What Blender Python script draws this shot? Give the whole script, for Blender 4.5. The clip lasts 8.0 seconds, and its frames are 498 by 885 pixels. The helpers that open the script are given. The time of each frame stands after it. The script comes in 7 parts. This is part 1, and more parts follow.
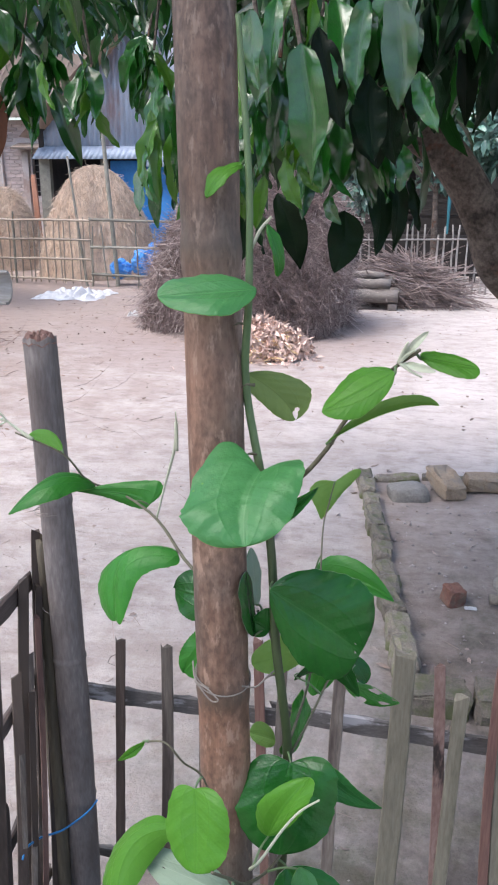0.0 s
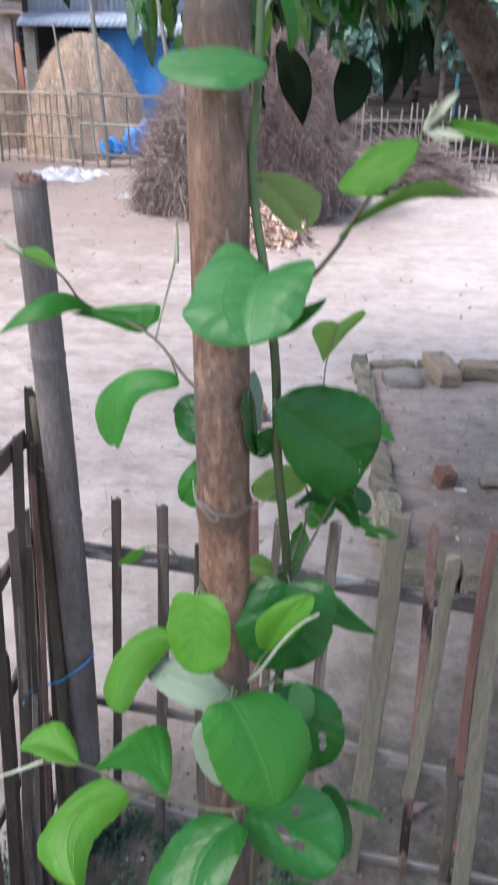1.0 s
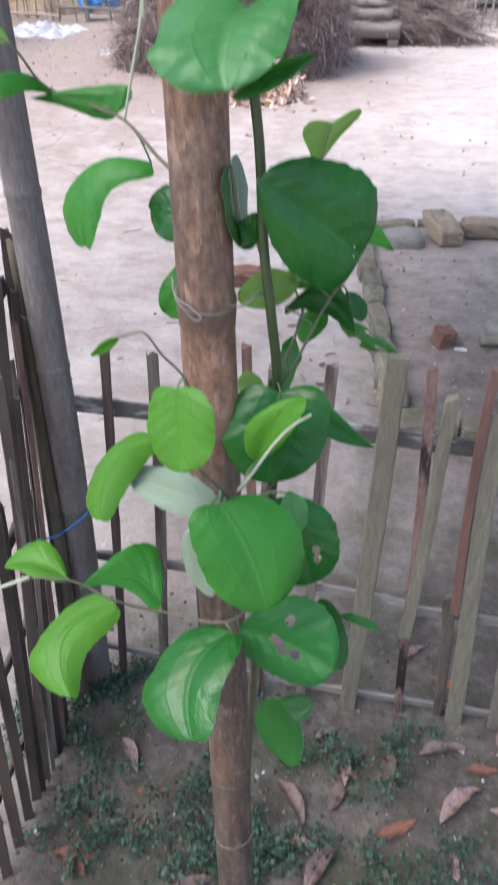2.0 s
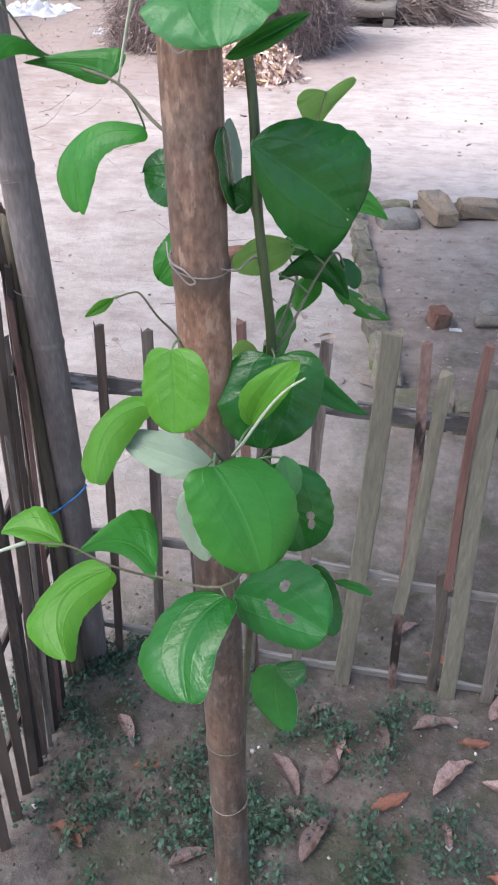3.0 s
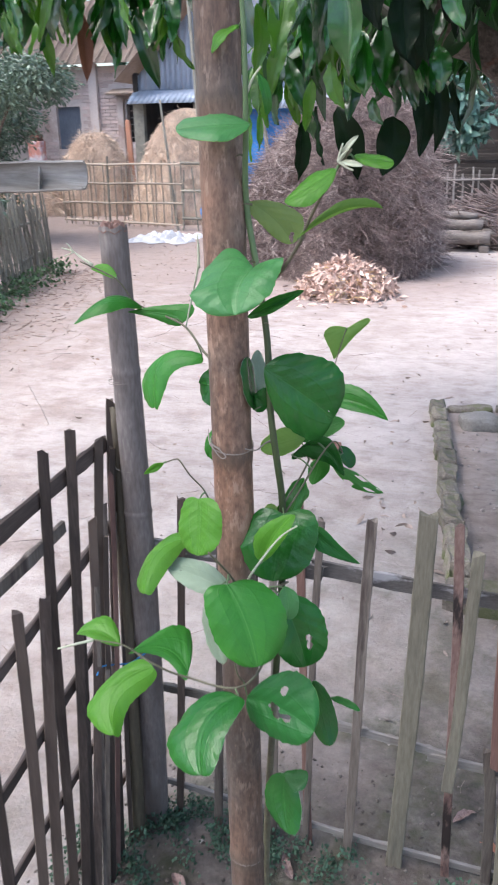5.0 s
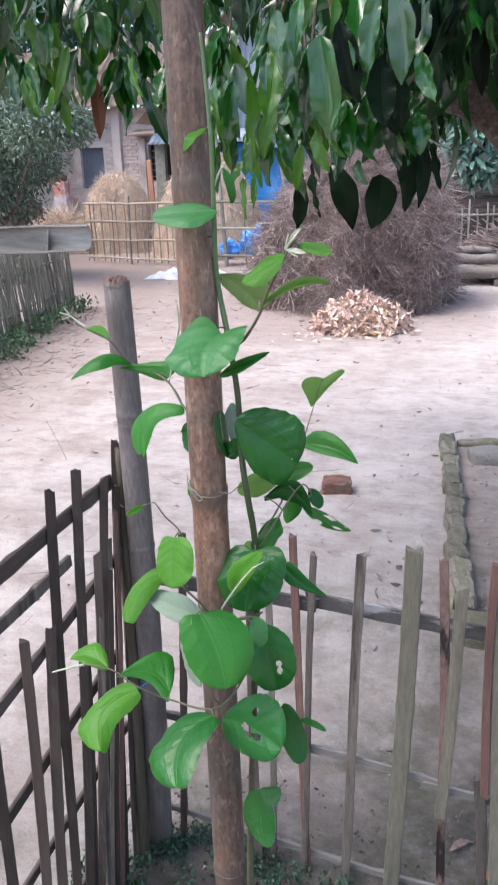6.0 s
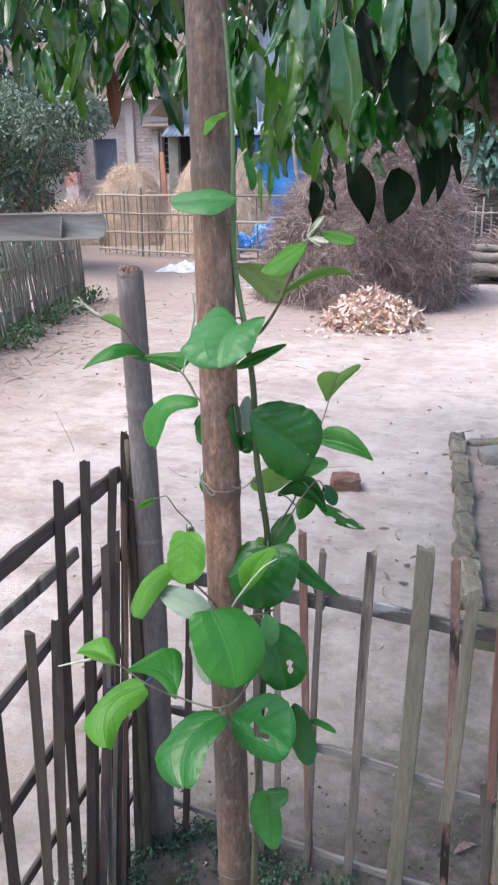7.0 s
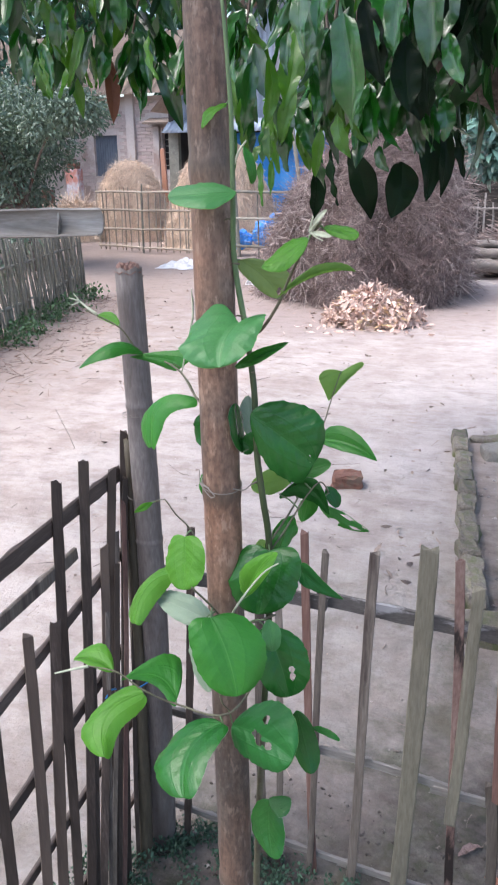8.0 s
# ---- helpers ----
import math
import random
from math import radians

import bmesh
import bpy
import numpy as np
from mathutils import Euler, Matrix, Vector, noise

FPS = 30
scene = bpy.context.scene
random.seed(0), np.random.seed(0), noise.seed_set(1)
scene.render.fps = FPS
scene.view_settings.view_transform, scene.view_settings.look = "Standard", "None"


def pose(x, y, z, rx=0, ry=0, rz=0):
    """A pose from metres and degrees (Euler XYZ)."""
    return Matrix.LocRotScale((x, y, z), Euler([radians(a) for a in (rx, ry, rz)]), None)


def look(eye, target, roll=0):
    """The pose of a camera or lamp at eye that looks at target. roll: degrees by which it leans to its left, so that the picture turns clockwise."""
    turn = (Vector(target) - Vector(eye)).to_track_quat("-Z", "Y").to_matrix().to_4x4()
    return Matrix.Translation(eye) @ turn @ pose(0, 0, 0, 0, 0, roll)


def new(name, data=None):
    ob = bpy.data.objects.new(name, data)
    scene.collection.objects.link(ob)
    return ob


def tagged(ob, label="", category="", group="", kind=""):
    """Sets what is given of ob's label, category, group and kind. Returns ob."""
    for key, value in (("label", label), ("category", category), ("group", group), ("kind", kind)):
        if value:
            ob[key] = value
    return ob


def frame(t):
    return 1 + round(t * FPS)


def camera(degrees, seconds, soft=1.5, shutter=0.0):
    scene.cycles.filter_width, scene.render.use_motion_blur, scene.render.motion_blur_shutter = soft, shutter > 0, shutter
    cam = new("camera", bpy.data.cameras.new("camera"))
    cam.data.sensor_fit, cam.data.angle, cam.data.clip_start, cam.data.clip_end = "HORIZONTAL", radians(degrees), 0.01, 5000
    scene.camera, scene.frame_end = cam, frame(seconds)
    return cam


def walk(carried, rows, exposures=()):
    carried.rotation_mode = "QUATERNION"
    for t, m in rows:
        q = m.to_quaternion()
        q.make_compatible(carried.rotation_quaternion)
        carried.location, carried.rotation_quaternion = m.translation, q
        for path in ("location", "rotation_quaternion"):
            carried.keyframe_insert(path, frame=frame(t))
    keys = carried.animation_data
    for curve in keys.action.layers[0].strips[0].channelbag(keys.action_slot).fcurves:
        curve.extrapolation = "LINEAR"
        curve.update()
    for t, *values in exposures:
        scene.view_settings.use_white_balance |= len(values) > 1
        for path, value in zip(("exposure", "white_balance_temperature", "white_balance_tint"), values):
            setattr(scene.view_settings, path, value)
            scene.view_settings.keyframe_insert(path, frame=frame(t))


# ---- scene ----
cam = camera(35.4, 8.0, soft=2.0, shutter=0.5)
PATH = [
    (0, (0.097, 0.384, 1.453), (-0.216, 2.261, 0.839), 0.4),
    (0.5, (0.092, 0.378, 1.452), (-0.213, 2.26, 0.85), 1.4),
    (0.8, (0.088, 0.384, 1.411), (-0.196, 2.211, 0.649), 2.3),
    (1, (0.09, 0.384, 1.392), (-0.184, 2.167, 0.529), 1.5),
    (1.5, (0.093, 0.393, 1.347), (-0.153, 2.087, 0.312), 1.2),
    (2, (0.098, 0.394, 1.324), (-0.145, 2.027, 0.195), 0.3),
    (2.2, (0.1, 0.396, 1.313), (-0.128, 1.996, 0.136), 0.5),
    (3.3, (0.1, 0.381, 1.317), (-0.126, 2.012, 0.182), 0.4),
    (3.5, (0.099, 0.383, 1.325), (-0.125, 2.046, 0.236), 0.2),
    (4, (0.1, 0.373, 1.337), (-0.123, 2.181, 0.511), 0.2),
    (4.5, (0.13, 0.322, 1.362), (-0.202, 2.15, 0.622), -0.8),
    (4.6, (0.145, 0.3, 1.366), (-0.244, 2.116, 0.624), -0.0),
    (4.7, (0.165, 0.269, 1.372), (-0.278, 2.074, 0.633), -0.0),
    (5.8, (0.274, 0.151, 1.417), (-0.31, 1.931, 0.717), -1.1),
    (6, (0.284, 0.142, 1.429), (-0.303, 1.939, 0.776), -1.4),
    (6.5, (0.285, 0.145, 1.429), (-0.315, 1.945, 0.797), -1.3),
    (7, (0.271, 0.156, 1.422), (-0.332, 1.943, 0.757), -0.4),
    (7.5, (0.266, 0.171, 1.417), (-0.337, 1.943, 0.713), -0.5),
    (8, (0.265, 0.177, 1.419), (-0.341, 1.96, 0.746), -0.6),
]
EXPO = [(0, 1.2), (0.5, 1.2), (1.0, 1.24), (1.5, 1.18), (2.0, 1.32), (4.0, 1.36), (4.6, 1.39), (6.0, 1.36), (8.0, 1.36)]
walk(cam, [(t, look(eye, target, roll)) for t, eye, target, roll in PATH], EXPO)


# ---- light ----
world = bpy.data.worlds.new("overcast_sky")
scene.world = world
world.use_nodes = True
wn = world.node_tree.nodes
sky = wn.new("ShaderNodeTexSky")
sky.sky_type = 'NISHITA'
sky.sun_disc = False
sky.sun_elevation, sky.sun_rotation = radians(63), radians(236)
sky.dust_density, sky.ozone_density, sky.air_density = 3.0, 1.0, 1.0
world.node_tree.links.new(sky.outputs[0], wn["Background"].inputs[0])
wn["Background"].inputs[1].default_value = 0.15
sun_data = bpy.data.lights.new("sun", 'SUN')
sun_data.energy, sun_data.angle, sun_data.color = 1.5, radians(40), (1.0, 0.97, 0.985)
sun_ob = new("sun", sun_data)
sun_ob.matrix_world = look((-5.5, -3.5, 12.0), (0, 1, 0.5))

rnd = random.Random(7)
V = Vector


# ---- materials ----
def nodes_of(name):
    m = bpy.data.materials.new(name)
    m.use_nodes = True
    t = m.node_tree
    return m, t.nodes, t.links, t.nodes["Principled BSDF"]


def ramp(n, stops):
    r = n.new("ShaderNodeValToRGB")
    e = r.color_ramp.elements
    while len(e) < len(stops):
        e.new(0.5)
    for el, (p, c) in zip(e, stops):
        el.position, el.color = p, (*c, 1)
    return r


def mapped(n, l, scale=(1, 1, 1), coord="Object"):
    tc, mp = n.new("ShaderNodeTexCoord"), n.new("ShaderNodeMapping")
    mp.inputs["Scale"].default_value = scale
    l.new(tc.outputs[coord], mp.inputs[0])
    return mp


def noise_tex(n, l, src, scale, detail=6, rough=0.6):
    t = n.new("ShaderNodeTexNoise")
    t.inputs["Scale"].default_value, t.inputs["Detail"].default_value, t.inputs["Roughness"].default_value = scale, detail, rough
    l.new(src.outputs[0], t.inputs["Vector"])
    return t


def mixed(n, l, fac, a, b, mode='MIX'):
    x = n.new("ShaderNodeMix")
    x.data_type, x.blend_type = 'RGBA', mode
    for sock, val in ((x.inputs[0], fac), (x.inputs[6], a), (x.inputs[7], b)):
        if hasattr(val, "is_linked"):
            l.new(val, sock)
        elif isinstance(val, (int, float)):
            sock.default_value = val
        else:
            sock.default_value = (*val, 1)
    return x.outputs[2]


def math_node(n, l, op, a, b=0.0, c=0.0):
    x = n.new("ShaderNodeMath")
    x.operation = op
    for i, v in enumerate((a, b, c)):
        if hasattr(v, "is_linked"):
            l.new(v, x.inputs[i])
        else:
            x.inputs[i].default_value = v
    return x.outputs[0]


def per_piece(n, l, col, amount):
    """Object by object, a little lighter or darker."""
    info, hsv = n.new("ShaderNodeObjectInfo"), n.new("ShaderNodeHueSaturation")
    mr = n.new("ShaderNodeMapRange")
    mr.inputs[3].default_value, mr.inputs[4].default_value = 1 - amount, 1 + amount
    l.new(info.outputs["Random"], mr.inputs[0])
    l.new(mr.outputs[0], hsv.inputs["Value"])
    l.new(col, hsv.inputs["Color"])
    return hsv.outputs[0]


def rough_mat(name, stops, scale=8, stretch=(1, 1, 1), fine=60, bump=0.3, dist=0.003, rough=0.8, spot=None, spot_scale=3, spot_at=(0.5, 0.64), vary=0.0, coord="Object", island=0.0):
    """Two scales of noise in the colour, fine relief, and blotches of a second tone where spot is given."""
    m, n, l, b = nodes_of(name)
    mp = mapped(n, l, stretch, coord)
    big, small = noise_tex(n, l, mp, scale), noise_tex(n, l, mp, fine, 4)
    r = ramp(n, stops)
    val = math_node(n, l, 'MULTIPLY_ADD', small.outputs[0], 0.45, math_node(n, l, 'MULTIPLY', big.outputs[0], 0.6))
    l.new(val, r.inputs[0])
    col = r.outputs[0]
    if spot:
        sp = noise_tex(n, l, mp, spot_scale, 8, 0.65)
        sr = ramp(n, [(spot_at[0], (0, 0, 0)), (spot_at[1], (1, 1, 1))])
        l.new(sp.outputs[0], sr.inputs[0])
        col = mixed(n, l, sr.outputs[0], col, spot)
    if vary:
        col = per_piece(n, l, col, vary)
    if island:
        geo, hsv, mr = n.new("ShaderNodeNewGeometry"), n.new("ShaderNodeHueSaturation"), n.new("ShaderNodeMapRange")
        mr.inputs[3].default_value, mr.inputs[4].default_value = 1 - island, 1 + island
        l.new(geo.outputs["Random Per Island"], mr.inputs[0])
        l.new(mr.outputs[0], hsv.inputs["Value"])
        l.new(col, hsv.inputs["Color"])
        col = hsv.outputs[0]
    l.new(col, b.inputs["Base Color"])
    b.inputs["Roughness"].default_value = rough
    bp = n.new("ShaderNodeBump")
    bp.inputs["Strength"].default_value, bp.inputs["Distance"].default_value = bump, dist
    l.new(val, bp.inputs["Height"])
    l.new(bp.outputs[0], b.inputs["Normal"])
    return m


def leaf_mat(name, dark, light, vein, rough=0.35, side=True, trans=0.2, vary=0.15, island=0.0, spec=0.3, wax=0.0):
    """A leaf: uv x runs from the stalk to the tip, uv y from edge to edge."""
    m, n, l, b = nodes_of(name)
    uv, sep = n.new("ShaderNodeTexCoord"), n.new("ShaderNodeSeparateXYZ")
    l.new(uv.outputs["UV"], sep.inputs[0])
    v = math_node(n, l, 'ABSOLUTE', math_node(n, l, 'MULTIPLY_ADD', sep.outputs[1], 2.0, -1.0))
    arch = math_node(n, l, 'MULTIPLY_ADD', sep.outputs[0], -0.25, 0.55)
    mid = math_node(n, l, 'SMOOTH_MIN', v, math_node(n, l, 'MULTIPLY_ADD', math_node(n, l, 'ABSOLUTE', math_node(n, l, 'SUBTRACT', v, arch)), 1.0, 0.045), 0.01) if side else v
    wave = math_node(n, l, 'FRACT', math_node(n, l, 'MULTIPLY', math_node(n, l, 'MULTIPLY_ADD', v, -0.35, sep.outputs[0]), 9.0 if side else 14.0))
    lat = math_node(n, l, 'ABSOLUTE', math_node(n, l, 'SUBTRACT', wave, 0.5))
    vr = n.new("ShaderNodeMapRange")
    vr.inputs[1].default_value, vr.inputs[2].default_value, vr.inputs[3].default_value, vr.inputs[4].default_value = 0.004, 0.026, 0.7, 0.0
    l.new(mid, vr.inputs[0])
    lr = n.new("ShaderNodeMapRange")
    lr.inputs[1].default_value, lr.inputs[2].default_value, lr.inputs[3].default_value, lr.inputs[4].default_value = 0.0, 0.08, 0.12, 0.0
    l.new(lat, lr.inputs[0])
    mp = mapped(n, l)
    big, small = noise_tex(n, l, mp, 30), noise_tex(n, l, mp, 250, 3)
    col = mixed(n, l, math_node(n, l, 'MULTIPLY_ADD', small.outputs[0], 0.3, math_node(n, l, 'MULTIPLY', big.outputs[0], 0.8)), dark, light)
    veins = math_node(n, l, 'MAXIMUM', vr.outputs[0], lr.outputs[0])
    col = mixed(n, l, math_node(n, l, 'MULTIPLY', veins, 0.5), col, vein)
    if vary:
        col = per_piece(n, l, col, vary)
    if island:
        geo, hsv, mr = n.new("ShaderNodeNewGeometry"), n.new("ShaderNodeHueSaturation"), n.new("ShaderNodeMapRange")
        mr.inputs[3].default_value, mr.inputs[4].default_value = 1 - island, 1 + island
        l.new(geo.outputs["Random Per Island"], mr.inputs[0])
        l.new(mr.outputs[0], hsv.inputs["Value"])
        l.new(col, hsv.inputs["Color"])
        col = hsv.outputs[0]
    l.new(col, b.inputs["Base Color"])
    b.inputs["Roughness"].default_value = rough
    b.inputs["Specular IOR Level"].default_value = spec
    b.inputs["Coat Weight"].default_value, b.inputs["Coat Roughness"].default_value = wax, 0.19
    b.inputs["Coat IOR"].default_value = 1.5 + 0.22 * wax
    bp = n.new("ShaderNodeBump")
    bp.inputs["Strength"].default_value, bp.inputs["Distance"].default_value = 0.6, 0.0014
    bp.invert = True
    quilt = noise_tex(n, l, mp, 105, 3)
    groove = n.new("ShaderNodeMapRange")
    groove.interpolation_type = 'SMOOTHSTEP'
    groove.inputs[1].default_value, groove.inputs[2].default_value, groove.inputs[3].default_value, groove.inputs[4].default_value = 0.0, 0.3, 0.10 if side else 0.06, 0.0
    l.new(lat, groove.inputs[0])
    furrow = n.new("ShaderNodeMapRange")
    furrow.interpolation_type = 'SMOOTHSTEP'
    furrow.inputs[1].default_value, furrow.inputs[2].default_value, furrow.inputs[3].default_value, furrow.inputs[4].default_value = 0.0, 0.10, 0.45 if side else 0.8, 0.0
    l.new(mid, furrow.inputs[0])
    relief = math_node(n, l, 'ADD', groove.outputs[0], furrow.outputs[0])
    l.new(math_node(n, l, 'MULTIPLY_ADD', quilt.outputs[0], 1.1 if side else 0.7, math_node(n, l, 'MULTIPLY_ADD', small.outputs[0], 0.25, relief)), bp.inputs["Height"])
    l.new(bp.outputs[0], b.inputs["Normal"])
    if wax:
        soft = n.new("ShaderNodeBump")
        soft.inputs["Strength"].default_value, soft.inputs["Distance"].default_value = 0.3, 0.003
        l.new(noise_tex(n, l, mp, 5, 2).outputs[0], soft.inputs["Height"])
        l.new(soft.outputs[0], b.inputs["Coat Normal"])
    if trans:
        tr, ms = n.new("ShaderNodeBsdfTranslucent"), n.new("ShaderNodeMixShader")
        ms.inputs[0].default_value = trans
        l.new(mixed(n, l, 1.0, col, (1.0, 1.0, 0.55), 'MULTIPLY'), tr.inputs[0])
        l.new(b.outputs[0], ms.inputs[1])
        l.new(tr.outputs[0], ms.inputs[2])
        l.new(ms.outputs[0], n["Material Output"].inputs[0])
    return m


def pole_mat():
    """Old bamboo: tan and grey-beige bands, dark mould specks and fine streaks along the culm."""
    m, n, l, b = nodes_of("pole_bamboo")
    mp, mp2 = mapped(n, l, (1, 1, 0.55)), mapped(n, l, (1, 1, 0.06))
    band, streak, mould, speck = noise_tex(n, l, mp, 9, 4), noise_tex(n, l, mp2, 130, 4), noise_tex(n, l, mp, 24, 8, 0.7), noise_tex(n, l, mp, 230, 3)
    base = ramp(n, [(0.38, (0.235, 0.185, 0.152)), (0.48, (0.265, 0.168, 0.122)), (0.62, (0.325, 0.182, 0.122))])
    l.new(band.outputs[0], base.inputs[0])
    st = ramp(n, [(0.35, (0.62, 0.58, 0.55)), (0.6, (1.08, 1.06, 1.04))])
    l.new(streak.outputs[0], st.inputs[0])
    col = mixed(n, l, 0.8, base.outputs[0], st.outputs[0], 'MULTIPLY')
    mo = ramp(n, [(0.46, (0, 0, 0)), (0.6, (1, 1, 1))])
    l.new(math_node(n, l, 'MULTIPLY_ADD', speck.outputs[0], 0.42, math_node(n, l, 'MULTIPLY', mould.outputs[0], 0.6)), mo.inputs[0])
    col = mixed(n, l, math_node(n, l, 'MULTIPLY', mo.outputs[0], 0.68), col, (0.07, 0.04, 0.028))
    # pale flecks along the culm, and the dark rings of its nodes
    fl = noise_tex(n, l, mapped(n, l, (1, 1, 0.34)), 150, 4, 0.65)
    fr = ramp(n, [(0.56, (0, 0, 0)), (0.66, (1, 1, 1))])
    l.new(fl.outputs[0], fr.inputs[0])
    col = mixed(n, l, math_node(n, l, 'MULTIPLY', fr.outputs[0], 0.6), col, (0.46, 0.31, 0.23))
    fd = ramp(n, [(0.34, (1, 1, 1)), (0.45, (0, 0, 0))])
    l.new(fl.outputs[0], fd.inputs[0])
    col = mixed(n, l, math_node(n, l, 'MULTIPLY', fd.outputs[0], 0.55), col, (0.12, 0.062, 0.042))
    sep = n.new("ShaderNodeSeparateXYZ")
    l.new(mapped(n, l).outputs[0], sep.inputs[0])
    # tones along the culm: weathered joints, and leaf shade painted in below 1.03
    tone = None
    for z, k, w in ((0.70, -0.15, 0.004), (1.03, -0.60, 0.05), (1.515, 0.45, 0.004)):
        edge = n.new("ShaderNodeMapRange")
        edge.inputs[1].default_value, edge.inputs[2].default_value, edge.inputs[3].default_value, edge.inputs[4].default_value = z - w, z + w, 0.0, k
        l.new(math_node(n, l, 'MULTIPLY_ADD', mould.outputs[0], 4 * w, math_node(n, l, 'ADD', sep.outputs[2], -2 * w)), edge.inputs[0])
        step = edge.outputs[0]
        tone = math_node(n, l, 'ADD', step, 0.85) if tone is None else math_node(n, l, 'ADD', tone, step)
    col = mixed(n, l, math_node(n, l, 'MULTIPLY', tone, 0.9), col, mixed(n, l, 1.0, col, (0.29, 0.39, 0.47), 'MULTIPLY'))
    ring = None
    for z in (0.30, 0.70, 1.198, 1.515, 1.80, 2.05):
        d = math_node(n, l, 'ABSOLUTE', math_node(n, l, 'SUBTRACT', sep.outputs[2], z))
        ring = d if ring is None else math_node(n, l, 'MINIMUM', ring, d)
    rm = n.new("ShaderNodeMapRange")
    rm.inputs[1].default_value, rm.inputs[2].default_value, rm.inputs[3].default_value, rm.inputs[4].default_value = 0.003, 0.015, 0.55, 0.0
    l.new(math_node(n, l, 'MULTIPLY_ADD', mould.outputs[0], 0.018, math_node(n, l, 'ADD', ring, -0.009)), rm.inputs[0])
    col = mixed(n, l, rm.outputs[0], col, (0.085, 0.066, 0.05))
    l.new(col, b.inputs["Base Color"])
    b.inputs["Roughness"].default_value = 0.48
    bp = n.new("ShaderNodeBump")
    bp.inputs["Strength"].default_value, bp.inputs["Distance"].default_value = 0.25, 0.0006
    l.new(math_node(n, l, 'ADD', streak.outputs[0], mould.outputs[0]), bp.inputs["Height"])
    l.new(bp.outputs[0], b.inputs["Normal"])
    return m


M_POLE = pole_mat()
M_POST = rough_mat("post_bamboo", [(0.3, (0.078, 0.065, 0.061)), (0.55, (0.195, 0.17, 0.162)), (0.8, (0.37, 0.335, 0.32))], 18, (1, 1, 0.2), 220, 0.3, 0.001, 0.6, spot=(0.10, 0.078, 0.07), spot_scale=7, spot_at=(0.46, 0.6))
M_BEAM = rough_mat("beam_bamboo", [(0.3, (0.19, 0.18, 0.165)), (0.55, (0.34, 0.325, 0.31)), (0.8, (0.52, 0.505, 0.49))], 25, (0.12, 1, 1), 260, 0.3, 0.001, 0.6, spot=(0.14, 0.125, 0.11), spot_scale=9)
M_SLAT = rough_mat("slat_grey", [(0.3, (0.065, 0.052, 0.044)), (0.55, (0.15, 0.126, 0.108)), (0.8, (0.28, 0.25, 0.22))], 25, (1, 1, 0.10), 280, 0.3, 0.001, 0.7, spot=(0.05, 0.037, 0.034), spot_scale=22, spot_at=(0.5, 0.62), vary=0.25)
M_SLATG = rough_mat("slat_greenish", [(0.3, (0.10, 0.09, 0.066)), (0.55, (0.215, 0.197, 0.15)), (0.8, (0.33, 0.31, 0.25))], 16, (1, 1, 0.14), 200, 0.3, 0.001, 0.65, spot=(0.075, 0.068, 0.056), spot_scale=16, spot_at=(0.5, 0.68), vary=0.1)
M_SLATR = rough_mat("slat_reddish", [(0.3, (0.09, 0.045, 0.04)), (0.55, (0.20, 0.11, 0.09)), (0.8, (0.36, 0.24, 0.20))], 25, (1, 1, 0.07), 280, 0.3, 0.001, 0.65, vary=0.15)
M_SLATM = rough_mat("slat_mottled", [(0.3, (0.09, 0.05, 0.045)), (0.5, (0.19, 0.115, 0.10)), (0.8, (0.34, 0.25, 0.22))], 20, (1, 1, 0.3), 200, 0.3, 0.001, 0.65, spot=(0.022, 0.015, 0.014), spot_scale=13, spot_at=(0.49, 0.57))
M_SLATD = rough_mat("slat_dark", [(0.3, (0.018, 0.011, 0.009)), (0.55, (0.055, 0.040, 0.034)), (0.8, (0.15, 0.115, 0.10))], 25, (1, 1, 0.08), 280, 0.3, 0.001, 0.65, spot=(0.085, 0.062, 0.05), spot_scale=5, vary=0.45)
M_RAIL = rough_mat("rail_weathered", [(0.3, (0.05, 0.045, 0.043)), (0.55, (0.12, 0.11, 0.108)), (0.8, (0.21, 0.195, 0.19))], 22, (0.3, 1, 1), 280, 0.3, 0.001, 0.65, spot=(0.40, 0.39, 0.41), spot_scale=24, spot_at=(0.54, 0.62))
M_RAILP = rough_mat("rail_pale", [(0.3, (0.13, 0.115, 0.105)), (0.55, (0.25, 0.23, 0.215)), (0.8, (0.40, 0.375, 0.36))], 18, (0.15, 1, 1), 220, 0.3, 0.001, 0.7, spot=(0.085, 0.07, 0.06), spot_scale=14)
M_THIN = rough_mat("thin_bamboo", [(0.3, (0.045, 0.036, 0.022)), (0.55, (0.115, 0.094, 0.064)), (0.8, (0.21, 0.18, 0.13))], 16, (1, 1, 0.14), 200, 0.3, 0.001, 0.6, spot=(0.05, 0.038, 0.028), spot_scale=9)
M_RAILD = rough_mat("rail_dark", [(0.3, (0.034, 0.024, 0.021)), (0.55, (0.085, 0.064, 0.057)), (0.8, (0.18, 0.145, 0.13))], 22, (1, 0.1, 1), 280, 0.3, 0.001, 0.65, vary=0.2)
M_WIRE = rough_mat("galvanised_wire", [(0.3, (0.15, 0.13, 0.115)), (0.8, (0.32, 0.285, 0.255))], 60, fine=300, bump=0.1, rough=0.4)
M_STRING = rough_mat("blue_twine", [(0.3, (0.02, 0.16, 0.42)), (0.8, (0.05, 0.32, 0.7))], 60, fine=300, rough=0.6)
M_LEAF = leaf_mat("jujube_leaf", (0.018, 0.150, 0.014), (0.056, 0.27, 0.036), (0.13, 0.36, 0.09), 0.36, spec=0.38)
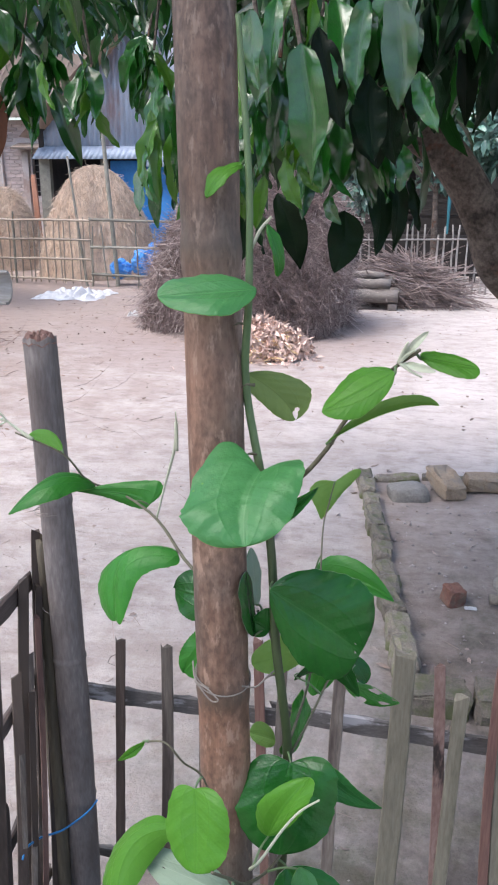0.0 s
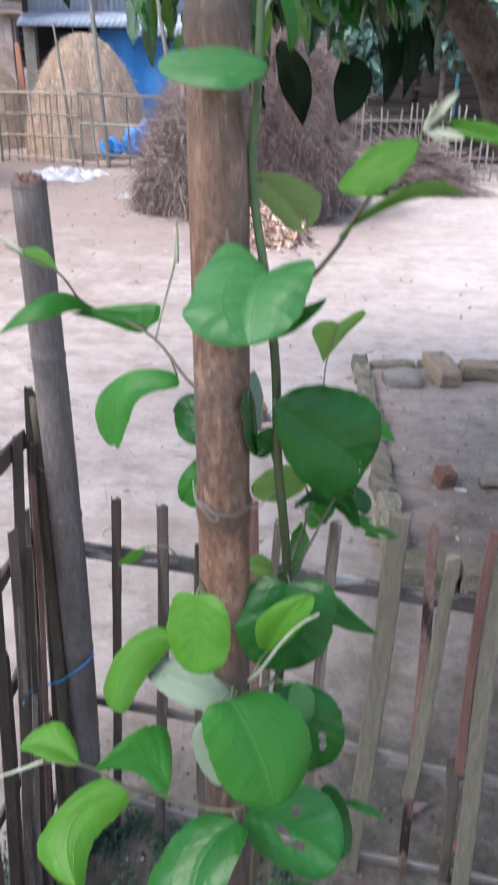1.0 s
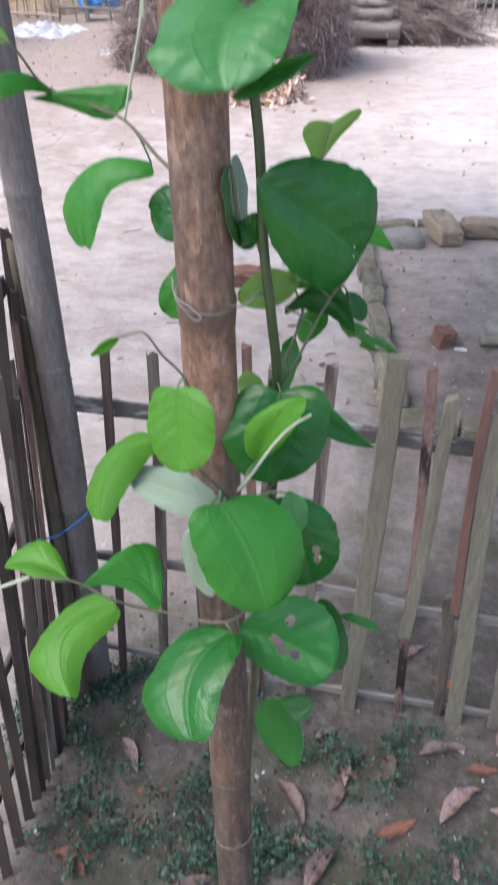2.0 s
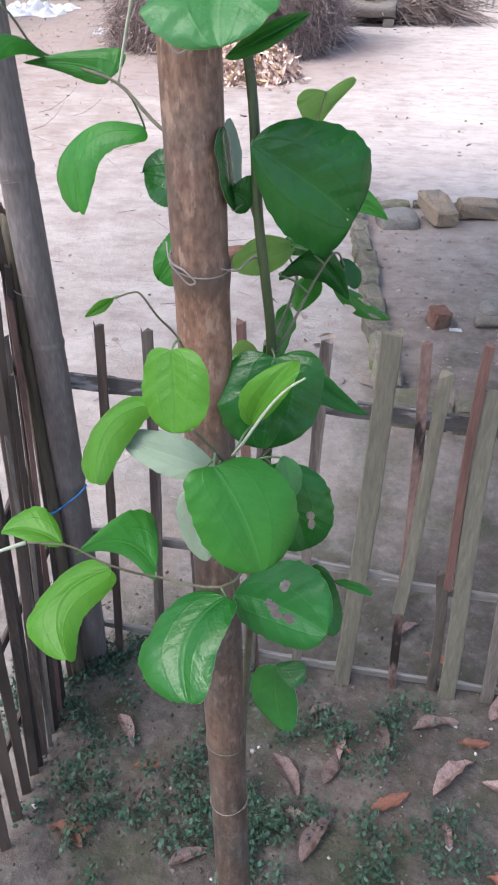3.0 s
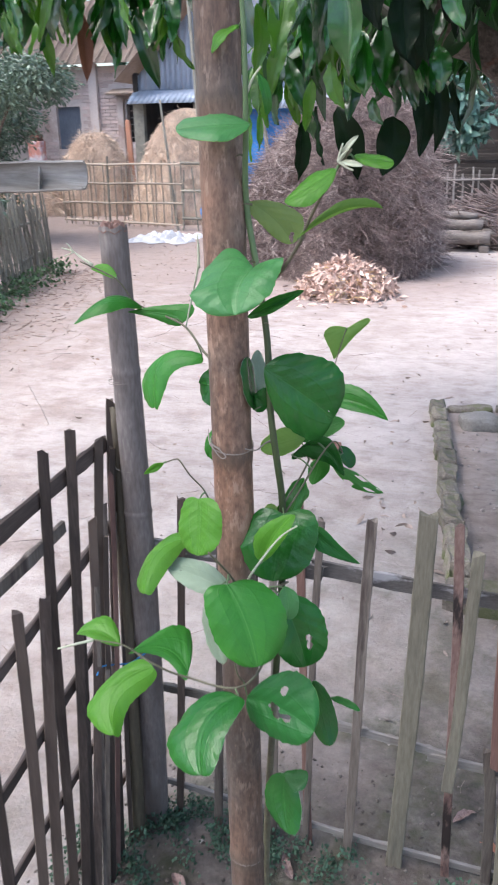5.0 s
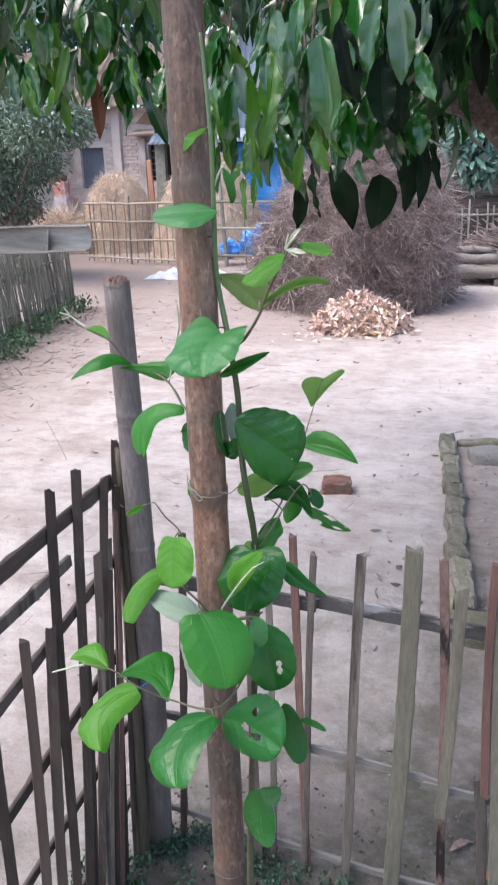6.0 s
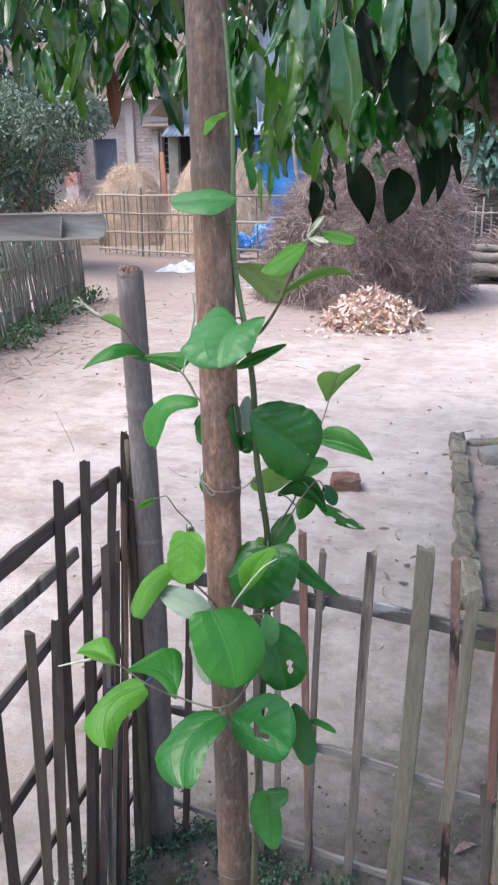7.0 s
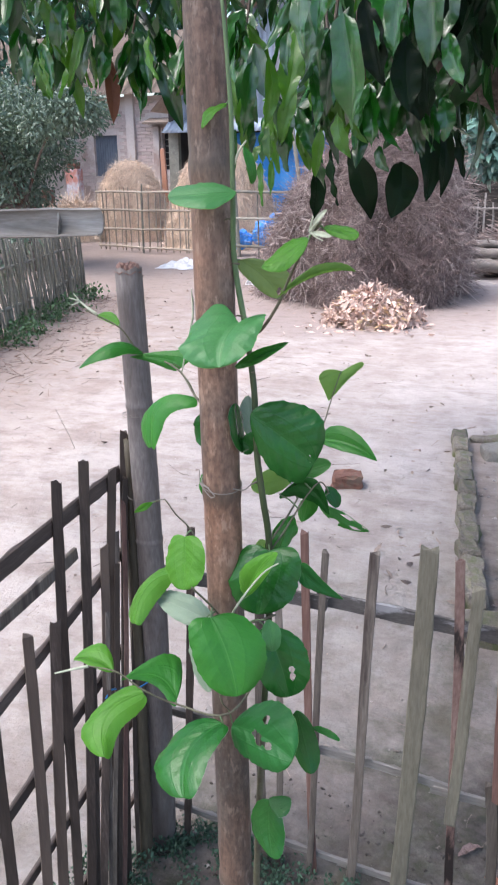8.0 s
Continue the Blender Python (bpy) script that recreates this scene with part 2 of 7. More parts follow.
M_LEAFM = leaf_mat("jujube_leaf_full", (0.010, 0.105, 0.018), (0.031, 0.185, 0.040), (0.08, 0.26, 0.08), 0.42, spec=0.34)
# paler leaf copy, partly sky sheen mixed into the base colour
M_LEAFP = leaf_mat("jujube_leaf_pale_sheen", (0.040, 0.185, 0.045), (0.085, 0.29, 0.09), (0.16, 0.38, 0.15), 0.40, spec=0.5)
M_STEMD = rough_mat("dark_green_stem", [(0.3, (0.028, 0.048, 0.018)), (0.6, (0.058, 0.085, 0.033)), (0.8, (0.10, 0.13, 0.06))], 40, (1, 1, 0.2), 300, 0.15, 0.0005, 0.5)
M_LEAFD = leaf_mat("jujube_leaf_dark", (0.007, 0.082, 0.012), (0.024, 0.160, 0.022), (0.05, 0.21, 0.045), 0.27, spec=0.42)
M_LEAFL = leaf_mat("jujube_leaf_young", (0.058, 0.215, 0.014), (0.118, 0.33, 0.040), (0.045, 0.19, 0.015), 0.36, trans=0.3)
M_UNDER = leaf_mat("jujube_leaf_underside", (0.23, 0.32, 0.22), (0.34, 0.43, 0.32), (0.42, 0.50, 0.38), 0.7, trans=0.15)
M_UNDERL = leaf_mat("jujube_leaf_underside_green", (0.15, 0.32, 0.09), (0.23, 0.42, 0.14), (0.2, 0.38, 0.13), 0.6, trans=0.6)
M_BACKLIT = leaf_mat("jujube_leaf_thin", (0.13, 0.28, 0.07), (0.22, 0.40, 0.12), (0.12, 0.26, 0.07), 0.55, trans=0.6)
M_OLIVE = leaf_mat("jujube_leaf_dull_underside", (0.17, 0.27, 0.105), (0.27, 0.38, 0.17), (0.09, 0.16, 0.05), 0.6, trans=0.55)
M_STEM = rough_mat("green_stem", [(0.3, (0.075, 0.135, 0.055)), (0.6, (0.135, 0.21, 0.095)), (0.8, (0.21, 0.28, 0.155))], 40, (1, 1, 0.2), 300, 0.15, 0.0005, 0.55)
M_TWIG = rough_mat("brown_twig", [(0.3, (0.08, 0.065, 0.045)), (0.6, (0.14, 0.135, 0.085)), (0.8, (0.22, 0.22, 0.14))], 60, fine=300, bump=0.15, dist=0.0005, rough=0.6)
M_SHOOT = rough_mat("downy_shoot", [(0.3, (0.38, 0.42, 0.29)), (0.8, (0.60, 0.62, 0.50))], 60, fine=400, bump=0.2, dist=0.0005, rough=0.9)
M_MANGO = leaf_mat("mango_leaf", (0.003, 0.058, 0.005), (0.017, 0.145, 0.011), (0.05, 0.20, 0.035), 0.36, spec=0.25, wax=1.0, side=False, trans=0.15, vary=0.5)
# near-black copy of the mango leaf, with shade put into its colour
M_MANGOSHADE = leaf_mat("mango_leaf_shaded", (0.002, 0.009, 0.003), (0.006, 0.024, 0.006), (0.010, 0.034, 0.010), 0.42, spec=0.10, wax=0.08, side=False, trans=0.02, vary=0.5)
M_MANGOY = leaf_mat("mango_leaf_young", (0.045, 0.16, 0.012), (0.09, 0.25, 0.022), (0.13, 0.28, 0.05), 0.34, wax=0.6, side=False, trans=0.3, vary=0.3)
M_MANGOR = leaf_mat("mango_leaf_withered", (0.13, 0.05, 0.03), (0.22, 0.09, 0.05), (0.25, 0.12, 0.07), 0.5, side=False, trans=0.1)
M_CROWN = leaf_mat("mango_crown_leaf", (0.006, 0.040, 0.008), (0.022, 0.105, 0.020), (0.035, 0.12, 0.03), 0.3, spec=0.35, wax=0.6, side=False, trans=0.22, vary=0.0, island=0.65)
M_BUSH = leaf_mat("bush_leaf", (0.075, 0.122, 0.090), (0.165, 0.23, 0.175), (0.19, 0.25, 0.19), 0.38, spec=0.45, side=False, trans=0.15, vary=0.0, island=0.45)
M_FARLEAF = leaf_mat("far_foliage", (0.016, 0.065, 0.04), (0.045, 0.12, 0.07), (0.06, 0.14, 0.08), 0.4, side=False, trans=0.1, vary=0.0, island=0.5)
M_TEALLEAF = leaf_mat("blue_green_leaf", (0.05, 0.13, 0.105), (0.15, 0.27, 0.225), (0.18, 0.3, 0.25), 0.3, spec=0.6, side=False, trans=0.1, vary=0.0, island=0.5)
M_BARK = rough_mat("mango_bark", [(0.36, (0.022, 0.017, 0.014)), (0.5, (0.095, 0.076, 0.064)), (0.66, (0.20, 0.165, 0.142))], 14, (1, 1, 1), 90, 0.9, 0.012, 0.9, spot=(0.13, 0.05, 0.03), spot_scale=8, spot_at=(0.55, 0.66))
M_BRICK = rough_mat("mossy_brick", [(0.3, (0.10, 0.085, 0.07)), (0.55, (0.22, 0.19, 0.16)), (0.8, (0.34, 0.29, 0.25))], 18, fine=140, bump=0.9, dist=0.008, rough=0.9, spot=(0.125, 0.135, 0.065), spot_scale=11, spot_at=(0.44, 0.60), vary=0.25)
M_BRICKR = rough_mat("red_brick", [(0.3, (0.10, 0.055, 0.045)), (0.55, (0.20, 0.095, 0.07)), (0.8, (0.30, 0.17, 0.13))], 18, fine=140, bump=0.5, dist=0.005, rough=0.9, spot=(0.16, 0.12, 0.095), spot_scale=12)
M_BRICKT = rough_mat("tan_brick", [(0.3, (0.19, 0.14, 0.10)), (0.55, (0.33, 0.25, 0.18)), (0.8, (0.43, 0.35, 0.27))], 18, fine=140, bump=0.5, dist=0.004, rough=0.9, spot=(0.24, 0.2, 0.165), spot_scale=9)
M_STONE = rough_mat("grey_stone", [(0.3, (0.15, 0.135, 0.12)), (0.55, (0.25, 0.23, 0.21)), (0.8, (0.34, 0.32, 0.3))], 10, fine=90, bump=0.6, dist=0.01, rough=0.9)
M_STRAW = rough_mat("golden_straw", [(0.3, (0.38, 0.28, 0.205)), (0.55, (0.61, 0.49, 0.395)), (0.8, (0.76, 0.65, 0.55))], 7, fine=60, bump=0.3, dist=0.01, rough=0.8, island=0.35)
M_STALK = rough_mat("pale_dry_stalk", [(0.3, (0.35, 0.285, 0.265)), (0.8, (0.60, 0.525, 0.495))], 3, fine=40, bump=0.1, dist=0.005, rough=0.8, island=0.3)
M_HAY = rough_mat("grey_brown_hay", [(0.3, (0.085, 0.06, 0.056)), (0.55, (0.25, 0.19, 0.18)), (0.8, (0.54, 0.46, 0.44))], 3, fine=40, bump=0.3, dist=0.02, rough=0.9, island=0.65)
M_HUSK = rough_mat("dry_husk", [(0.3, (0.33, 0.20, 0.155)), (0.5, (0.58, 0.42, 0.36)), (0.8, (0.78, 0.66, 0.60))], 9, fine=60, bump=0.2, rough=0.75, island=0.5)
M_HUSKY = rough_mat("yellow_husk", [(0.3, (0.40, 0.25, 0.13)), (0.8, (0.68, 0.51, 0.31))], 9, fine=60, bump=0.2, rough=0.75, island=0.45)
M_DRYLEAF = rough_mat("dry_leaf", [(0.3, (0.10, 0.062, 0.058)), (0.55, (0.24, 0.168, 0.158)), (0.8, (0.42, 0.335, 0.32))], 30, fine=200, bump=0.3, rough=0.6, spot=(0.10, 0.06, 0.05), spot_scale=5, vary=0.35)
M_LITTER = rough_mat("leaf_scrap", [(0.3, (0.2, 0.15, 0.13)), (0.8, (0.42, 0.34, 0.3))], 30, fine=200, bump=0.3, rough=0.8, island=0.4)
M_LITTERB = rough_mat("brown_leaf_scrap", [(0.3, (0.15, 0.095, 0.075)), (0.8, (0.36, 0.26, 0.21))], 30, fine=200, bump=0.3, rough=0.8, island=0.5)
M_DRYLEAFO = rough_mat("orange_dry_leaf", [(0.3, (0.15, 0.055, 0.038)), (0.8, (0.32, 0.145, 0.09))], 30, fine=200, bump=0.3, rough=0.55, vary=0.3)
M_LOG = rough_mat("log_bark", [(0.3, (0.10, 0.085, 0.08)), (0.55, (0.2, 0.175, 0.16)), (0.8, (0.3, 0.27, 0.25))], 9, (0.3, 1, 1), 60, 0.7, 0.02, 0.9)
M_LOGEND = rough_mat("sawn_log_end", [(0.3, (0.3, 0.24, 0.19)), (0.8, (0.48, 0.4, 0.33))], 14, fine=80, bump=0.3, rough=0.85)
M_BRUSH = rough_mat("dry_brushwood", [(0.3, (0.11, 0.08, 0.075)), (0.55, (0.235, 0.185, 0.175)), (0.8, (0.40, 0.34, 0.325))], 6, fine=40, bump=0.2, rough=0.85, island=0.4)
M_BAMB = rough_mat("weathered_bamboo", [(0.3, (0.18, 0.15, 0.12)), (0.55, (0.32, 0.275, 0.225)), (0.8, (0.46, 0.405, 0.345))], 9, fine=80, bump=0.2, rough=0.7, vary=0.25)
M_BAMBG = rough_mat("grey_bamboo", [(0.3, (0.11, 0.108, 0.09)), (0.55, (0.22, 0.212, 0.18)), (0.8, (0.34, 0.325, 0.285))], 9, fine=80, bump=0.2, rough=0.75, vary=0.3)
M_BAMBP = rough_mat("pale_bamboo", [(0.3, (0.17, 0.155, 0.145)), (0.55, (0.28, 0.26, 0.245)), (0.8, (0.42, 0.39, 0.37))], 9, fine=80, bump=0.2, rough=0.75, vary=0.3)
M_TIN = rough_mat("galvanised_sheet", [(0.3, (0.28, 0.33, 0.42)), (0.55, (0.40, 0.46, 0.56)), (0.8, (0.52, 0.57, 0.66))], 2.5, (1, 1, 0.3), 30, 0.1, 0.003, 0.5, spot=(0.28, 0.12, 0.07), spot_scale=0.9)
M_TINP = rough_mat("plain_sheet", [(0.3, (0.33, 0.38, 0.46)), (0.8, (0.5, 0.56, 0.64))], 2.5, fine=30, bump=0.1, rough=0.5)
M_TARP = rough_mat("blue_tarpaulin", [(0.3, (0.012, 0.14, 0.42)), (0.8, (0.035, 0.27, 0.66))], 2, fine=18, bump=0.6, dist=0.03, rough=0.45)
M_BAG = rough_mat("blue_plastic_bag", [(0.3, (0.02, 0.17, 0.55)), (0.8, (0.10, 0.38, 0.85))], 6, fine=40, bump=0.5, dist=0.02, rough=0.35)
M_SHEET = rough_mat("white_plastic", [(0.3, (0.35, 0.35, 0.36)), (0.8, (0.78, 0.78, 0.8))], 6, fine=40, bump=0.4, dist=0.02, rough=0.4)
M_DARKWOOD = rough_mat("dark_timber", [(0.3, (0.022, 0.019, 0.018)), (0.8, (0.085, 0.074, 0.07))], 4, (0.2, 1, 1), 40, 0.3, 0.01, 0.85, vary=0.3)
M_ORANGE = rough_mat("orange_plank", [(0.3, (0.38, 0.16, 0.10)), (0.8, (0.52, 0.28, 0.19))], 5, fine=40, bump=0.2, rough=0.7)
M_PLASTER = rough_mat("worn_plaster", [(0.3, (0.52, 0.46, 0.445)), (0.55, (0.64, 0.575, 0.555)), (0.8, (0.73, 0.68, 0.66))], 1.6, fine=22, bump=0.4, dist=0.02, rough=0.9, spot=(0.40, 0.30, 0.27), spot_scale=1.4)
M_HBRICK = rough_mat("house_brick", [(0.3, (0.46, 0.37, 0.35)), (0.55, (0.58, 0.485, 0.465)), (0.8, (0.66, 0.58, 0.56))], 6, fine=50, bump=0.3, dist=0.01, rough=0.9, vary=0.16)
M_PINK = rough_mat("pink_plaster", [(0.3, (0.42, 0.17, 0.14)), (0.8, (0.56, 0.28, 0.23))], 2, fine=22, bump=0.3, rough=0.9, spot=(0.55, 0.55, 0.6), spot_scale=1.2, spot_at=(0.43, 0.5))
M_ROOF = rough_mat("old_roof_tile", [(0.3, (0.17, 0.13, 0.11)), (0.55, (0.28, 0.225, 0.19)), (0.8, (0.37, 0.31, 0.27))], 3, fine=30, bump=0.5, dist=0.02, rough=0.9)
M_SHUTTER = rough_mat("blue_grey_shutter", [(0.3, (0.12, 0.15, 0.2)), (0.8, (0.22, 0.26, 0.33))], 4, fine=40, bump=0.2, rough=0.6)
# near-black colour stands for the shade inside openings
M_DARK = rough_mat("interior_shade", [(0.3, (0.02, 0.018, 0.018)), (0.8, (0.05, 0.045, 0.045))], 3, fine=20, bump=0.2, rough=0.95)
M_WEED = leaf_mat("weed_leaf", (0.04, 0.085, 0.058), (0.09, 0.165, 0.115), (0.1, 0.18, 0.12), 0.6, side=False, trans=0.15, vary=0.0, island=0.5)
M_WEEDG = leaf_mat("fence_weed_leaf", (0.05, 0.10, 0.055), (0.13, 0.22, 0.12), (0.1, 0.19, 0.09), 0.5, side=False, trans=0.25, vary=0.0, island=0.5)
M_TEAL = rough_mat("turquoise_paint", [(0.3, (0.015, 0.10, 0.13)), (0.8, (0.03, 0.18, 0.22))], 4, fine=40, bump=0.1, rough=0.5)


def ground_mat():
    m, n, l, b = nodes_of("trodden_earth")
    mp = mapped(n, l)
    sep = n.new("ShaderNodeSeparateXYZ")
    l.new(mp.outputs[0], sep.inputs[0])
    big, mid, fine = noise_tex(n, l, mp, 0.9, 8, 0.6), noise_tex(n, l, mp, 7, 10, 0.7), noise_tex(n, l, mp, 90, 4)
    pale = ramp(n, [(0.3, (0.345, 0.297, 0.279)), (0.5, (0.495, 0.45, 0.433)), (0.7, (0.605, 0.57, 0.555))])
    val = math_node(n, l, 'MULTIPLY_ADD', mid.outputs[0], 0.5, math_node(n, l, 'MULTIPLY', big.outputs[0], 0.5))
    l.new(val, pale.inputs[0])
    soil = ramp(n, [(0.38, (0.024, 0.021, 0.018)), (0.5, (0.07, 0.06, 0.054)), (0.62, (0.15, 0.132, 0.12))])
    grit = noise_tex(n, l, mp, 34, 8, 0.7)
    l.new(math_node(n, l, 'MULTIPLY_ADD', grit.outputs[0], 0.5, math_node(n, l, 'MULTIPLY', mid.outputs[0], 0.5)), soil.inputs[0])
    # damp soil inside the fence, and in the walled bed
    wob = math_node(n, l, 'MULTIPLY_ADD', mid.outputs[0], 0.5, math_node(n, l, 'MULTIPLY_ADD', sep.outputs[0], -0.9, sep.outputs[1]))
    # its fade over the near yard also paints in the tree's shade
    near = n.new("ShaderNodeMapRange")
    near.inputs[1].default_value, near.inputs[2].default_value, near.inputs[3].default_value, near.inputs[4].default_value = 1.65, 3.7, 1.0, 0.0
    l.new(wob, near.inputs[0])
    plot = n.new("ShaderNodeMapRange")
    plot.inputs[1].default_value, plot.inputs[2].default_value = -0.6, -0.4
    l.new(sep.outputs[0], plot.inputs[0])
    # the damp plot ends a few steps away on its open sides
    wide = math_node(n, l, 'MULTIPLY_ADD', big.outputs[0], 1.6, sep.outputs[0])
    deep = math_node(n, l, 'MULTIPLY_ADD', big.outputs[0], 1.6, sep.outputs[1])
    for src, lo, hi, p, q in ((wide, 3.3, 4.2, 1.0, 0.0), (deep, -1.9, -0.9, 0.0, 1.0)):
        lim = n.new("ShaderNodeMapRange")
        lim.inputs[1].default_value, lim.inputs[2].default_value, lim.inputs[3].default_value, lim.inputs[4].default_value = lo, hi, p, q
        l.new(src, lim.inputs[0])
        plot_end = lim.outputs[0] if src is wide else math_node(n, l, 'MULTIPLY', plot_end, lim.outputs[0])
    near_fac = math_node(n, l, 'MULTIPLY', math_node(n, l, 'MULTIPLY', near.outputs[0], plot_end), math_node(n, l, 'MULTIPLY_ADD', plot.outputs[0], 0.35, 0.65))
    edge = math_node(n, l, 'MULTIPLY_ADD', sep.outputs[1], 0.085, sep.outputs[0])
    south = n.new("ShaderNodeMapRange")
    south.inputs[1].default_value, south.inputs[2].default_value = 2.3, 2.5
    l.new(sep.outputs[1], south.inputs[0])
    east = math_node(n, l, 'MULTIPLY', math_node(n, l, 'GREATER_THAN', edge, 0.46), south.outputs[0])
    north = math_node(n, l, 'LESS_THAN', math_node(n, l, 'MULTIPLY_ADD', sep.outputs[0], -0.16, sep.outputs[1]), 4.3)
    bed = math_node(n, l, 'MULTIPLY', math_node(n, l, 'MULTIPLY', east, north), 0.9)
    bedc = ramp(n, [(0.3, (0.22, 0.172, 0.15)), (0.5, (0.335, 0.275, 0.245)), (0.7, (0.44, 0.372, 0.34))])
    l.new(mid.outputs[0], bedc.inputs[0])
    col = mixed(n, l, bed, pale.outputs[0], bedc.outputs[0])
    col = mixed(n, l, math_node(n, l, 'MULTIPLY', near_fac, 0.95), col, soil.outputs[0])
    # moss on the damp soil, brown litter in the yard
    moss = noise_tex(n, l, mp, 5, 8, 0.7)
    mr = ramp(n, [(0.48, (0, 0, 0)), (0.62, (1, 1, 1))])
    l.new(moss.outputs[0], mr.inputs[0])
    col = mixed(n, l, math_node(n, l, 'MULTIPLY', math_node(n, l, 'MULTIPLY', mr.outputs[0], near_fac), 0.75), col, (0.045, 0.055, 0.025))
    west = n.new("ShaderNodeMapRange")
    west.inputs[1].default_value, west.inputs[2].default_value, west.inputs[3].default_value, west.inputs[4].default_value = -2.5, 1.0, 1.0, 0.15
    l.new(sep.outputs[0], west.inputs[0])
    # general westward darkening: brown litter, with the dimmer light there painted in
    col = mixed(n, l, math_node(n, l, 'MULTIPLY', math_node(n, l, 'SUBTRACT', west.outputs[0], near_fac), 0.6), col, (0.385, 0.328, 0.302))
    far = n.new("ShaderNodeMapRange")
    far.inputs[1].default_value, far.inputs[2].default_value, far.inputs[3].default_value, far.inputs[4].default_value = 4.0, 10.0, 0.0, 0.16
    l.new(sep.outputs[1], far.inputs[0])
    lit0 = noise_tex(n, l, mp, 2.2, 10, 0.75)
    lit = n.new("ShaderNodeMath")
    lit.operation = 'MULTIPLY_ADD'
    l.new(far.outputs[0], lit.inputs[0])
    l.new(west.outputs[0], lit.inputs[1])
    l.new(lit0.outputs[0], lit.inputs[2])
    lr = ramp(n, [(0.45, (0, 0, 0)), (0.62, (1, 1, 1))])
    l.new(lit.outputs[0], lr.inputs[0])
    col = mixed(n, l, math_node(n, l, 'MULTIPLY', math_node(n, l, 'MULTIPLY', lr.outputs[0], west.outputs[0]), 0.8), col, (0.28, 0.215, 0.187))
    pat = noise_tex(n, l, mapped(n, l, (0.7, 1.5, 1)), 3.1, 9, 0.72)
    pr = ramp(n, [(0.5, (0, 0, 0)), (0.66, (1, 1, 1))])
    l.new(pat.outputs[0], pr.inputs[0])
    col = mixed(n, l, math_node(n, l, 'MULTIPLY', math_node(n, l, 'SUBTRACT', 1.0, near_fac), math_node(n, l, 'MULTIPLY', pr.outputs[0], math_node(n, l, 'MULTIPLY_ADD', west.outputs[0], 0.5, 0.45))), col, (0.30, 0.245, 0.222))
    # brown dust of the heap trodden into the earth round its foot
    off = n.new("ShaderNodeVectorMath")
    off.operation = 'DISTANCE'
    l.new(mp.outputs[0], off.inputs[0])
    off.inputs[1].default_value = (-1.35, 8.6, 0.0)
    dust = n.new("ShaderNodeMapRange")
    dust.interpolation_type = 'SMOOTHSTEP'
    dust.inputs[1].default_value, dust.inputs[2].default_value, dust.inputs[3].default_value, dust.inputs[4].default_value = 1.1, 2.5, 0.8, 0.0
    l.new(math_node(n, l, 'MULTIPLY_ADD', big.outputs[0], 1.2, math_node(n, l, 'ADD', off.outputs["Value"], -0.6)), dust.inputs[0])
    col = mixed(n, l, dust.outputs[0], col, (0.30, 0.238, 0.222))
    # litter and damp soil along the foot of the woven fence
    foot = n.new("ShaderNodeMapRange")
    foot.interpolation_type = 'SMOOTHSTEP'
    foot.inputs[1].default_value, foot.inputs[2].default_value, foot.inputs[3].default_value, foot.inputs[4].default_value = 0.2, 1.4, 0.65, 0.0
    l.new(math_node(n, l, 'ADD', math_node(n, l, 'MULTIPLY_ADD', sep.outputs[1], 0.236, sep.outputs[0]), math_node(n, l, 'MULTIPLY_ADD', lit0.outputs[0], 2.4, 1.3)), foot.inputs[0])
    col = mixed(n, l, foot.outputs[0], col, (0.25, 0.19, 0.165))
    # scratches swept by feet and brooms
    mp2 = mapped(n, l, (1.0, 3.2, 1.0))
    scr = noise_tex(n, l, mp2, 9, 8, 0.75)
    sr = ramp(n, [(0.36, (0.66, 0.62, 0.61)), (0.46, (1, 1, 1))])
    l.new(scr.outputs[0], sr.inputs[0])
    col = mixed(n, l, 0.4, col, sr.outputs[0], 'MULTIPLY')
    foot = noise_tex(n, l, mapped(n, l, (0.9, 1.2, 1.0)), 8, 8, 0.7)
    ft = ramp(n, [(0.36, (0.76, 0.73, 0.71)), (0.5, (1, 1, 1))])
    l.new(foot.outputs[0], ft.inputs[0])
    col = mixed(n, l, 0.75, col, ft.outputs[0], 'MULTIPLY')
    sp = ramp(n, [(0.34, (0.55, 0.55, 0.55)), (0.5, (1, 1, 1))])
    l.new(fine.outputs[0], sp.inputs[0])
    col = mixed(n, l, 0.15, col, sp.outputs[0], 'MULTIPLY')
    l.new(col, b.inputs["Base Color"])
    b.inputs["Roughness"].default_value = 0.92
    bp = n.new("ShaderNodeBump")
    bp.inputs["Strength"].default_value, bp.inputs["Distance"].default_value = 0.8, 0.018
    l.new(math_node(n, l, 'MULTIPLY_ADD', fine.outputs[0], 0.3, mid.outputs[0]), bp.inputs["Height"])
    l.new(bp.outputs[0], b.inputs["Normal"])
    return m


M_GROUND = ground_mat()


# ---- mesh helpers ----
def empty(name, loc, label, category, group="", kind=""):
    e = new(name)
    e.location = loc
    e.empty_display_size = 0.05
    return tagged(e, label, category, group, kind)


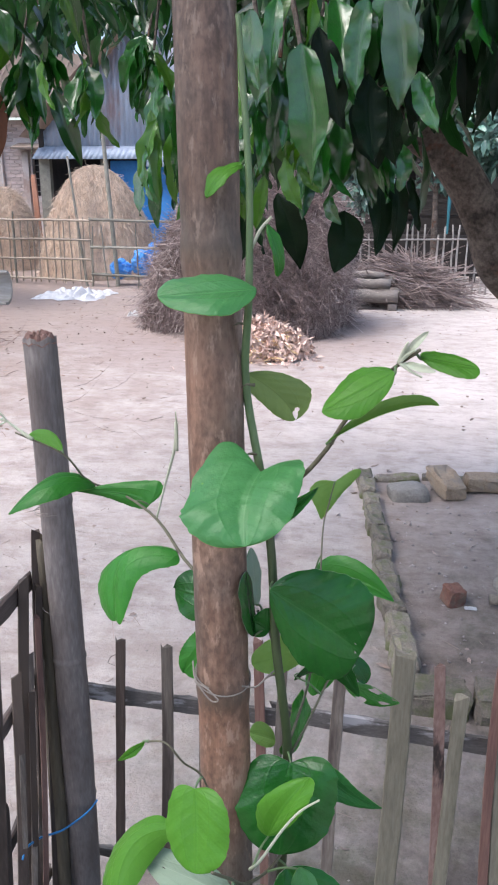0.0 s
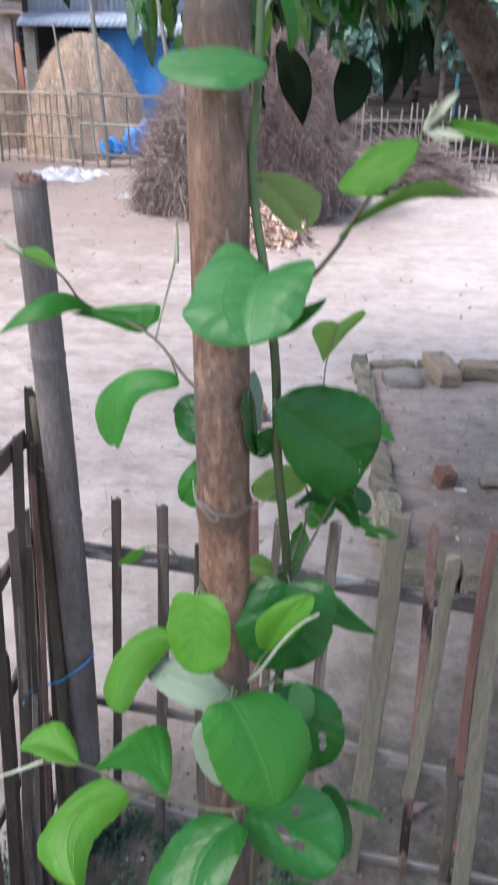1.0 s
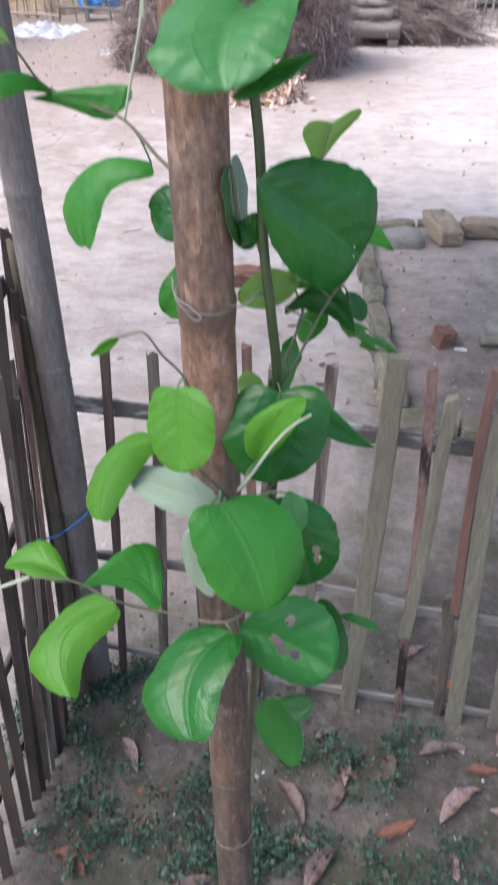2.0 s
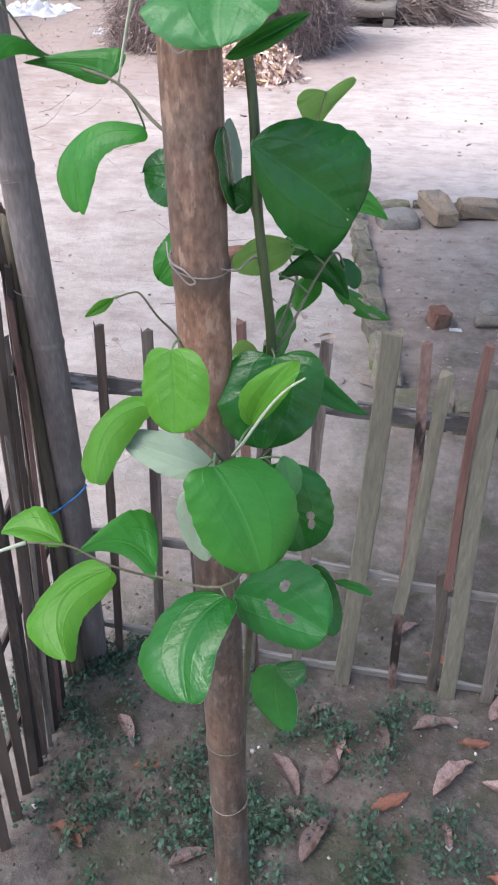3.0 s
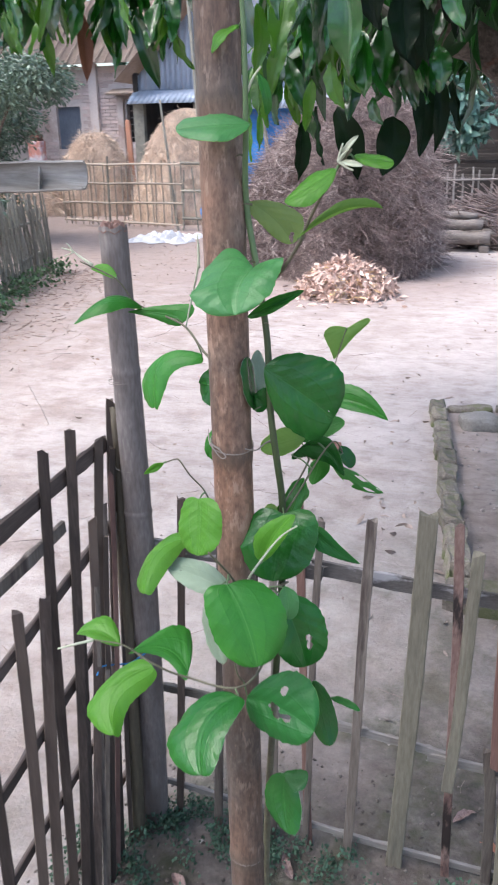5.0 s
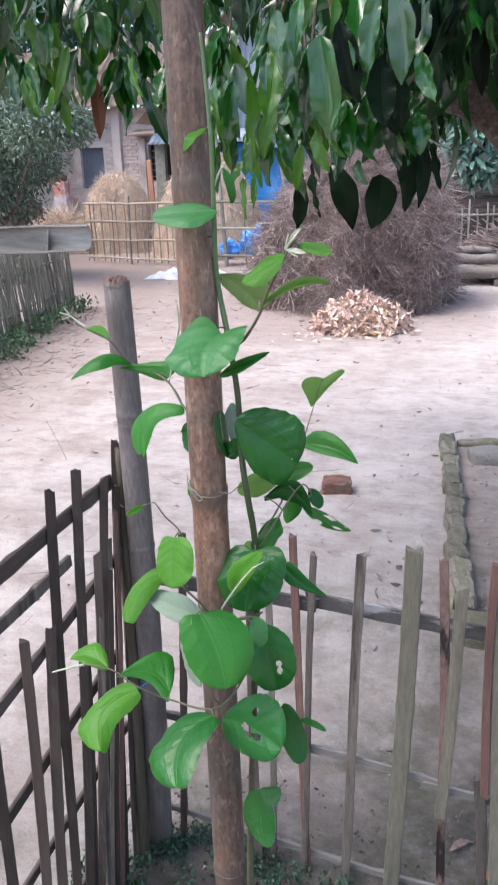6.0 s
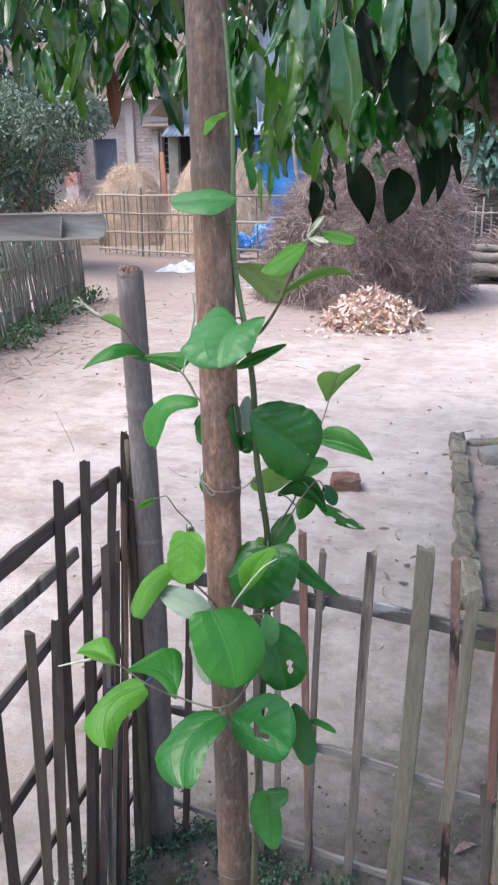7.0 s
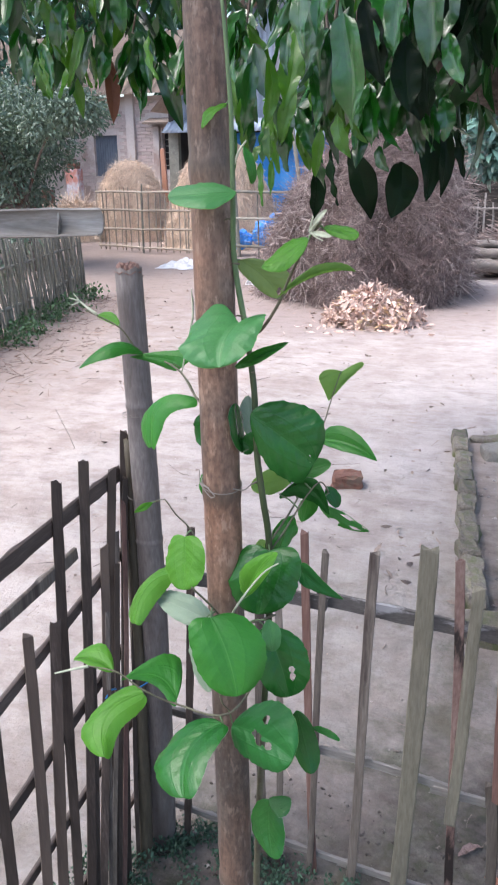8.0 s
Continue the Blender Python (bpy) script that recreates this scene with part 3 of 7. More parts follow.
def part(name, bm, material, parent=None, label="", smooth=False):
    """One mesh object from a bmesh in world coordinates, under a thing or a part."""
    me = bpy.data.meshes.new(name)
    origin = V((0, 0, 0))
    p = parent
    while p:
        origin += p.location
        p = p.parent
    if origin.length:
        bm.transform(Matrix.Translation(-origin))
    if smooth:
        for f in bm.faces:
            f.smooth = True
    bm.to_mesh(me)
    bm.free()
    for m in material if isinstance(material, (list, tuple)) else [material]:
        me.materials.append(m)
    ob = new(name, me)
    ob.parent = parent
    return tagged(ob, label) if label else ob


def placed(name, me, parent, m):
    """A piece on shared mesh data, at the world pose m, under a thing whose Empty has a place only."""
    ob = new(name, me)
    if parent:
        ob.parent = parent
        m = Matrix.Translation(-parent.location) @ m
    ob.matrix_basis = m
    return ob


def sweep(bm, pts, section, side=None, caps=True):
    """Sweeps closed cross-sections along pts; section(i, f) gives (a, b) offsets along the side and the other vector."""
    pts = [V(p) for p in pts]
    rings, prev = [], side
    for i, p in enumerate(pts):
        d = (pts[min(i + 1, len(pts) - 1)] - pts[max(i - 1, 0)]).normalized()
        ref = V(prev) if prev is not None else (V((1, 0, 0)) if abs(d.x) < 0.9 else V((0, 1, 0)))
        u = (ref - d * ref.dot(d)).normalized()
        if side is None:
            prev = u
        w = d.cross(u)
        rings.append([bm.verts.new(p + u * a + w * b) for a, b in section(i, i / max(len(pts) - 1, 1))])
    k = len(rings[0])
    for r, s in zip(rings, rings[1:]):
        for j in range(k):
            bm.faces.new((r[j], r[(j + 1) % k], s[(j + 1) % k], s[j]))
    if caps:
        bm.faces.new(rings[0][::-1])
        bm.faces.new(rings[-1])
    return rings


def tube(bm, pts, r0, r1=None, seg=8, wob=0.0, seed=0, caps=True):
    r1 = r0 if r1 is None else r1
    rr = random.Random(seed)

    def sec(i, f):
        r = (r0 + (r1 - r0) * f) * (1 + rr.uniform(-wob, wob))
        return [(r * math.cos(2 * math.pi * j / seg), r * math.sin(2 * math.pi * j / seg)) for j in range(seg)]
    return sweep(bm, pts, sec, caps=caps)


def smooth_line(pts, n=6):
    """A Catmull-Rom line through pts."""
    P = [V(p) for p in pts]
    P = [P[0] * 2 - P[1]] + P + [P[-1] * 2 - P[-2]]
    out = []
    for a, b, c, d in zip(P, P[1:], P[2:], P[3:]):
        for i in range(n):
            t = i / n
            out.append(0.5 * ((2 * b) + (c - a) * t + (2 * a - 5 * b + 4 * c - d) * t * t + (3 * b - a - 3 * c + d) * t ** 3))
    return out + [P[-2]]


def bamboo(bm, a, b, r0, r1, nodes=(), seg=20, bow=None, cut=0.004, hollow=True, seed=1):
    """A round culm with slightly swollen nodes at the given fractions, and a ragged cut top."""
    a, b = V(a), V(b)
    fr = sorted(set([i / 24 for i in range(25)] + [max(0, min(1, x + d)) for x in nodes for d in (-0.006, -0.003, 0, 0.003, 0.006)]))
    rr = random.Random(seed)

    def sec(i, f):
        f = fr[i]
        r = r0 + (r1 - r0) * f
        for x in nodes:
            d = abs(f - x)
            r *= 1 + (0.05 if d < 0.001 else -0.02 if abs(d - 0.006) < 0.0015 else 0.02 if abs(d - 0.003) < 0.001 else 0)
        return [(r * math.cos(2 * math.pi * j / seg) * (1 + 0.012 * math.sin(3 * j + 5 * f)), r * math.sin(2 * math.pi * j / seg)) for j in range(seg)]
    pts = [a.lerp(b, f) + (V(bow) * math.sin(math.pi * f) if bow else V()) for f in fr]
    rings = sweep(bm, pts, sec, caps=not hollow)
    if hollow:
        d = (b - a).normalized()
        top = rings[-1]
        c = sum((v.co for v in top), V()) / seg
        for v in top:
            v.co += d * rr.uniform(-cut, cut)
        inner = [bm.verts.new(c + (v.co - c) * 0.72 + d * rr.uniform(-cut, cut)) for v in top]
        deep = [bm.verts.new(c + (v.co - c) * 0.98 - d * 0.05) for v in inner]
        for j in range(seg):
            k = (j + 1) % seg
            bm.faces.new((top[j], top[k], inner[k], inner[j]))
            bm.faces.new((inner[j], inner[k], deep[k], deep[j]))
        bm.faces.new(deep)
        bm.faces.new(rings[0][::-1])


def slat_bm(a, b, width, thick=0.007, face=(0, -1, 0), seed=0, bend=0.006, ragged=0.008):
    """A split bamboo strip: a shallow arch in section, a little crooked, with thickened nodes and ragged ends."""
    rr = random.Random(seed)
    a, b = V(a), V(b)
    n = 26
    d = (b - a).normalized()
    s = d.cross(V(face)).normalized()
    k1, k2, ph = rr.uniform(-bend, bend), rr.uniform(-bend, bend), rr.uniform(0, 6)
    pts = [a.lerp(b, i / n) + s * (k1 * math.sin(math.pi * i / n) + k2 * 0.4 * math.sin(2 * math.pi * i / n)) + V(face) * k2 * 0.5 * math.sin(math.pi * i / n + ph) for i in range(n + 1)]
    nod = [rr.uniform(0.15, 0.3), rr.uniform(0.5, 0.62), rr.uniform(0.8, 0.9)]
    bm = bmesh.new()

    def sec(i, f):
        knot = min(abs(f - x) for x in nod) < 0.02
        w = width * (1 + 0.025 * math.sin(9 * f + ph) + rr.uniform(-0.03, 0.03)) * (1.05 if knot else 1)
        t = thick * (1.5 if knot else 1)
        return [(-w / 2, t * 0.2), (-w * 0.42, t * 0.82), (0, t), (w * 0.42, t * 0.82), (w / 2, t * 0.2), (w * 0.44, -t * 0.2), (-w * 0.44, -t * 0.2)]
    rings = sweep(bm, pts, sec, side=s)
    for ring in (rings[0], rings[-1]):
        for v in ring:
            v.co += d * rr.uniform(-ragged, ragged)
    return bm


def box_bm(size, bev=0.006, wob=0.0, seed=0, cuts=0):
    """A worn block with bevelled edges."""
    rr = random.Random(seed)
    bm = bmesh.new()
    bmesh.ops.create_cube(bm, size=1)
    bmesh.ops.scale(bm, vec=size, verts=bm.verts)
    if cuts:
        bmesh.ops.subdivide_edges(bm, edges=bm.edges[:], cuts=cuts, use_grid_fill=True)
    if bev:
        bmesh.ops.bevel(bm, geom=[e for e in bm.edges if e.calc_face_angle(0) > 1], offset=bev, segments=2, affect='EDGES', profile=0.6)
    if wob:
        for v in bm.verts:
            v.co += V((rr.uniform(-wob, wob), rr.uniform(-wob, wob), rr.uniform(-wob, wob)))
    return bm


def moved(bm, m):
    bm.transform(m)
    return bm


def from_arrays(name, verts, faces, material, parent=None, uvs=None, smooth=True):
    me = bpy.data.meshes.new(name)
    me.from_pydata(verts, [], faces)
    if uvs is not None:
        lay = me.uv_layers.new(name="UVMap")
        idx = np.empty(len(me.loops), dtype=np.int64)
        me.loops.foreach_get("vertex_index", idx)
        lay.data.foreach_set("uv", np.asarray(uvs)[idx].ravel())
    if smooth:
        me.polygons.foreach_set("use_smooth", [True] * len(me.polygons))
    me.materials.append(material)
    ob = new(name, me)
    ob.parent = parent
    return ob


def leaf_cloud(name, centres, dirs, lengths, widths, material, parent=None, seed=0, origin=(0, 0, 0)):
    """Many small leaves in one mesh: each a folded blade of four quads."""
    r = np.random.RandomState(seed)
    c, d = np.asarray(centres, float) - np.asarray(origin, float), np.asarray(dirs, float)
    d /= np.linalg.norm(d, axis=1)[:, None] + 1e-9
    q = r.normal(size=d.shape)
    s = np.cross(d, q)
    s /= np.linalg.norm(s, axis=1)[:, None] + 1e-9
    up = np.cross(s, d)
    N = len(c)
    L, W = np.asarray(lengths)[:, None], np.asarray(widths)[:, None]
    rows = [(0, 0.06, 0), (0.35, 0.9, 0.04), (0.7, 0.75, 0.0), (1.0, 0.05, -0.12)]
    vs, uv = [], []
    for f, w, h in rows:
        mid = c + d * L * f + up * L * h
        for k in (-1, 0, 1):
            vs.append(mid + s * W * 0.5 * w * k + up * W * 0.16 * abs(k) * w)
            uv.append((f, 0.5 + 0.5 * k))
    verts = np.stack(vs, 1).reshape(-1, 3)
    base = (np.arange(N) * 12)[:, None, None]
    quads = np.array([[i * 3 + j, i * 3 + j + 1, i * 3 + j + 4, i * 3 + j + 3] for i in range(3) for j in range(2)])
    faces = (base + quads[None]).reshape(-1, 4)
    return from_arrays(name, verts.tolist(), faces.tolist(), material, parent, np.tile(np.array(uv), (N, 1)))


def strand_cloud(name, starts, dirs, lengths, width, material, parent=None, seed=0, origin=(0, 0, 0), curl=0.25):
    """Many thin bent strands (straw, twigs) as three-sided blades in one mesh."""
    r = np.random.RandomState(seed)
    c, d = np.asarray(starts, float) - np.asarray(origin, float), np.asarray(dirs, float)
    d /= np.linalg.norm(d, axis=1)[:, None] + 1e-9
    s = np.cross(d, r.normal(size=d.shape))
    s /= np.linalg.norm(s, axis=1)[:, None] + 1e-9
    up = np.cross(s, d)
    N = len(c)
    L = np.asarray(lengths)[:, None]
    w = (np.asarray(width) * np.ones(N))[:, None]
    k = r.normal(size=(N, 1)) * curl
    vs = []
    for f, tw in ((0, 1), (0.33, 1), (0.67, 0.9), (1.0, 0.5)):
        mid = c + d * L * f + up * L * k * f * f
        for a in (0, 2.094, 4.188):
            vs.append(mid + (s * math.cos(a) + up * math.sin(a)) * w * 0.5 * tw)
    verts = np.stack(vs, 1).reshape(-1, 3)
    quads = np.array([[i * 3 + j, i * 3 + (j + 1) % 3, i * 3 + 3 + (j + 1) % 3, i * 3 + 3 + j] for i in range(3) for j in range(3)])
    faces = ((np.arange(N) * 12)[:, None, None] + quads[None]).reshape(-1, 4)
    return from_arrays(name, verts.tolist(), faces.tolist(), material, parent, smooth=False)


# ---- ground ----
def lift(x, y):
    """Height of the ground: the fenced plot lies a little lower than the yard."""
    t = max(0.0, min(1.0, (y - 1.5) / 1.6))
    z = -0.1 + 0.1 * t * t * (3 - 2 * t)
    if math.hypot(x, y) < 25:
        z += 0.010 * noise.noise(V((x * 2.2, y * 2.2, 0))) + 0.02 * noise.noise(V((x * 0.5, y * 0.5, 3)))
        if y < 5:
            z += 0.006 * noise.noise(V((x * 9, y * 9, 1)))
    return z


def ground():
    def axis(lo, hi, mid, step):
        a, v, s = [], lo, step
        while v < hi:
            a.append(v)
            v += step
        s = step
        while v < 600:
            a.append(v)
            s *= 1.22
            v += s
        v, s = lo, step
        while v > -600:
            s *= 1.22
            v -= s
            a.insert(0, v)
        return a
    xs, ys = axis(-2.2, 2.2, 0, 0.05), axis(0.2, 6.0, 0, 0.05)
    verts = [(x, y, lift(x, y)) for y in ys for x in xs]
    w = len(xs)
    faces = [(j * w + i, j * w + i + 1, (j + 1) * w + i + 1, (j + 1) * w + i) for j in range(len(ys) - 1) for i in range(w - 1)]
    return tagged(from_arrays("ground", verts, faces, M_GROUND), "pale trodden earth yard, darker and mossy inside the fence", "ground", kind="structure")


ground()
# leaves, straws and crumbs of earth lying on the yard
r_ = np.random.RandomState(3)
N_ = 700
lx, ly = r_.uniform(-4.5, 2.5, N_), 1.7 + 9.0 * r_.power(1.4, N_)
pos = np.array([(x, y, lift(x, y) + 0.004) for x, y in zip(lx, ly)])
dr = np.c_[r_.normal(size=(N_, 2)), r_.uniform(-0.05, 0.2, N_)]
tagged(leaf_cloud("leaf_litter", pos, dr, r_.uniform(0.01, 0.06, N_) * r_.uniform(0.4, 1, N_), r_.uniform(0.006, 0.02, N_), M_LITTER, seed=5), "scattered dry leaf scraps lying on the earth yard", "leaf litter", kind="stuff")
pos = np.array([(x, y, lift(x, y) + 0.003) for x, y in zip(1.2 - 5.4 * r_.power(1.5, 800), 0.5 + 9.5 * r_.power(1.3, 800))])
tagged(strand_cloud("straw_litter", pos, np.c_[r_.normal(size=(800, 2)), r_.uniform(-0.02, 0.06, 800)], r_.uniform(0.02, 0.11, 800), r_.uniform(0.001, 0.0035, 800), M_LITTER, seed=6), "thin straws and twig scraps on the bare earth", "straw litter", kind="stuff")


pos = np.array([(x, y, lift(x, y) + 0.005) for x, y in zip(r_.normal(0.02, 0.2, 50), r_.uniform(2.3, 4.6, 50))])
tagged(leaf_cloud("leaf_litter", pos, np.c_[r_.normal(size=(50, 2)), r_.uniform(-0.1, 0.4, 50)], r_.uniform(0.01, 0.06, 50), r_.uniform(0.008, 0.024, 50), M_LITTER, seed=7), "dry leaves gathered beside the brick edging", "leaf litter", kind="stuff")
pos = np.array([(x, y, lift(x, y) + 0.006) for x, y in zip(r_.uniform(-2.6, -0.55, 60), r_.uniform(2.0, 6.0, 60))])
tagged(strand_cloud("twig_litter", pos, np.c_[r_.normal(size=(60, 2)), r_.uniform(-0.01, 0.03, 60)], r_.uniform(0.05, 0.26, 60), 0.0032, M_BRUSH, seed=8, curl=0.8), "thin dry twigs lying on the yard earth", "twig litter", kind="stuff")


along = r_.uniform(0, 1, 700)
out = np.abs(r_.normal(size=700)) * 0.45 + 0.08
pos = np.array([(-3.52 - 0.92 * t + o, 4.2 + 4.0 * t, lift(-3.52 - 0.92 * t + o, 4.2 + 4.0 * t) + 0.006) for t, o in zip(along, out)])
tagged(strand_cloud("straw_litter", pos, np.c_[r_.normal(size=(700, 2)), r_.uniform(-0.02, 0.12, 700)], r_.uniform(0.03, 0.16, 700), r_.uniform(0.002, 0.006, 700), M_LITTERB, seed=18, curl=0.6), "brown straw and twig scraps along the fence foot", "straw litter", kind="stuff")
pos = np.array([(x, y, lift(x, y) + 0.005) for x, y in zip(-1.4 - 3.2 * r_.power(1.3, 300), r_.uniform(4.6, 12.0, 300))])
tagged(leaf_cloud("leaf_litter", pos, np.c_[r_.normal(size=(300, 2)), r_.uniform(-0.05, 0.3, 300)], r_.uniform(0.015, 0.07, 300) * r_.uniform(0.4, 1, 300), r_.uniform(0.006, 0.020, 300), M_LITTERB, seed=17), "brown dry leaves and straw scraps swept towards the fence", "leaf litter", kind="stuff")


def crumbs(name, label, n, box, size, material, seed):
    """Small clods of earth, each an uneven eight-sided lump."""
    r = np.random.RandomState(seed)
    x, y = r.uniform(box[0], box[2], n), r.uniform(box[1], box[3], n)
    s = size * r.uniform(0.25, 1.0, n) ** 2
    c = np.c_[x, y, [lift(a, b) for a, b in zip(x, y)] + s * 0.2]
    six = np.array([(1, 0, 0), (0, 1, 0), (-1, 0, 0), (0, -1, 0), (0, 0, 0.8), (0, 0, -0.8)])
    v = c[:, None] + six[None] * s[:, None, None] * r.uniform(0.6, 1.3, (n, 6, 1)) + r.normal(size=(n, 6, 3)) * s[:, None, None] * 0.15
    tri = np.array([(0, 1, 4), (1, 2, 4), (2, 3, 4), (3, 0, 4), (1, 0, 5), (2, 1, 5), (3, 2, 5), (0, 3, 5)])
    f = (np.arange(n)[:, None, None] * 6 + tri[None]).reshape(-1, 3)
    tagged(from_arrays(name, v.reshape(-1, 3).tolist(), f.tolist(), material), label, "earth crumbs", kind="stuff")


M_CLOD = rough_mat("earth_clod", [(0.3, (0.07, 0.06, 0.052)), (0.8, (0.2, 0.175, 0.16))], 30, fine=200, bump=0.4, rough=0.95, island=0.5)
M_CLODP = rough_mat("pale_earth_clod", [(0.3, (0.24, 0.2, 0.185)), (0.8, (0.46, 0.41, 0.395))], 30, fine=200, bump=0.4, rough=0.95, island=0.4)
crumbs("earth_crumbs", "dark crumbs of damp soil inside the fence", 2600, (-0.6, 0.6, 0.8, 1.75), 0.0065, M_CLOD, 1)
M_CHIP = rough_mat("whitish_chip", [(0.3, (0.4, 0.38, 0.36)), (0.8, (0.65, 0.63, 0.6))], 30, fine=200, bump=0.3, rough=0.8, island=0.3)
crumbs("pale_crumbs", "small whitish chips on the damp soil", 90, (-0.5, 0.75, 0.7, 1.45), 0.009, M_CHIP, 6)
crumbs("earth_crumbs", "pale earth crumbs strewn over the yard", 800, (-2.6, 1.75, 0.2, 6.0), 0.0065, M_CLODP, 2)
crumbs("earth_crumbs", "grey earth crumbs on the bed soil", 550, (0.2, 2.5, 1.4, 4.3), 0.011, M_CLODP, 3)


# ---- the walled bed ----
def brick_mesh(name, size, seed, mat, wob=0.006):
    bm = box_bm(size, 0.012, wob * 0.9, seed, 2)
    rr = random.Random(seed)
    for v in bm.verts:
        v.co += v.normal * (0.012 * noise.noise(v.co * 14 + V((seed, 0, 0))) if wob > 0.005 else 0)
    for f in bm.faces:
        f.smooth = False
    me = bpy.data.meshes.new(name)
    bm.to_mesh(me)
    bm.free()
    me.materials.append(mat)
    return me


def bed_wall(name, a, b, length, width, height, top, label, mat, seed):
    """A low course of worn bricks laid end to end."""
    a, b = V(a), V(b)
    wall = empty(name, (*a.xy, 0), label, "garden wall", kind="structure")
    meshes = [brick_mesh("brick", (length * 0.97, width, height), seed + i, mat) for i in range(4)]
    n = max(1, round((b - a).length / length))
    yaw = math.degrees(math.atan2(b.y - a.y, b.x - a.x))
    rr = random.Random(seed)
    for i in range(n):
        p = a.lerp(b, (i + 0.5) / n)
        placed("brick", meshes[i % 4], wall, pose(p.x + rr.uniform(-0.006, 0.006), p.y + rr.uniform(-0.008, 0.008), top - height / 2 + rr.uniform(-0.018, 0.006), rr.uniform(-5, 5), rr.uniform(-5, 5), yaw + rr.uniform(-7, 7)))
    return wall


bed_wall("garden_wall_west", (0.245, 2.56, 0), (0.065, 4.33, 0), 0.15, 0.078, 0.12, 0.06, "low mossy brick edging along the bed", M_BRICK, 11)
bed_wall("garden_wall_north", (0.13, 4.32, 0), (1.75, 4.60, 0), 0.23, 0.07, 0.10, 0.035, "low brick edging half sunk in the earth", M_BRICK, 31)
bed_wall("garden_wall_south", (0.20, 2.47, 0), (1.6, 2.42, 0), 0.23, 0.11, 0.16, 0.05, "low mossy brick edging behind the slat fence", M_BRICK, 51)


def lone_brick(name, size, loc, rot, mat, label, seed, wob=0.006):
    ob = new(name, brick_mesh(name, size, seed, mat, wob))
    ob.matrix_basis = pose(*loc, *rot)
    return tagged(ob, label, "brick" if "brick" in name else "stone")


lone_brick("loose_brick", (0.115, 0.24, 0.075), (0.47, 4.17, 0.065), (8, 0, 22), M_BRICKT, "worn tan brick lying across the bed edging", 71)
lone_brick("loose_brick", (0.19, 0.11, 0.075), (0.665, 4.24, 0.05), (0, 4, 12), M_BRICKT, "short tan brick beside the bed edging", 72)
lone_brick("half_brick", (0.07, 0.075, 0.075), (0.425, 3.06, 0.026), (6, 5, 28), M_BRICKR, "broken red half brick on the bed soil", 73, 0.004)
lone_brick("half_brick", (0.135, 0.10, 0.07), (-0.385, 3.50, 0.028), (0, 0, 12), M_BRICKR, "red half brick lying in the yard", 74)


def stone(loc, size, rot, label, seed):
    rr = random.Random(seed)
    bm = bmesh.new()
    bmesh.ops.create_icosphere(bm, subdivisions=3, radius=1)
    for v in bm.verts:
        v.co *= 1 + 0.22 * noise.noise(v.co * 1.3 + V((seed, 0, 0))) + 0.06 * noise.noise(v.co * 5)
        v.co = V((math.copysign(abs(v.co.x) ** 0.7, v.co.x) * size[0], math.copysign(abs(v.co.y) ** 0.7, v.co.y) * size[1], math.copysign(abs(v.co.z) ** 0.7, v.co.z) * size[2]))
    moved(bm, pose(*loc, *rot))
    return tagged(part("stone", bm, M_STONE), label, "stone")


stone((0.285, 4.10, 0.015), (0.105, 0.085, 0.055), (0, 0, 10), "rounded grey stone lying on the bed soil", 3)
stone((0.655, 3.22, 0.005), (0.07, 0.05, 0.03), (0, 5, 30), "small flat grey stone on the bed soil", 9)
bm = bmesh.new()
bamboo(bm, (0.555, 3.05, 0.028), (1.05, 3.12, 0.025), 0.02, 0.019, (0.4, 0.8), 12)
tagged(part("bamboo_offcut", bm, M_BAMB, smooth=True), "short length of dry bamboo on the bed soil", "bamboo")


# ---- pole, corner post and slat fences ----
POLE_B, POLE_T = V((0.0371, 0.8143, -0.16)), V((-0.0414, 0.9377, 2.25))


def pole_at(z):
    return POLE_B.lerp(POLE_T, (z - POLE_B.z) / (POLE_T.z - POLE_B.z))


def ring_bm(c, r, wire, turns=1, tilt=0.0, seed=0):
    bm = bmesh.new()
    n = 28
    rr = random.Random(seed)
    ph = rr.uniform(0, 6)
    pts = [V(c) + V((r * math.cos(2 * math.pi * i / n + ph), r * math.sin(2 * math.pi * i / n + ph), tilt * math.sin(2 * math.pi * i / n) + 0.004 * (i / n - turns / 2))) for i in range(int(n * turns) + 1)]
    tube(bm, pts, wire, wire, 6)
    return bm


pole = empty("bamboo_pole", (POLE_B.x, POLE_B.y, -0.1), "tall brown bamboo pole standing in the plot", "pole")
bm = bmesh.new()
bamboo(bm, POLE_B, POLE_T, 0.0200, 0.0194, (0.149, 0.315, 0.522, 0.6535, 0.772, 0.876), 28)
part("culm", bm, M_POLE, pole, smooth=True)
part("wire_tie", ring_bm(pole_at(1.106), 0.0208, 0.0006, 1.6, 0.004, 1), M_WIRE, pole, "thin galvanised wire tie")
bm = bmesh.new()
k = V((-0.012, 0.858, 1.108))
tube(bm, smooth_line([k + V((-0.013, 0.012, 0.014)), k + V((-0.009, 0.003, 0.004)), k, k + V((0.005, -0.002, -0.003)), k + V((0.009, -0.003, -0.007)), k + V((0.004, -0.002, -0.009)), k + V((-0.003, 0, -0.003)), k + V((-0.010, 0.005, 0.002))], 6), 0.0006, 0.0006, 6)
part("wire_loop", bm, M_WIRE, pole, "twisted wire loop")
part("wire_tie", ring_bm(pole_at(0.60), 0.0206, 0.0004, 1.1, 0.002, 9), M_WIRE, pole)
part("wire_tie", ring_bm(pole_at(0.50), 0.0206, 0.0005, 1.2, 0.003, 2), M_WIRE, pole)
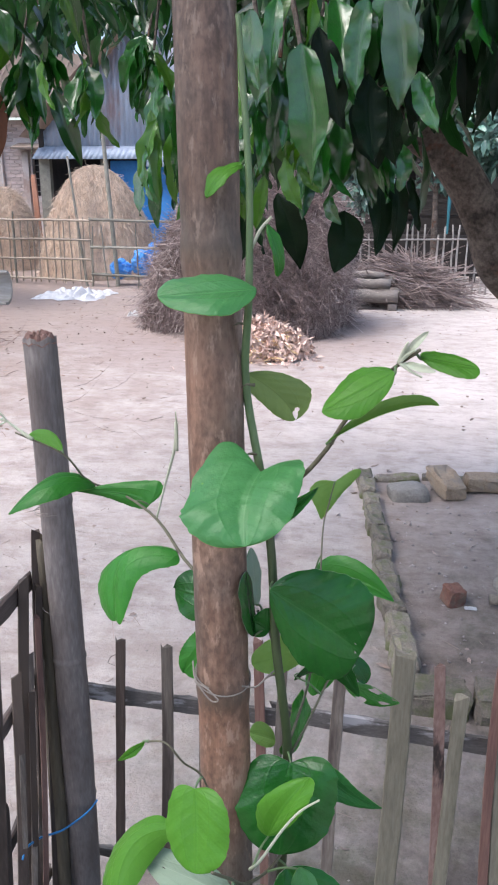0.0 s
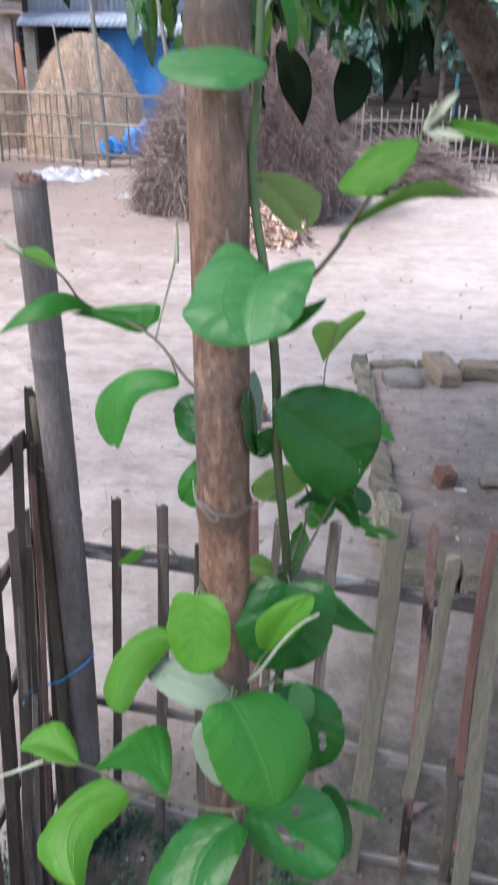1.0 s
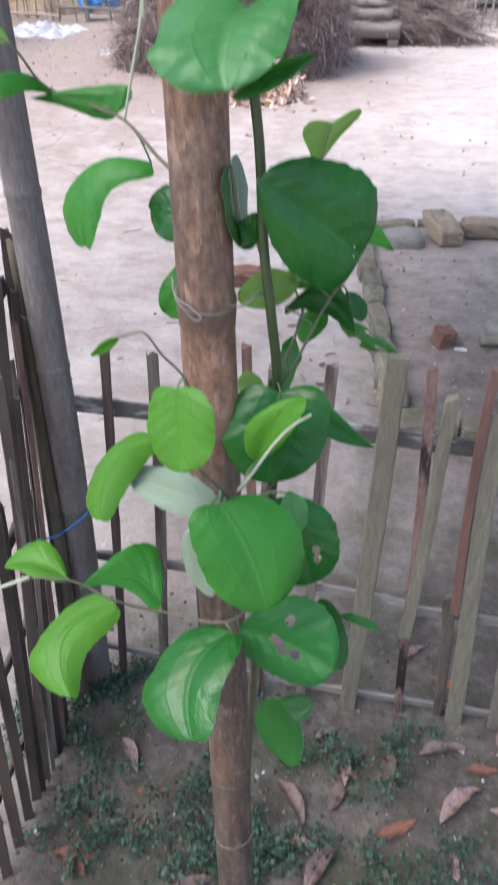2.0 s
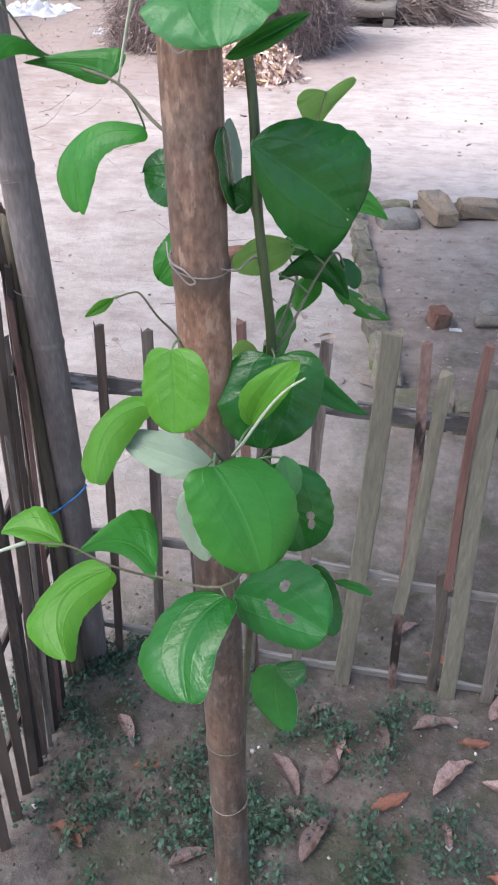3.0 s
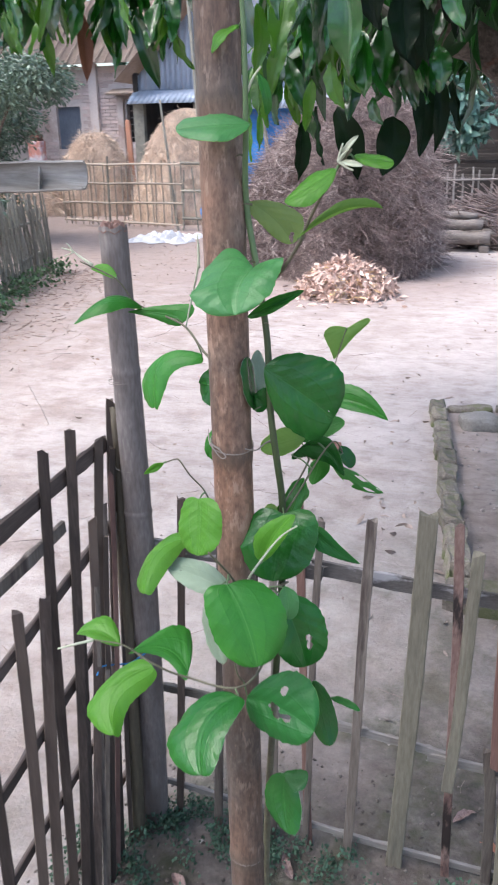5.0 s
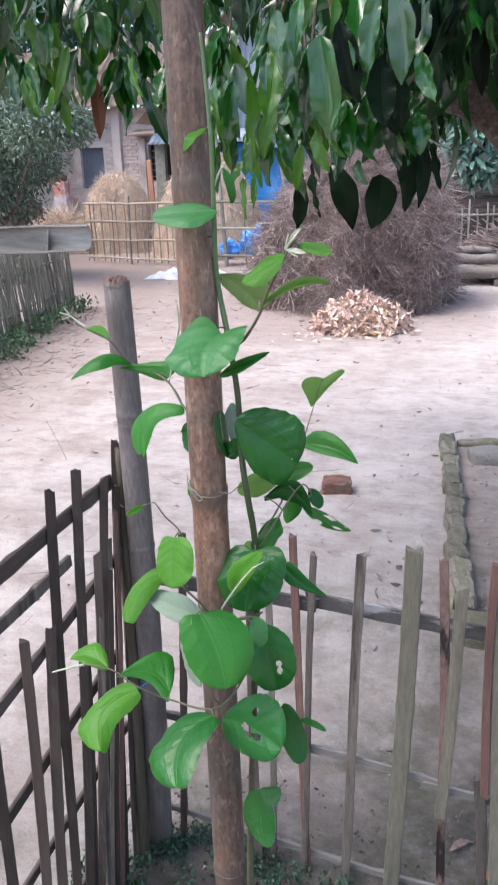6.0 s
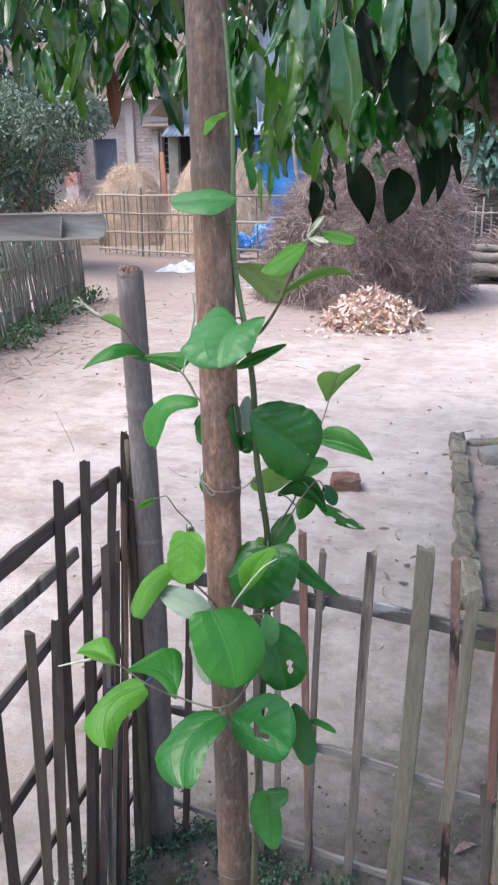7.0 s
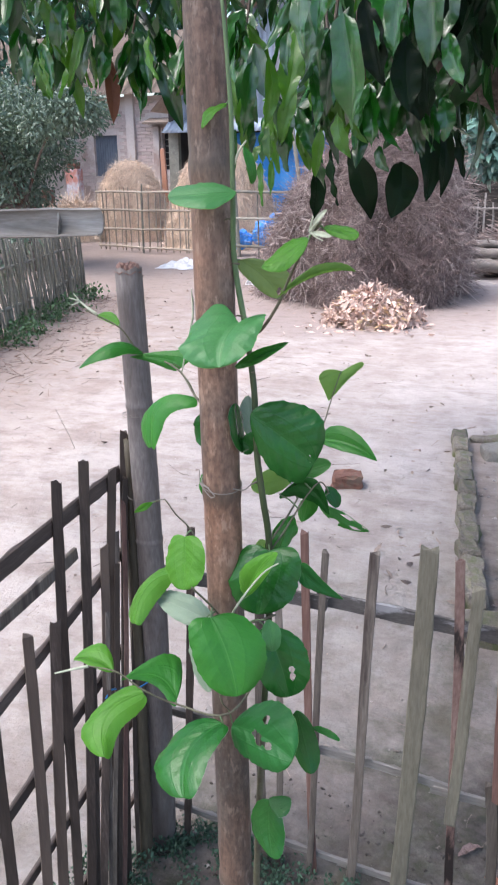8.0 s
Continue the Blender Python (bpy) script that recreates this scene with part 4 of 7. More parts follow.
bm = bmesh.new()
tube(bm, smooth_line([(0.012, 0.868, 1.106), (0.022, 0.872, 1.104), (0.030, 0.878, 1.110), (0.037, 0.888, 1.112)], 5), 0.0007, 0.0007, 5)
part("tie_wire", bm, M_WIRE, pole)
bm = bmesh.new()
tube(bm, smooth_line([(-0.004, 0.866, 1.248), (-0.002, 0.857, 1.242), (-0.008, 0.854, 1.238), (-0.014, 0.859, 1.244), (-0.012, 0.867, 1.25)], 5), 0.0008, 0.0008, 5)
part("wire_loop", bm, M_WIRE, pole)

post = empty("bamboo_post", (-0.398, 1.46, -0.1), "grey weathered bamboo corner post with a sawn top", "post")
bm = bmesh.new()
bamboo(bm, (-0.398, 1.46, -0.18), (-0.397, 1.46, 1.245), 0.0305, 0.0245, (0.2, 0.42, 0.62, 0.82), 24, bow=(0.012, 0, 0), cut=0.0028)
part("culm", bm, M_POST, post, smooth=True)
bm = bmesh.new()
rows = [[bm.verts.new((-0.397 + 0.0252 * k / 5 * math.cos(2 * math.pi * j / 24), 1.46 + 0.0252 * k / 5 * math.sin(2 * math.pi * j / 24), 1.2465 + 0.011 * noise.noise(V((k * 0.9 * math.cos(j * 0.262), k * 0.9 * math.sin(j * 0.262), 2))) + (0.003 if k < 5 else -0.009))) for j in range(24)] for k in range(1, 6)]
bm.faces.new(rows[0])
for a, b in zip(rows, rows[1:]):
    for j in range(24):
        bm.faces.new((a[j], b[j], b[(j + 1) % 24], a[(j + 1) % 24]))
part("cut_top", bm, M_SLATR, post, "ragged brown cut top")
part("wire_tie", ring_bm((-0.397, 1.46, 0.80), 0.0285, 0.0007, 1.3, 0.004, 4), M_WIRE, post)
part("wire_tie", ring_bm((-0.397, 1.46, 0.97), 0.028, 0.0007, 1.2, 0.003, 5), M_WIRE, post)
bm = bmesh.new()
tube(bm, smooth_line([(-0.352, 1.455, 0.415), (-0.362, 1.432, 0.408), (-0.39, 1.422, 0.385), (-0.412, 1.42, 0.368), (-0.428, 1.38, 0.39), (-0.422, 1.32, 0.43), (-0.421, 1.30, 0.425)], 6), 0.0019, 0.0019, 6)
part("blue_string", bm, M_STRING, post, "bright blue plastic string")
bm = bmesh.new()
bamboo(bm, (-0.415, 1.405, -0.16), (-0.424, 1.472, 0.915), 0.0165, 0.014, (0.3, 0.55, 0.8), 16)
tagged(part("thin_post", bm, M_THIN, smooth=True), "thin brown bamboo stake beside the corner post", "post")

fence = empty("slat_fence", (0.1, 1.475, -0.1), "weathered split bamboo slat fence closing the plot", "fence")


def slat(xt, zt, xb, zb, w, mat, label="", y=1.475, yb=None, seed=None):
    yb = y if yb is None else yb
    sd = int(abs(xt) * 1e4) if seed is None else seed
    part("slat", slat_bm((xb, yb, zb), (xt, y, zt), w, 0.006, (0, -1, 0), sd), mat, fence, label)


slat(-0.301, 0.735, -0.345, -0.15, 0.0175, M_SLATD, "dark narrow slat")
slat(-0.221, 0.735, -0.249, -0.15, 0.021, M_SLAT)
slat(-0.157, 0.66, -0.150, -0.15, 0.020, M_SLAT)
slat(-0.120, 0.70, -0.118, -0.15, 0.015, M_SLAT)
slat(-0.069, 0.753, -0.034, -0.15, 0.017, M_SLATR, "reddish brown slat", 1.482)
slat(-0.025, 0.722, -0.047, -0.15, 0.0145, M_SLAT)
slat(0.068, 0.734, 0.047, -0.15, 0.020, M_SLAT)
slat(0.167, 0.760, 0.150, -0.15, 0.035, M_SLATG, "broad greenish grey slat")
slat(0.221, 0.748, 0.263, -0.16, 0.0185, M_SLATM, "dark mottled slat", 1.478)
slat(0.259, 0.694, 0.246, 0.15, 0.0235, M_SLATG, "short pale grey slat", 1.472)
slat(0.314, 0.749, 0.330, 0.23, 0.0165, M_SLATR, "reddish brown slat", 1.472)
slat(0.334, 0.670, 0.377, -0.15, 0.034, M_SLATG)
slat(0.316, 0.26, 0.349, -0.16, 0.022, M_SLAT, y=1.484)
slat(0.405, 0.70, 0.462, -0.16, 0.026, M_SLAT)
slat(0.48, 0.72, 0.52, -0.16, 0.024, M_SLAT)
slat(0.58, 0.69, 0.59, -0.16, 0.03, M_SLATG)
slat(0.67, 0.74, 0.66, -0.16, 0.02, M_SLAT)


def rail(parent, a, b, w, mat, face, seed, t=0.008, label=""):
    part("rail", slat_bm(a, b, w, t, face, seed, 0.004), mat, parent, label)


rail(fence, (-0.43, 1.497, 0.613), (-0.02, 1.499, 0.597), 0.034, M_RAIL, (0, -1, 0), 5, label="dark split bamboo rail")
rail(fence, (-0.05, 1.507, 0.605), (0.78, 1.500, 0.562), 0.036, M_RAIL, (0, -1, 0), 6, label="split bamboo rail with white mould")
rail(fence, (-0.43, 1.497, 0.258), (0.08, 1.497, 0.235), 0.022, M_RAILP, (0, -1, 0), 7)
rail(fence, (0.0, 1.50, 0.243), (0.25, 1.50, 0.207), 0.020, M_RAILP, (0, -1, 0), 8)
rail(fence, (0.205, 1.497, 0.204), (0.78, 1.495, 0.175), 0.021, M_RAILP, (0, -1, 0), 9)
rail(fence, (-0.38, 1.495, -0.01), (0.10, 1.495, -0.06), 0.016, M_RAILP, (0, -1, 0), 10)
rail(fence, (0.02, 1.497, -0.06), (0.78, 1.497, -0.098), 0.017, M_RAILP, (0, -1, 0), 12)

side = empty("slat_fence", (-0.43, 1.2, -0.1), "dark weathered split bamboo slat fence along the plot", "fence")


def lslat(yt, zt, yb, zb, w, mat, x=-0.43, label=""):
    part("slat", slat_bm((x, yb, zb), (x, yt, zt), w, 0.007, (0.55, -0.83, 0), int(yt * 997 + zt * 91)), mat, side, label)


lslat(1.217, 0.922, 1.135, -0.16, 0.0185, M_SLATD)
lslat(1.307, 0.923, 1.170, -0.16, 0.0185, M_SLATD)
lslat(1.407, 0.870, 1.290, -0.16, 0.017, M_SLATD)
lslat(1.462, 0.926, 1.335, -0.16, 0.015, M_SLATD)
lslat(1.350, 0.735, 1.215, -0.16, 0.017, M_SLATD, -0.427)
lslat(1.163, 0.683, 1.080, -0.16, 0.020, M_SLATD, -0.424)
lslat(1.087, 0.702, 1.025, -0.16, 0.0185, M_SLATD, -0.426)
lslat(1.400, 0.745, 1.262, -0.16, 0.010, M_SLAT, -0.426, "thin pale grey slat")
lslat(1.435, 0.70, 1.31, -0.16, 0.012, M_SLAT, -0.427)
lslat(1.452, 0.77, 1.38, -0.16, 0.010, M_SLATD, -0.422)
lslat(0.985, 0.74, 0.945, -0.16, 0.019, M_SLATD, -0.43)
lslat(0.90, 0.86, 0.86, -0.16, 0.02, M_SLATD)
lslat(0.81, 0.84, 0.77, -0.16, 0.018, M_SLATD)
lslat(1.446, 0.84, 1.330, -0.16, 0.012, M_SLATD, -0.424)
lslat(1.425, 0.79, 1.300, -0.16, 0.010, M_SLATR, -0.421, "narrow brown slat")
lslat(1.385, 0.68, 1.275, -0.16, 0.011, M_SLATD, -0.422)
lslat(1.330, 0.60, 1.235, -0.16, 0.009, M_SLAT, -0.420)
lslat(1.27, 0.56, 1.19, -0.16, 0.012, M_SLATD, -0.423)
F_ = (1, 0, 0)
rail(side, (-0.443, 0.70, 0.815), (-0.443, 1.455, 0.842), 0.034, M_RAILD, F_, 21)
rail(side, (-0.440, 0.70, 0.748), (-0.440, 1.275, 0.757), 0.026, M_SLAT, F_, 22, label="lighter brown rail")
rail(side, (-0.443, 0.70, 0.570), (-0.443, 1.44, 0.672), 0.026, M_RAILD, F_, 23)
rail(side, (-0.443, 0.70, 0.370), (-0.443, 1.44, 0.455), 0.026, M_RAILD, F_, 24)
rail(side, (-0.443, 0.70, 0.20), (-0.443, 1.44, 0.26), 0.022, M_RAILD, F_, 25)
rail(side, (-0.443, 0.70, 0.02), (-0.443, 1.44, 0.06), 0.02, M_RAILD, F_, 26)

beam = empty("bamboo_beam", (-1.3, 1.21, -0.1), "grey half-split bamboo beam carried on a stake", "beam")


def half_culm(a, b, r0, r1, nodes, open_to, seg=14, wall=0.0032):
    """A culm split lengthwise: a trough with thick walls, open to one side, swollen at its nodes."""
    bm = bmesh.new()
    a, b = V(a), V(b)
    n = 40

    def sec(i, f):
        r = (r0 + (r1 - r0) * f) * (1.05 if min(abs(f - x) for x in nodes) < 0.013 else 1) * (1 + 0.02 * math.sin(23 * f))
        sp = 1.62 + 0.05 * math.sin(17 * f)
        out = [(-r * math.cos(sp * (2 * k / seg - 1)), r * math.sin(sp * (2 * k / seg - 1))) for k in range(seg + 1)]
        q = (r - wall) / r
        return out + [(x * q, y * q) for x, y in out[::-1]]
    sweep(bm, [a.lerp(b, i / n) + V((0, 0, 0.004 * math.sin(2.2 * i / n))) for i in range(n + 1)], sec, side=open_to)
    return bm


OPEN_ = (0.05, -0.92, 0.38)
B0, B1 = V((-1.45, 1.19, 1.30)), V((-0.370, 1.316, 1.332))
part("culm", half_culm(B0, B1, 0.0265, 0.0225, (0.35, 0.7, 0.932), OPEN_), M_BEAM, beam, smooth=False)
for f in (0.35, 0.7, 0.932):
    c = B0.lerp(B1, f) + V((0, 0, 0.004 * math.sin(2.2 * f)))
    d = (B1 - B0).normalized()
    u = (V(OPEN_) - d * V(OPEN_).dot(d)).normalized()
    w = d.cross(u)
    bm = bmesh.new()
    r = (0.0265 - 0.004 * f) - 0.0026
    arc = [(-r * (0.45 + 0.55 * math.cos(1.6 * (k / 7 - 1))), r * math.sin(1.6 * (k / 7 - 1))) for k in range(15)]
    arc = [(x - 0.0015 * math.sin(math.pi * k / 14), y) for k, (x, y) in enumerate(arc)]
    rings = [[bm.verts.new(c + d * o + u * x + w * y) for x, y in arc] for o in (-0.0012, 0.0012)]
    bm.faces.new(rings[0][::-1])
    bm.faces.new(rings[1])
    for k in range(15):
        m_ = (k + 1) % 15
        bm.faces.new((rings[0][k], rings[0][m_], rings[1][m_], rings[1][k]))
    part("node_wall", bm, M_BEAM, beam, "wall across a bamboo joint")
bm = bmesh.new()
bamboo(bm, (-1.3, 1.21, -0.15), (-1.3, 1.21, 1.285), 0.025, 0.022, (0.3, 0.6), 16)
part("stake", bm, M_POST, beam, smooth=True)


# ---- the jujube sapling ----
sap = empty("jujube_sapling", (0.024, 0.905, -0.1), "young jujube sapling with round green leaves tied to the pole", "sapling")
STEM = [(0.024, 0.905, -0.12), (0.020, 0.905, 0.25), (0.022, 0.905, 0.55), (0.034, 0.898, 0.80), (0.044, 0.890, 0.95), (0.045, 0.887, 1.039), (0.041, 0.879, 1.093), (0.035, 0.879, 1.141), (0.030, 0.886, 1.208), (0.021, 0.890, 1.265), (0.010, 0.890, 1.331), (0.014, 0.877, 1.389), (0.014, 0.876, 1.455), (0.009, 0.88, 1.515), (0.006, 0.88, 1.55)]
bm = bmesh.new()
tube(bm, smooth_line(STEM[9:], 5), 0.0031, 0.0016, 10)
part("stem", bm, M_STEM, sap, "pale green upper stem", smooth=True)
bm = bmesh.new()
tube(bm, smooth_line(STEM[3:10], 5), 0.0040, 0.0031, 10)
part("stem", bm, M_STEMD, sap, "dark green main stem", smooth=True)
bm = bmesh.new()
tube(bm, smooth_line(STEM[:4], 5), 0.006, 0.0038, 10)
part("stem_foot", bm, M_TWIG, sap, "brown woody lower stem", smooth=True)
r_ = random.Random(4)
for z in (0.98, 1.08, 1.11, 1.18, 1.225, 1.28, 1.33, 1.37):
    i = min(range(len(STEM)), key=lambda j: abs(STEM[j][2] - z))
    a, b = V(STEM[max(i - 1, 0)]), V(STEM[min(i + 1, len(STEM) - 1)])
    p = a.lerp(b, (z - a.z) / (b.z - a.z))
    sgn = r_.choice((-1, 1))
    bm = bmesh.new()
    tube(bm, [p, p + V((0.005 * sgn, -0.003, 0.001)), p + V((0.0085 * sgn, -0.005, -0.001))], 0.0013, 0.0001, 5)
    part("thorn", bm, M_TWIG, sap)


ANCHORS = list(smooth_line(STEM, 12))


def twig(pts, r0, r1, mat=M_TWIG, name="twig", label=""):
    ANCHORS.extend(smooth_line(pts, 10))
    bm = bmesh.new()
    tube(bm, smooth_line(pts, 5), r0 * 0.75, r1 * 0.8, 8)
    part(name, bm, mat, sap, label, smooth=True)


def stalk(ob, base, a, up, L):
    """The thin stalk that ties a leaf to the nearest stem or twig."""
    root = min(ANCHORS, key=lambda q: (q - base).length)
    gap = (root - base).length
    if 0.002 < gap < 0.05:
        bm = bmesh.new()
        end = base + a * min(0.004, L * 0.06) - up * 0.0014
        tube(bm, smooth_line([root, root.lerp(base, 0.5) + V((0, 0, 0.12 * gap)), base - up * 0.0012, end], 5), 0.0010, 0.0006, 6)
        part("stalk", bm, M_STEM, ob, smooth=True)


def blade(base, tip, width, toward, mats, droop=0.0, fold=0.12, twist=0.0, wave=0.04, holes=(), seed=0, round_=0.8, wide=0.45, parent=None, name="leaf", label="", nu=46, nv=12, thick=0.0005, heart=1.0, single=False, arc=0.0, lop=0.0):
    if holes:
        nu, nv = 84, 72
    """An ovate leaf from stalk to tip. toward: the way its upper side faces; droop bends it down along its length, fold closes it
    along the midrib. holes: (u, v, radius) eaten out of it. Upper and under side are two skins of one mesh."""
    base, tip = V(base), V(tip)
    ax = tip - base
    L = ax.length
    a = ax.normalized()
    up = V(toward)
    up = (up - a * up.dot(a)).normalized()
    s = a.cross(up)
    rr = random.Random(seed)
    ph, ph2 = rr.uniform(0, 6), rr.uniform(0, 6)
    asym, sway, curl = rr.uniform(-0.13, 0.13), rr.uniform(-0.06, 0.06), rr.uniform(0.02, 0.14)
    asym += lop
    bm = bmesh.new()
    uvl = bm.loops.layers.uv.new("UVMap")
    tops, bots = [], []
    for i in range(nu + 1):
        u = i / nu
        e = (u ** wide) * ((1 - u) ** (0.5 if round_ > 0.5 else 0.9))
        e /= (wide / (wide + 0.5)) ** wide * (0.5 / (wide + 0.5)) ** 0.5 if round_ > 0.5 else (wide / (wide + 0.9)) ** wide * (0.9 / (wide + 0.9)) ** 0.9
        tw = twist * (u - 0.3)
        sv, uv_ = s * math.cos(tw) + up * math.sin(tw), up * math.cos(tw) - s * math.sin(tw)
        mid = base + a * (L * u) + up * (L * (droop * 2 * u * (1 - u) - curl * max(0, u - 0.55) ** 2 * 4)) + s * (L * (sway + arc) * math.sin(math.pi * u))
        row, row2 = [], []
        for j in range(nv + 1):
            v = j / nv * 2 - 1
            hw = width * 0.56 * e * (1 + asym * (1 if v > 0 else -1) + 0.035 * math.sin(u * 8 + ph + (2 if v > 0 else 0)) + (0.02 if (i * 46 // nu) % 3 == 1 else -0.01) * abs(v) ** 10)
            lobe = heart * max(0, 0.16 - u) * 1.6 * abs(v) * (1 - abs(v)) * L
            h = fold * hw * (abs(v) ** 1.3) * 1.2 - fold * hw * 0.3 - 0.04 * hw * math.cos(v * math.pi * 2) * 0.5 - 0.10 * hw * v * v
            h += 0.010 * width * math.sin((u - 0.3 * abs(v)) * 34 + ph) * abs(v) ** 0.8 * (1 - 0.5 * abs(v))
            h += wave * width * (1.3 * math.sin(u * 9 + 2 * v + ph) * v * v + 0.5 * math.sin(u * 5 - 3 * v + ph2) + 0.5 * math.sin(u * 21 + ph2 + (1 if v > 0 else 0)) * abs(v) ** 3)
            lobe += (heart - 1) * 0.22 * L * abs(v) ** 1.3 * (1 - u) ** 2
            p = mid + sv * (hw * v) + uv_ * h - a * lobe
            row.append(bm.verts.new(p))
            row2.append(bm.verts.new(p - uv_ * thick))
        tops.append(row)
        bots.append(row2)

    def eaten(u, v):
        return any((u - hu) ** 2 * 1.0 + ((v - hv) * 0.5) ** 2 < hr * hr * (1 + 0.5 * math.sin(7 * u + 11 * v + hu * 40)) for hu, hv, hr in holes)
    for i in range(nu):
        for j in range(nv):
            uc, vc = (i + 0.5) / nu, (j + 0.5) / nv * 2 - 1
            if eaten(uc, vc):
                continue
            for rows, mi, rev in ((tops, 0, False),) if single else ((tops, 0, False), (bots, 1, True)):
                q = [(rows[i][j], i, j), (rows[i + 1][j], i + 1, j), (rows[i + 1][j + 1], i + 1, j + 1), (rows[i][j + 1], i, j + 1)]
                f = bm.faces.new([x[0] for x in (q if not rev else q[::-1])])
                f.material_index, f.smooth = mi, True
                for lp, (_, ii, jj) in zip(f.loops, q if not rev else q[::-1]):
                    lp[uvl].uv = (ii / nu, jj / nv)
    bmesh.ops.delete(bm, geom=[v for v in bm.verts if not v.link_faces], context='VERTS')
    bmesh.ops.recalc_face_normals(bm, faces=[])
    ob = part(name, bm, list(mats), sap if parent is None else parent, label)
    stalk(ob, base, a, up, L)
    return ob


def leaf(base, tip, left, right, mats, mid=None, uw=0.45, pb=2.0, pt=1.9, heart=0.0, droop=0.0, wave=0.03, bulge=0.22, quilt=1.2, holes=(), seed=0, label="", nu=44, nv=16, thick=0.0005):
    """A leaf spanned by its stalk end, its tip and its two sides at the fraction uw of its length. pb and pt: how full or pointed its
    two ends are; heart: how far the lobes reach back past the stalk, left and right; mid: a point of the midrib where it arches; quilt: how far it swells between its veins; holes: (u, v, radius)."""
    base, tip, left, right = V(base), V(tip), V(left), V(right)
    if holes:
        nu, nv = 84, 72
    ax = tip - base
    L = ax.length
    a = ax.normalized()
    across = right - left
    up = a.cross(across).normalized()
    flip = -1 if up.dot(V((0.1, -0.85, 0.5))) < 0 else 1
    up = up * flip
    mid = V(mid) if mid else base.lerp(tip, uw) * 0.45 + (left + right) * 0.275 + up * (droop * L)
    # the midrib passes through mid at uw
    k = 2 * uw * (1 - uw)
    ctrl = (mid - base * (1 - uw) ** 2 - tip * uw ** 2) / k
    rr = random.Random(seed)
    ph, ph2, fq = rr.uniform(0, 6), rr.uniform(0, 6), rr.uniform(7, 10)
    lv, rv = left - mid, right - mid
    lobes = heart if isinstance(heart, tuple) else (heart, heart)
    bm = bmesh.new()
    uvl = bm.loops.layers.uv.new("UVMap")
    tops, bots = [], []
    for i in range(nu + 1):
        u = 0.5 - 0.5 * math.cos(math.pi * i / nu)
        q = (uw - u) / uw if u < uw else (u - uw) / (1 - uw)
        p = pb if u < uw else pt
        e = max(0.0, 1 - q ** p) ** (1 / p)
        rib = base * (1 - u) ** 2 + ctrl * (2 * u * (1 - u)) + tip * u ** 2
        row, row2 = [], []
        for j in range(nv + 1):
            v = j / nv * 2 - 1
            w = abs(v)
            sv = rv if v > 0 else lv
            hw = sv.length
            rag = 1 + 0.03 * math.sin(u * fq + ph + (2 if v > 0 else 0)) + 0.012 * math.sin(u * 62 + ph2) * w ** 4 + 0.012 * math.sin(u * 37 + ph) * w ** 4
            h = bulge * hw * e * (w - w * w) * 1.6 - 0.05 * hw * e * w ** 4
            h += 0.017 * quilt * hw * math.sin((u - 0.34 * w) * 34 + ph) * w ** 0.7 * (1 - 0.5 * w) * e
            h += wave * hw * e * (1.4 * math.sin(u * fq + 2 * v + ph) * v * v + 0.6 * math.sin(u * 5 - 3 * v + ph2) * w + 0.5 * math.sin(u * 19 + ph2 + (1 if v > 0 else 0)) * w ** 3)
            pt3 = rib + sv * (e * w * rag) + up * h - a * (lobes[v > 0] * L * e * w ** 1.2 * max(0.0, 1 - u / uw) ** 1.2)
            row.append(bm.verts.new(pt3))
            row2.append(bm.verts.new(pt3 - up * thick))
        tops.append(row)
        bots.append(row2)

    def eaten(u, v):
        return any((u - hu) ** 2 + ((v - hv) * 0.45) ** 2 < hr * hr * (1 + 0.5 * math.sin(9 * u + 13 * v + hu * 40)) for hu, hv, hr in holes)
    two = len(mats) > 1
    for i in range(nu):
        uc = 0.5 - 0.5 * math.cos(math.pi * (i + 0.5) / nu)
        for j in range(nv):
            if eaten(uc, (j + 0.5) / nv * 2 - 1):
                continue
            for rows, mi, rev in ((tops, 0, flip > 0), (bots, 1, flip < 0)) if two else ((tops, 0, flip > 0),):
                q = [(i, j), (i + 1, j), (i + 1, j + 1), (i, j + 1)]
                q = q[::-1] if rev else q
                f = bm.faces.new([rows[y][x] for y, x in q])
                f.material_index, f.smooth = mi, True
                for lp, (y, x) in zip(f.loops, q):
                    lp[uvl].uv = (0.5 - 0.5 * math.cos(math.pi * y / nu), x / nv)
    bmesh.ops.delete(bm, geom=[v for v in bm.verts if not v.link_faces], context='VERTS')
    ob = part("leaf", bm, list(mats), sap, label)
    stalk(ob, base, (ctrl - base).normalized(), up, L)
    return ob


GREEN, DARK, YOUNG = (M_LEAF, M_UNDERL), (M_LEAFD, M_UNDER), (M_LEAFL, M_UNDERL)
SHEEN = PALER = (M_LEAFP, M_UNDERL)
MIDDLE, MIDDLED, FELT = (M_LEAFM, M_UNDER), (M_LEAFM, M_UNDERL), (M_UNDER, M_LEAF)
OLIVE = THIN = (M_BACKLIT,)
DULL = (M_OLIVE,)
CAM = (0.15, -0.9, 0.45)
twig([(0.023, 0.888, 1.258), (0.038, 0.866, 1.268), (0.053, 0.848, 1.28), (0.070, 0.838, 1.304), (0.080, 0.830, 1.324), (0.102, 0.806, 1.358), (0.118, 0.788, 1.376)], 0.0026, 0.0012)
twig([(0.005, 0.885, 1.172), (-0.028, 0.885, 1.190), (-0.068, 0.932, 1.206), (-0.112, 0.975, 1.208), (-0.137, 0.966, 1.221), (-0.151, 0.952, 1.248), (-0.188, 0.946, 1.266)], 0.0018, 0.0009)
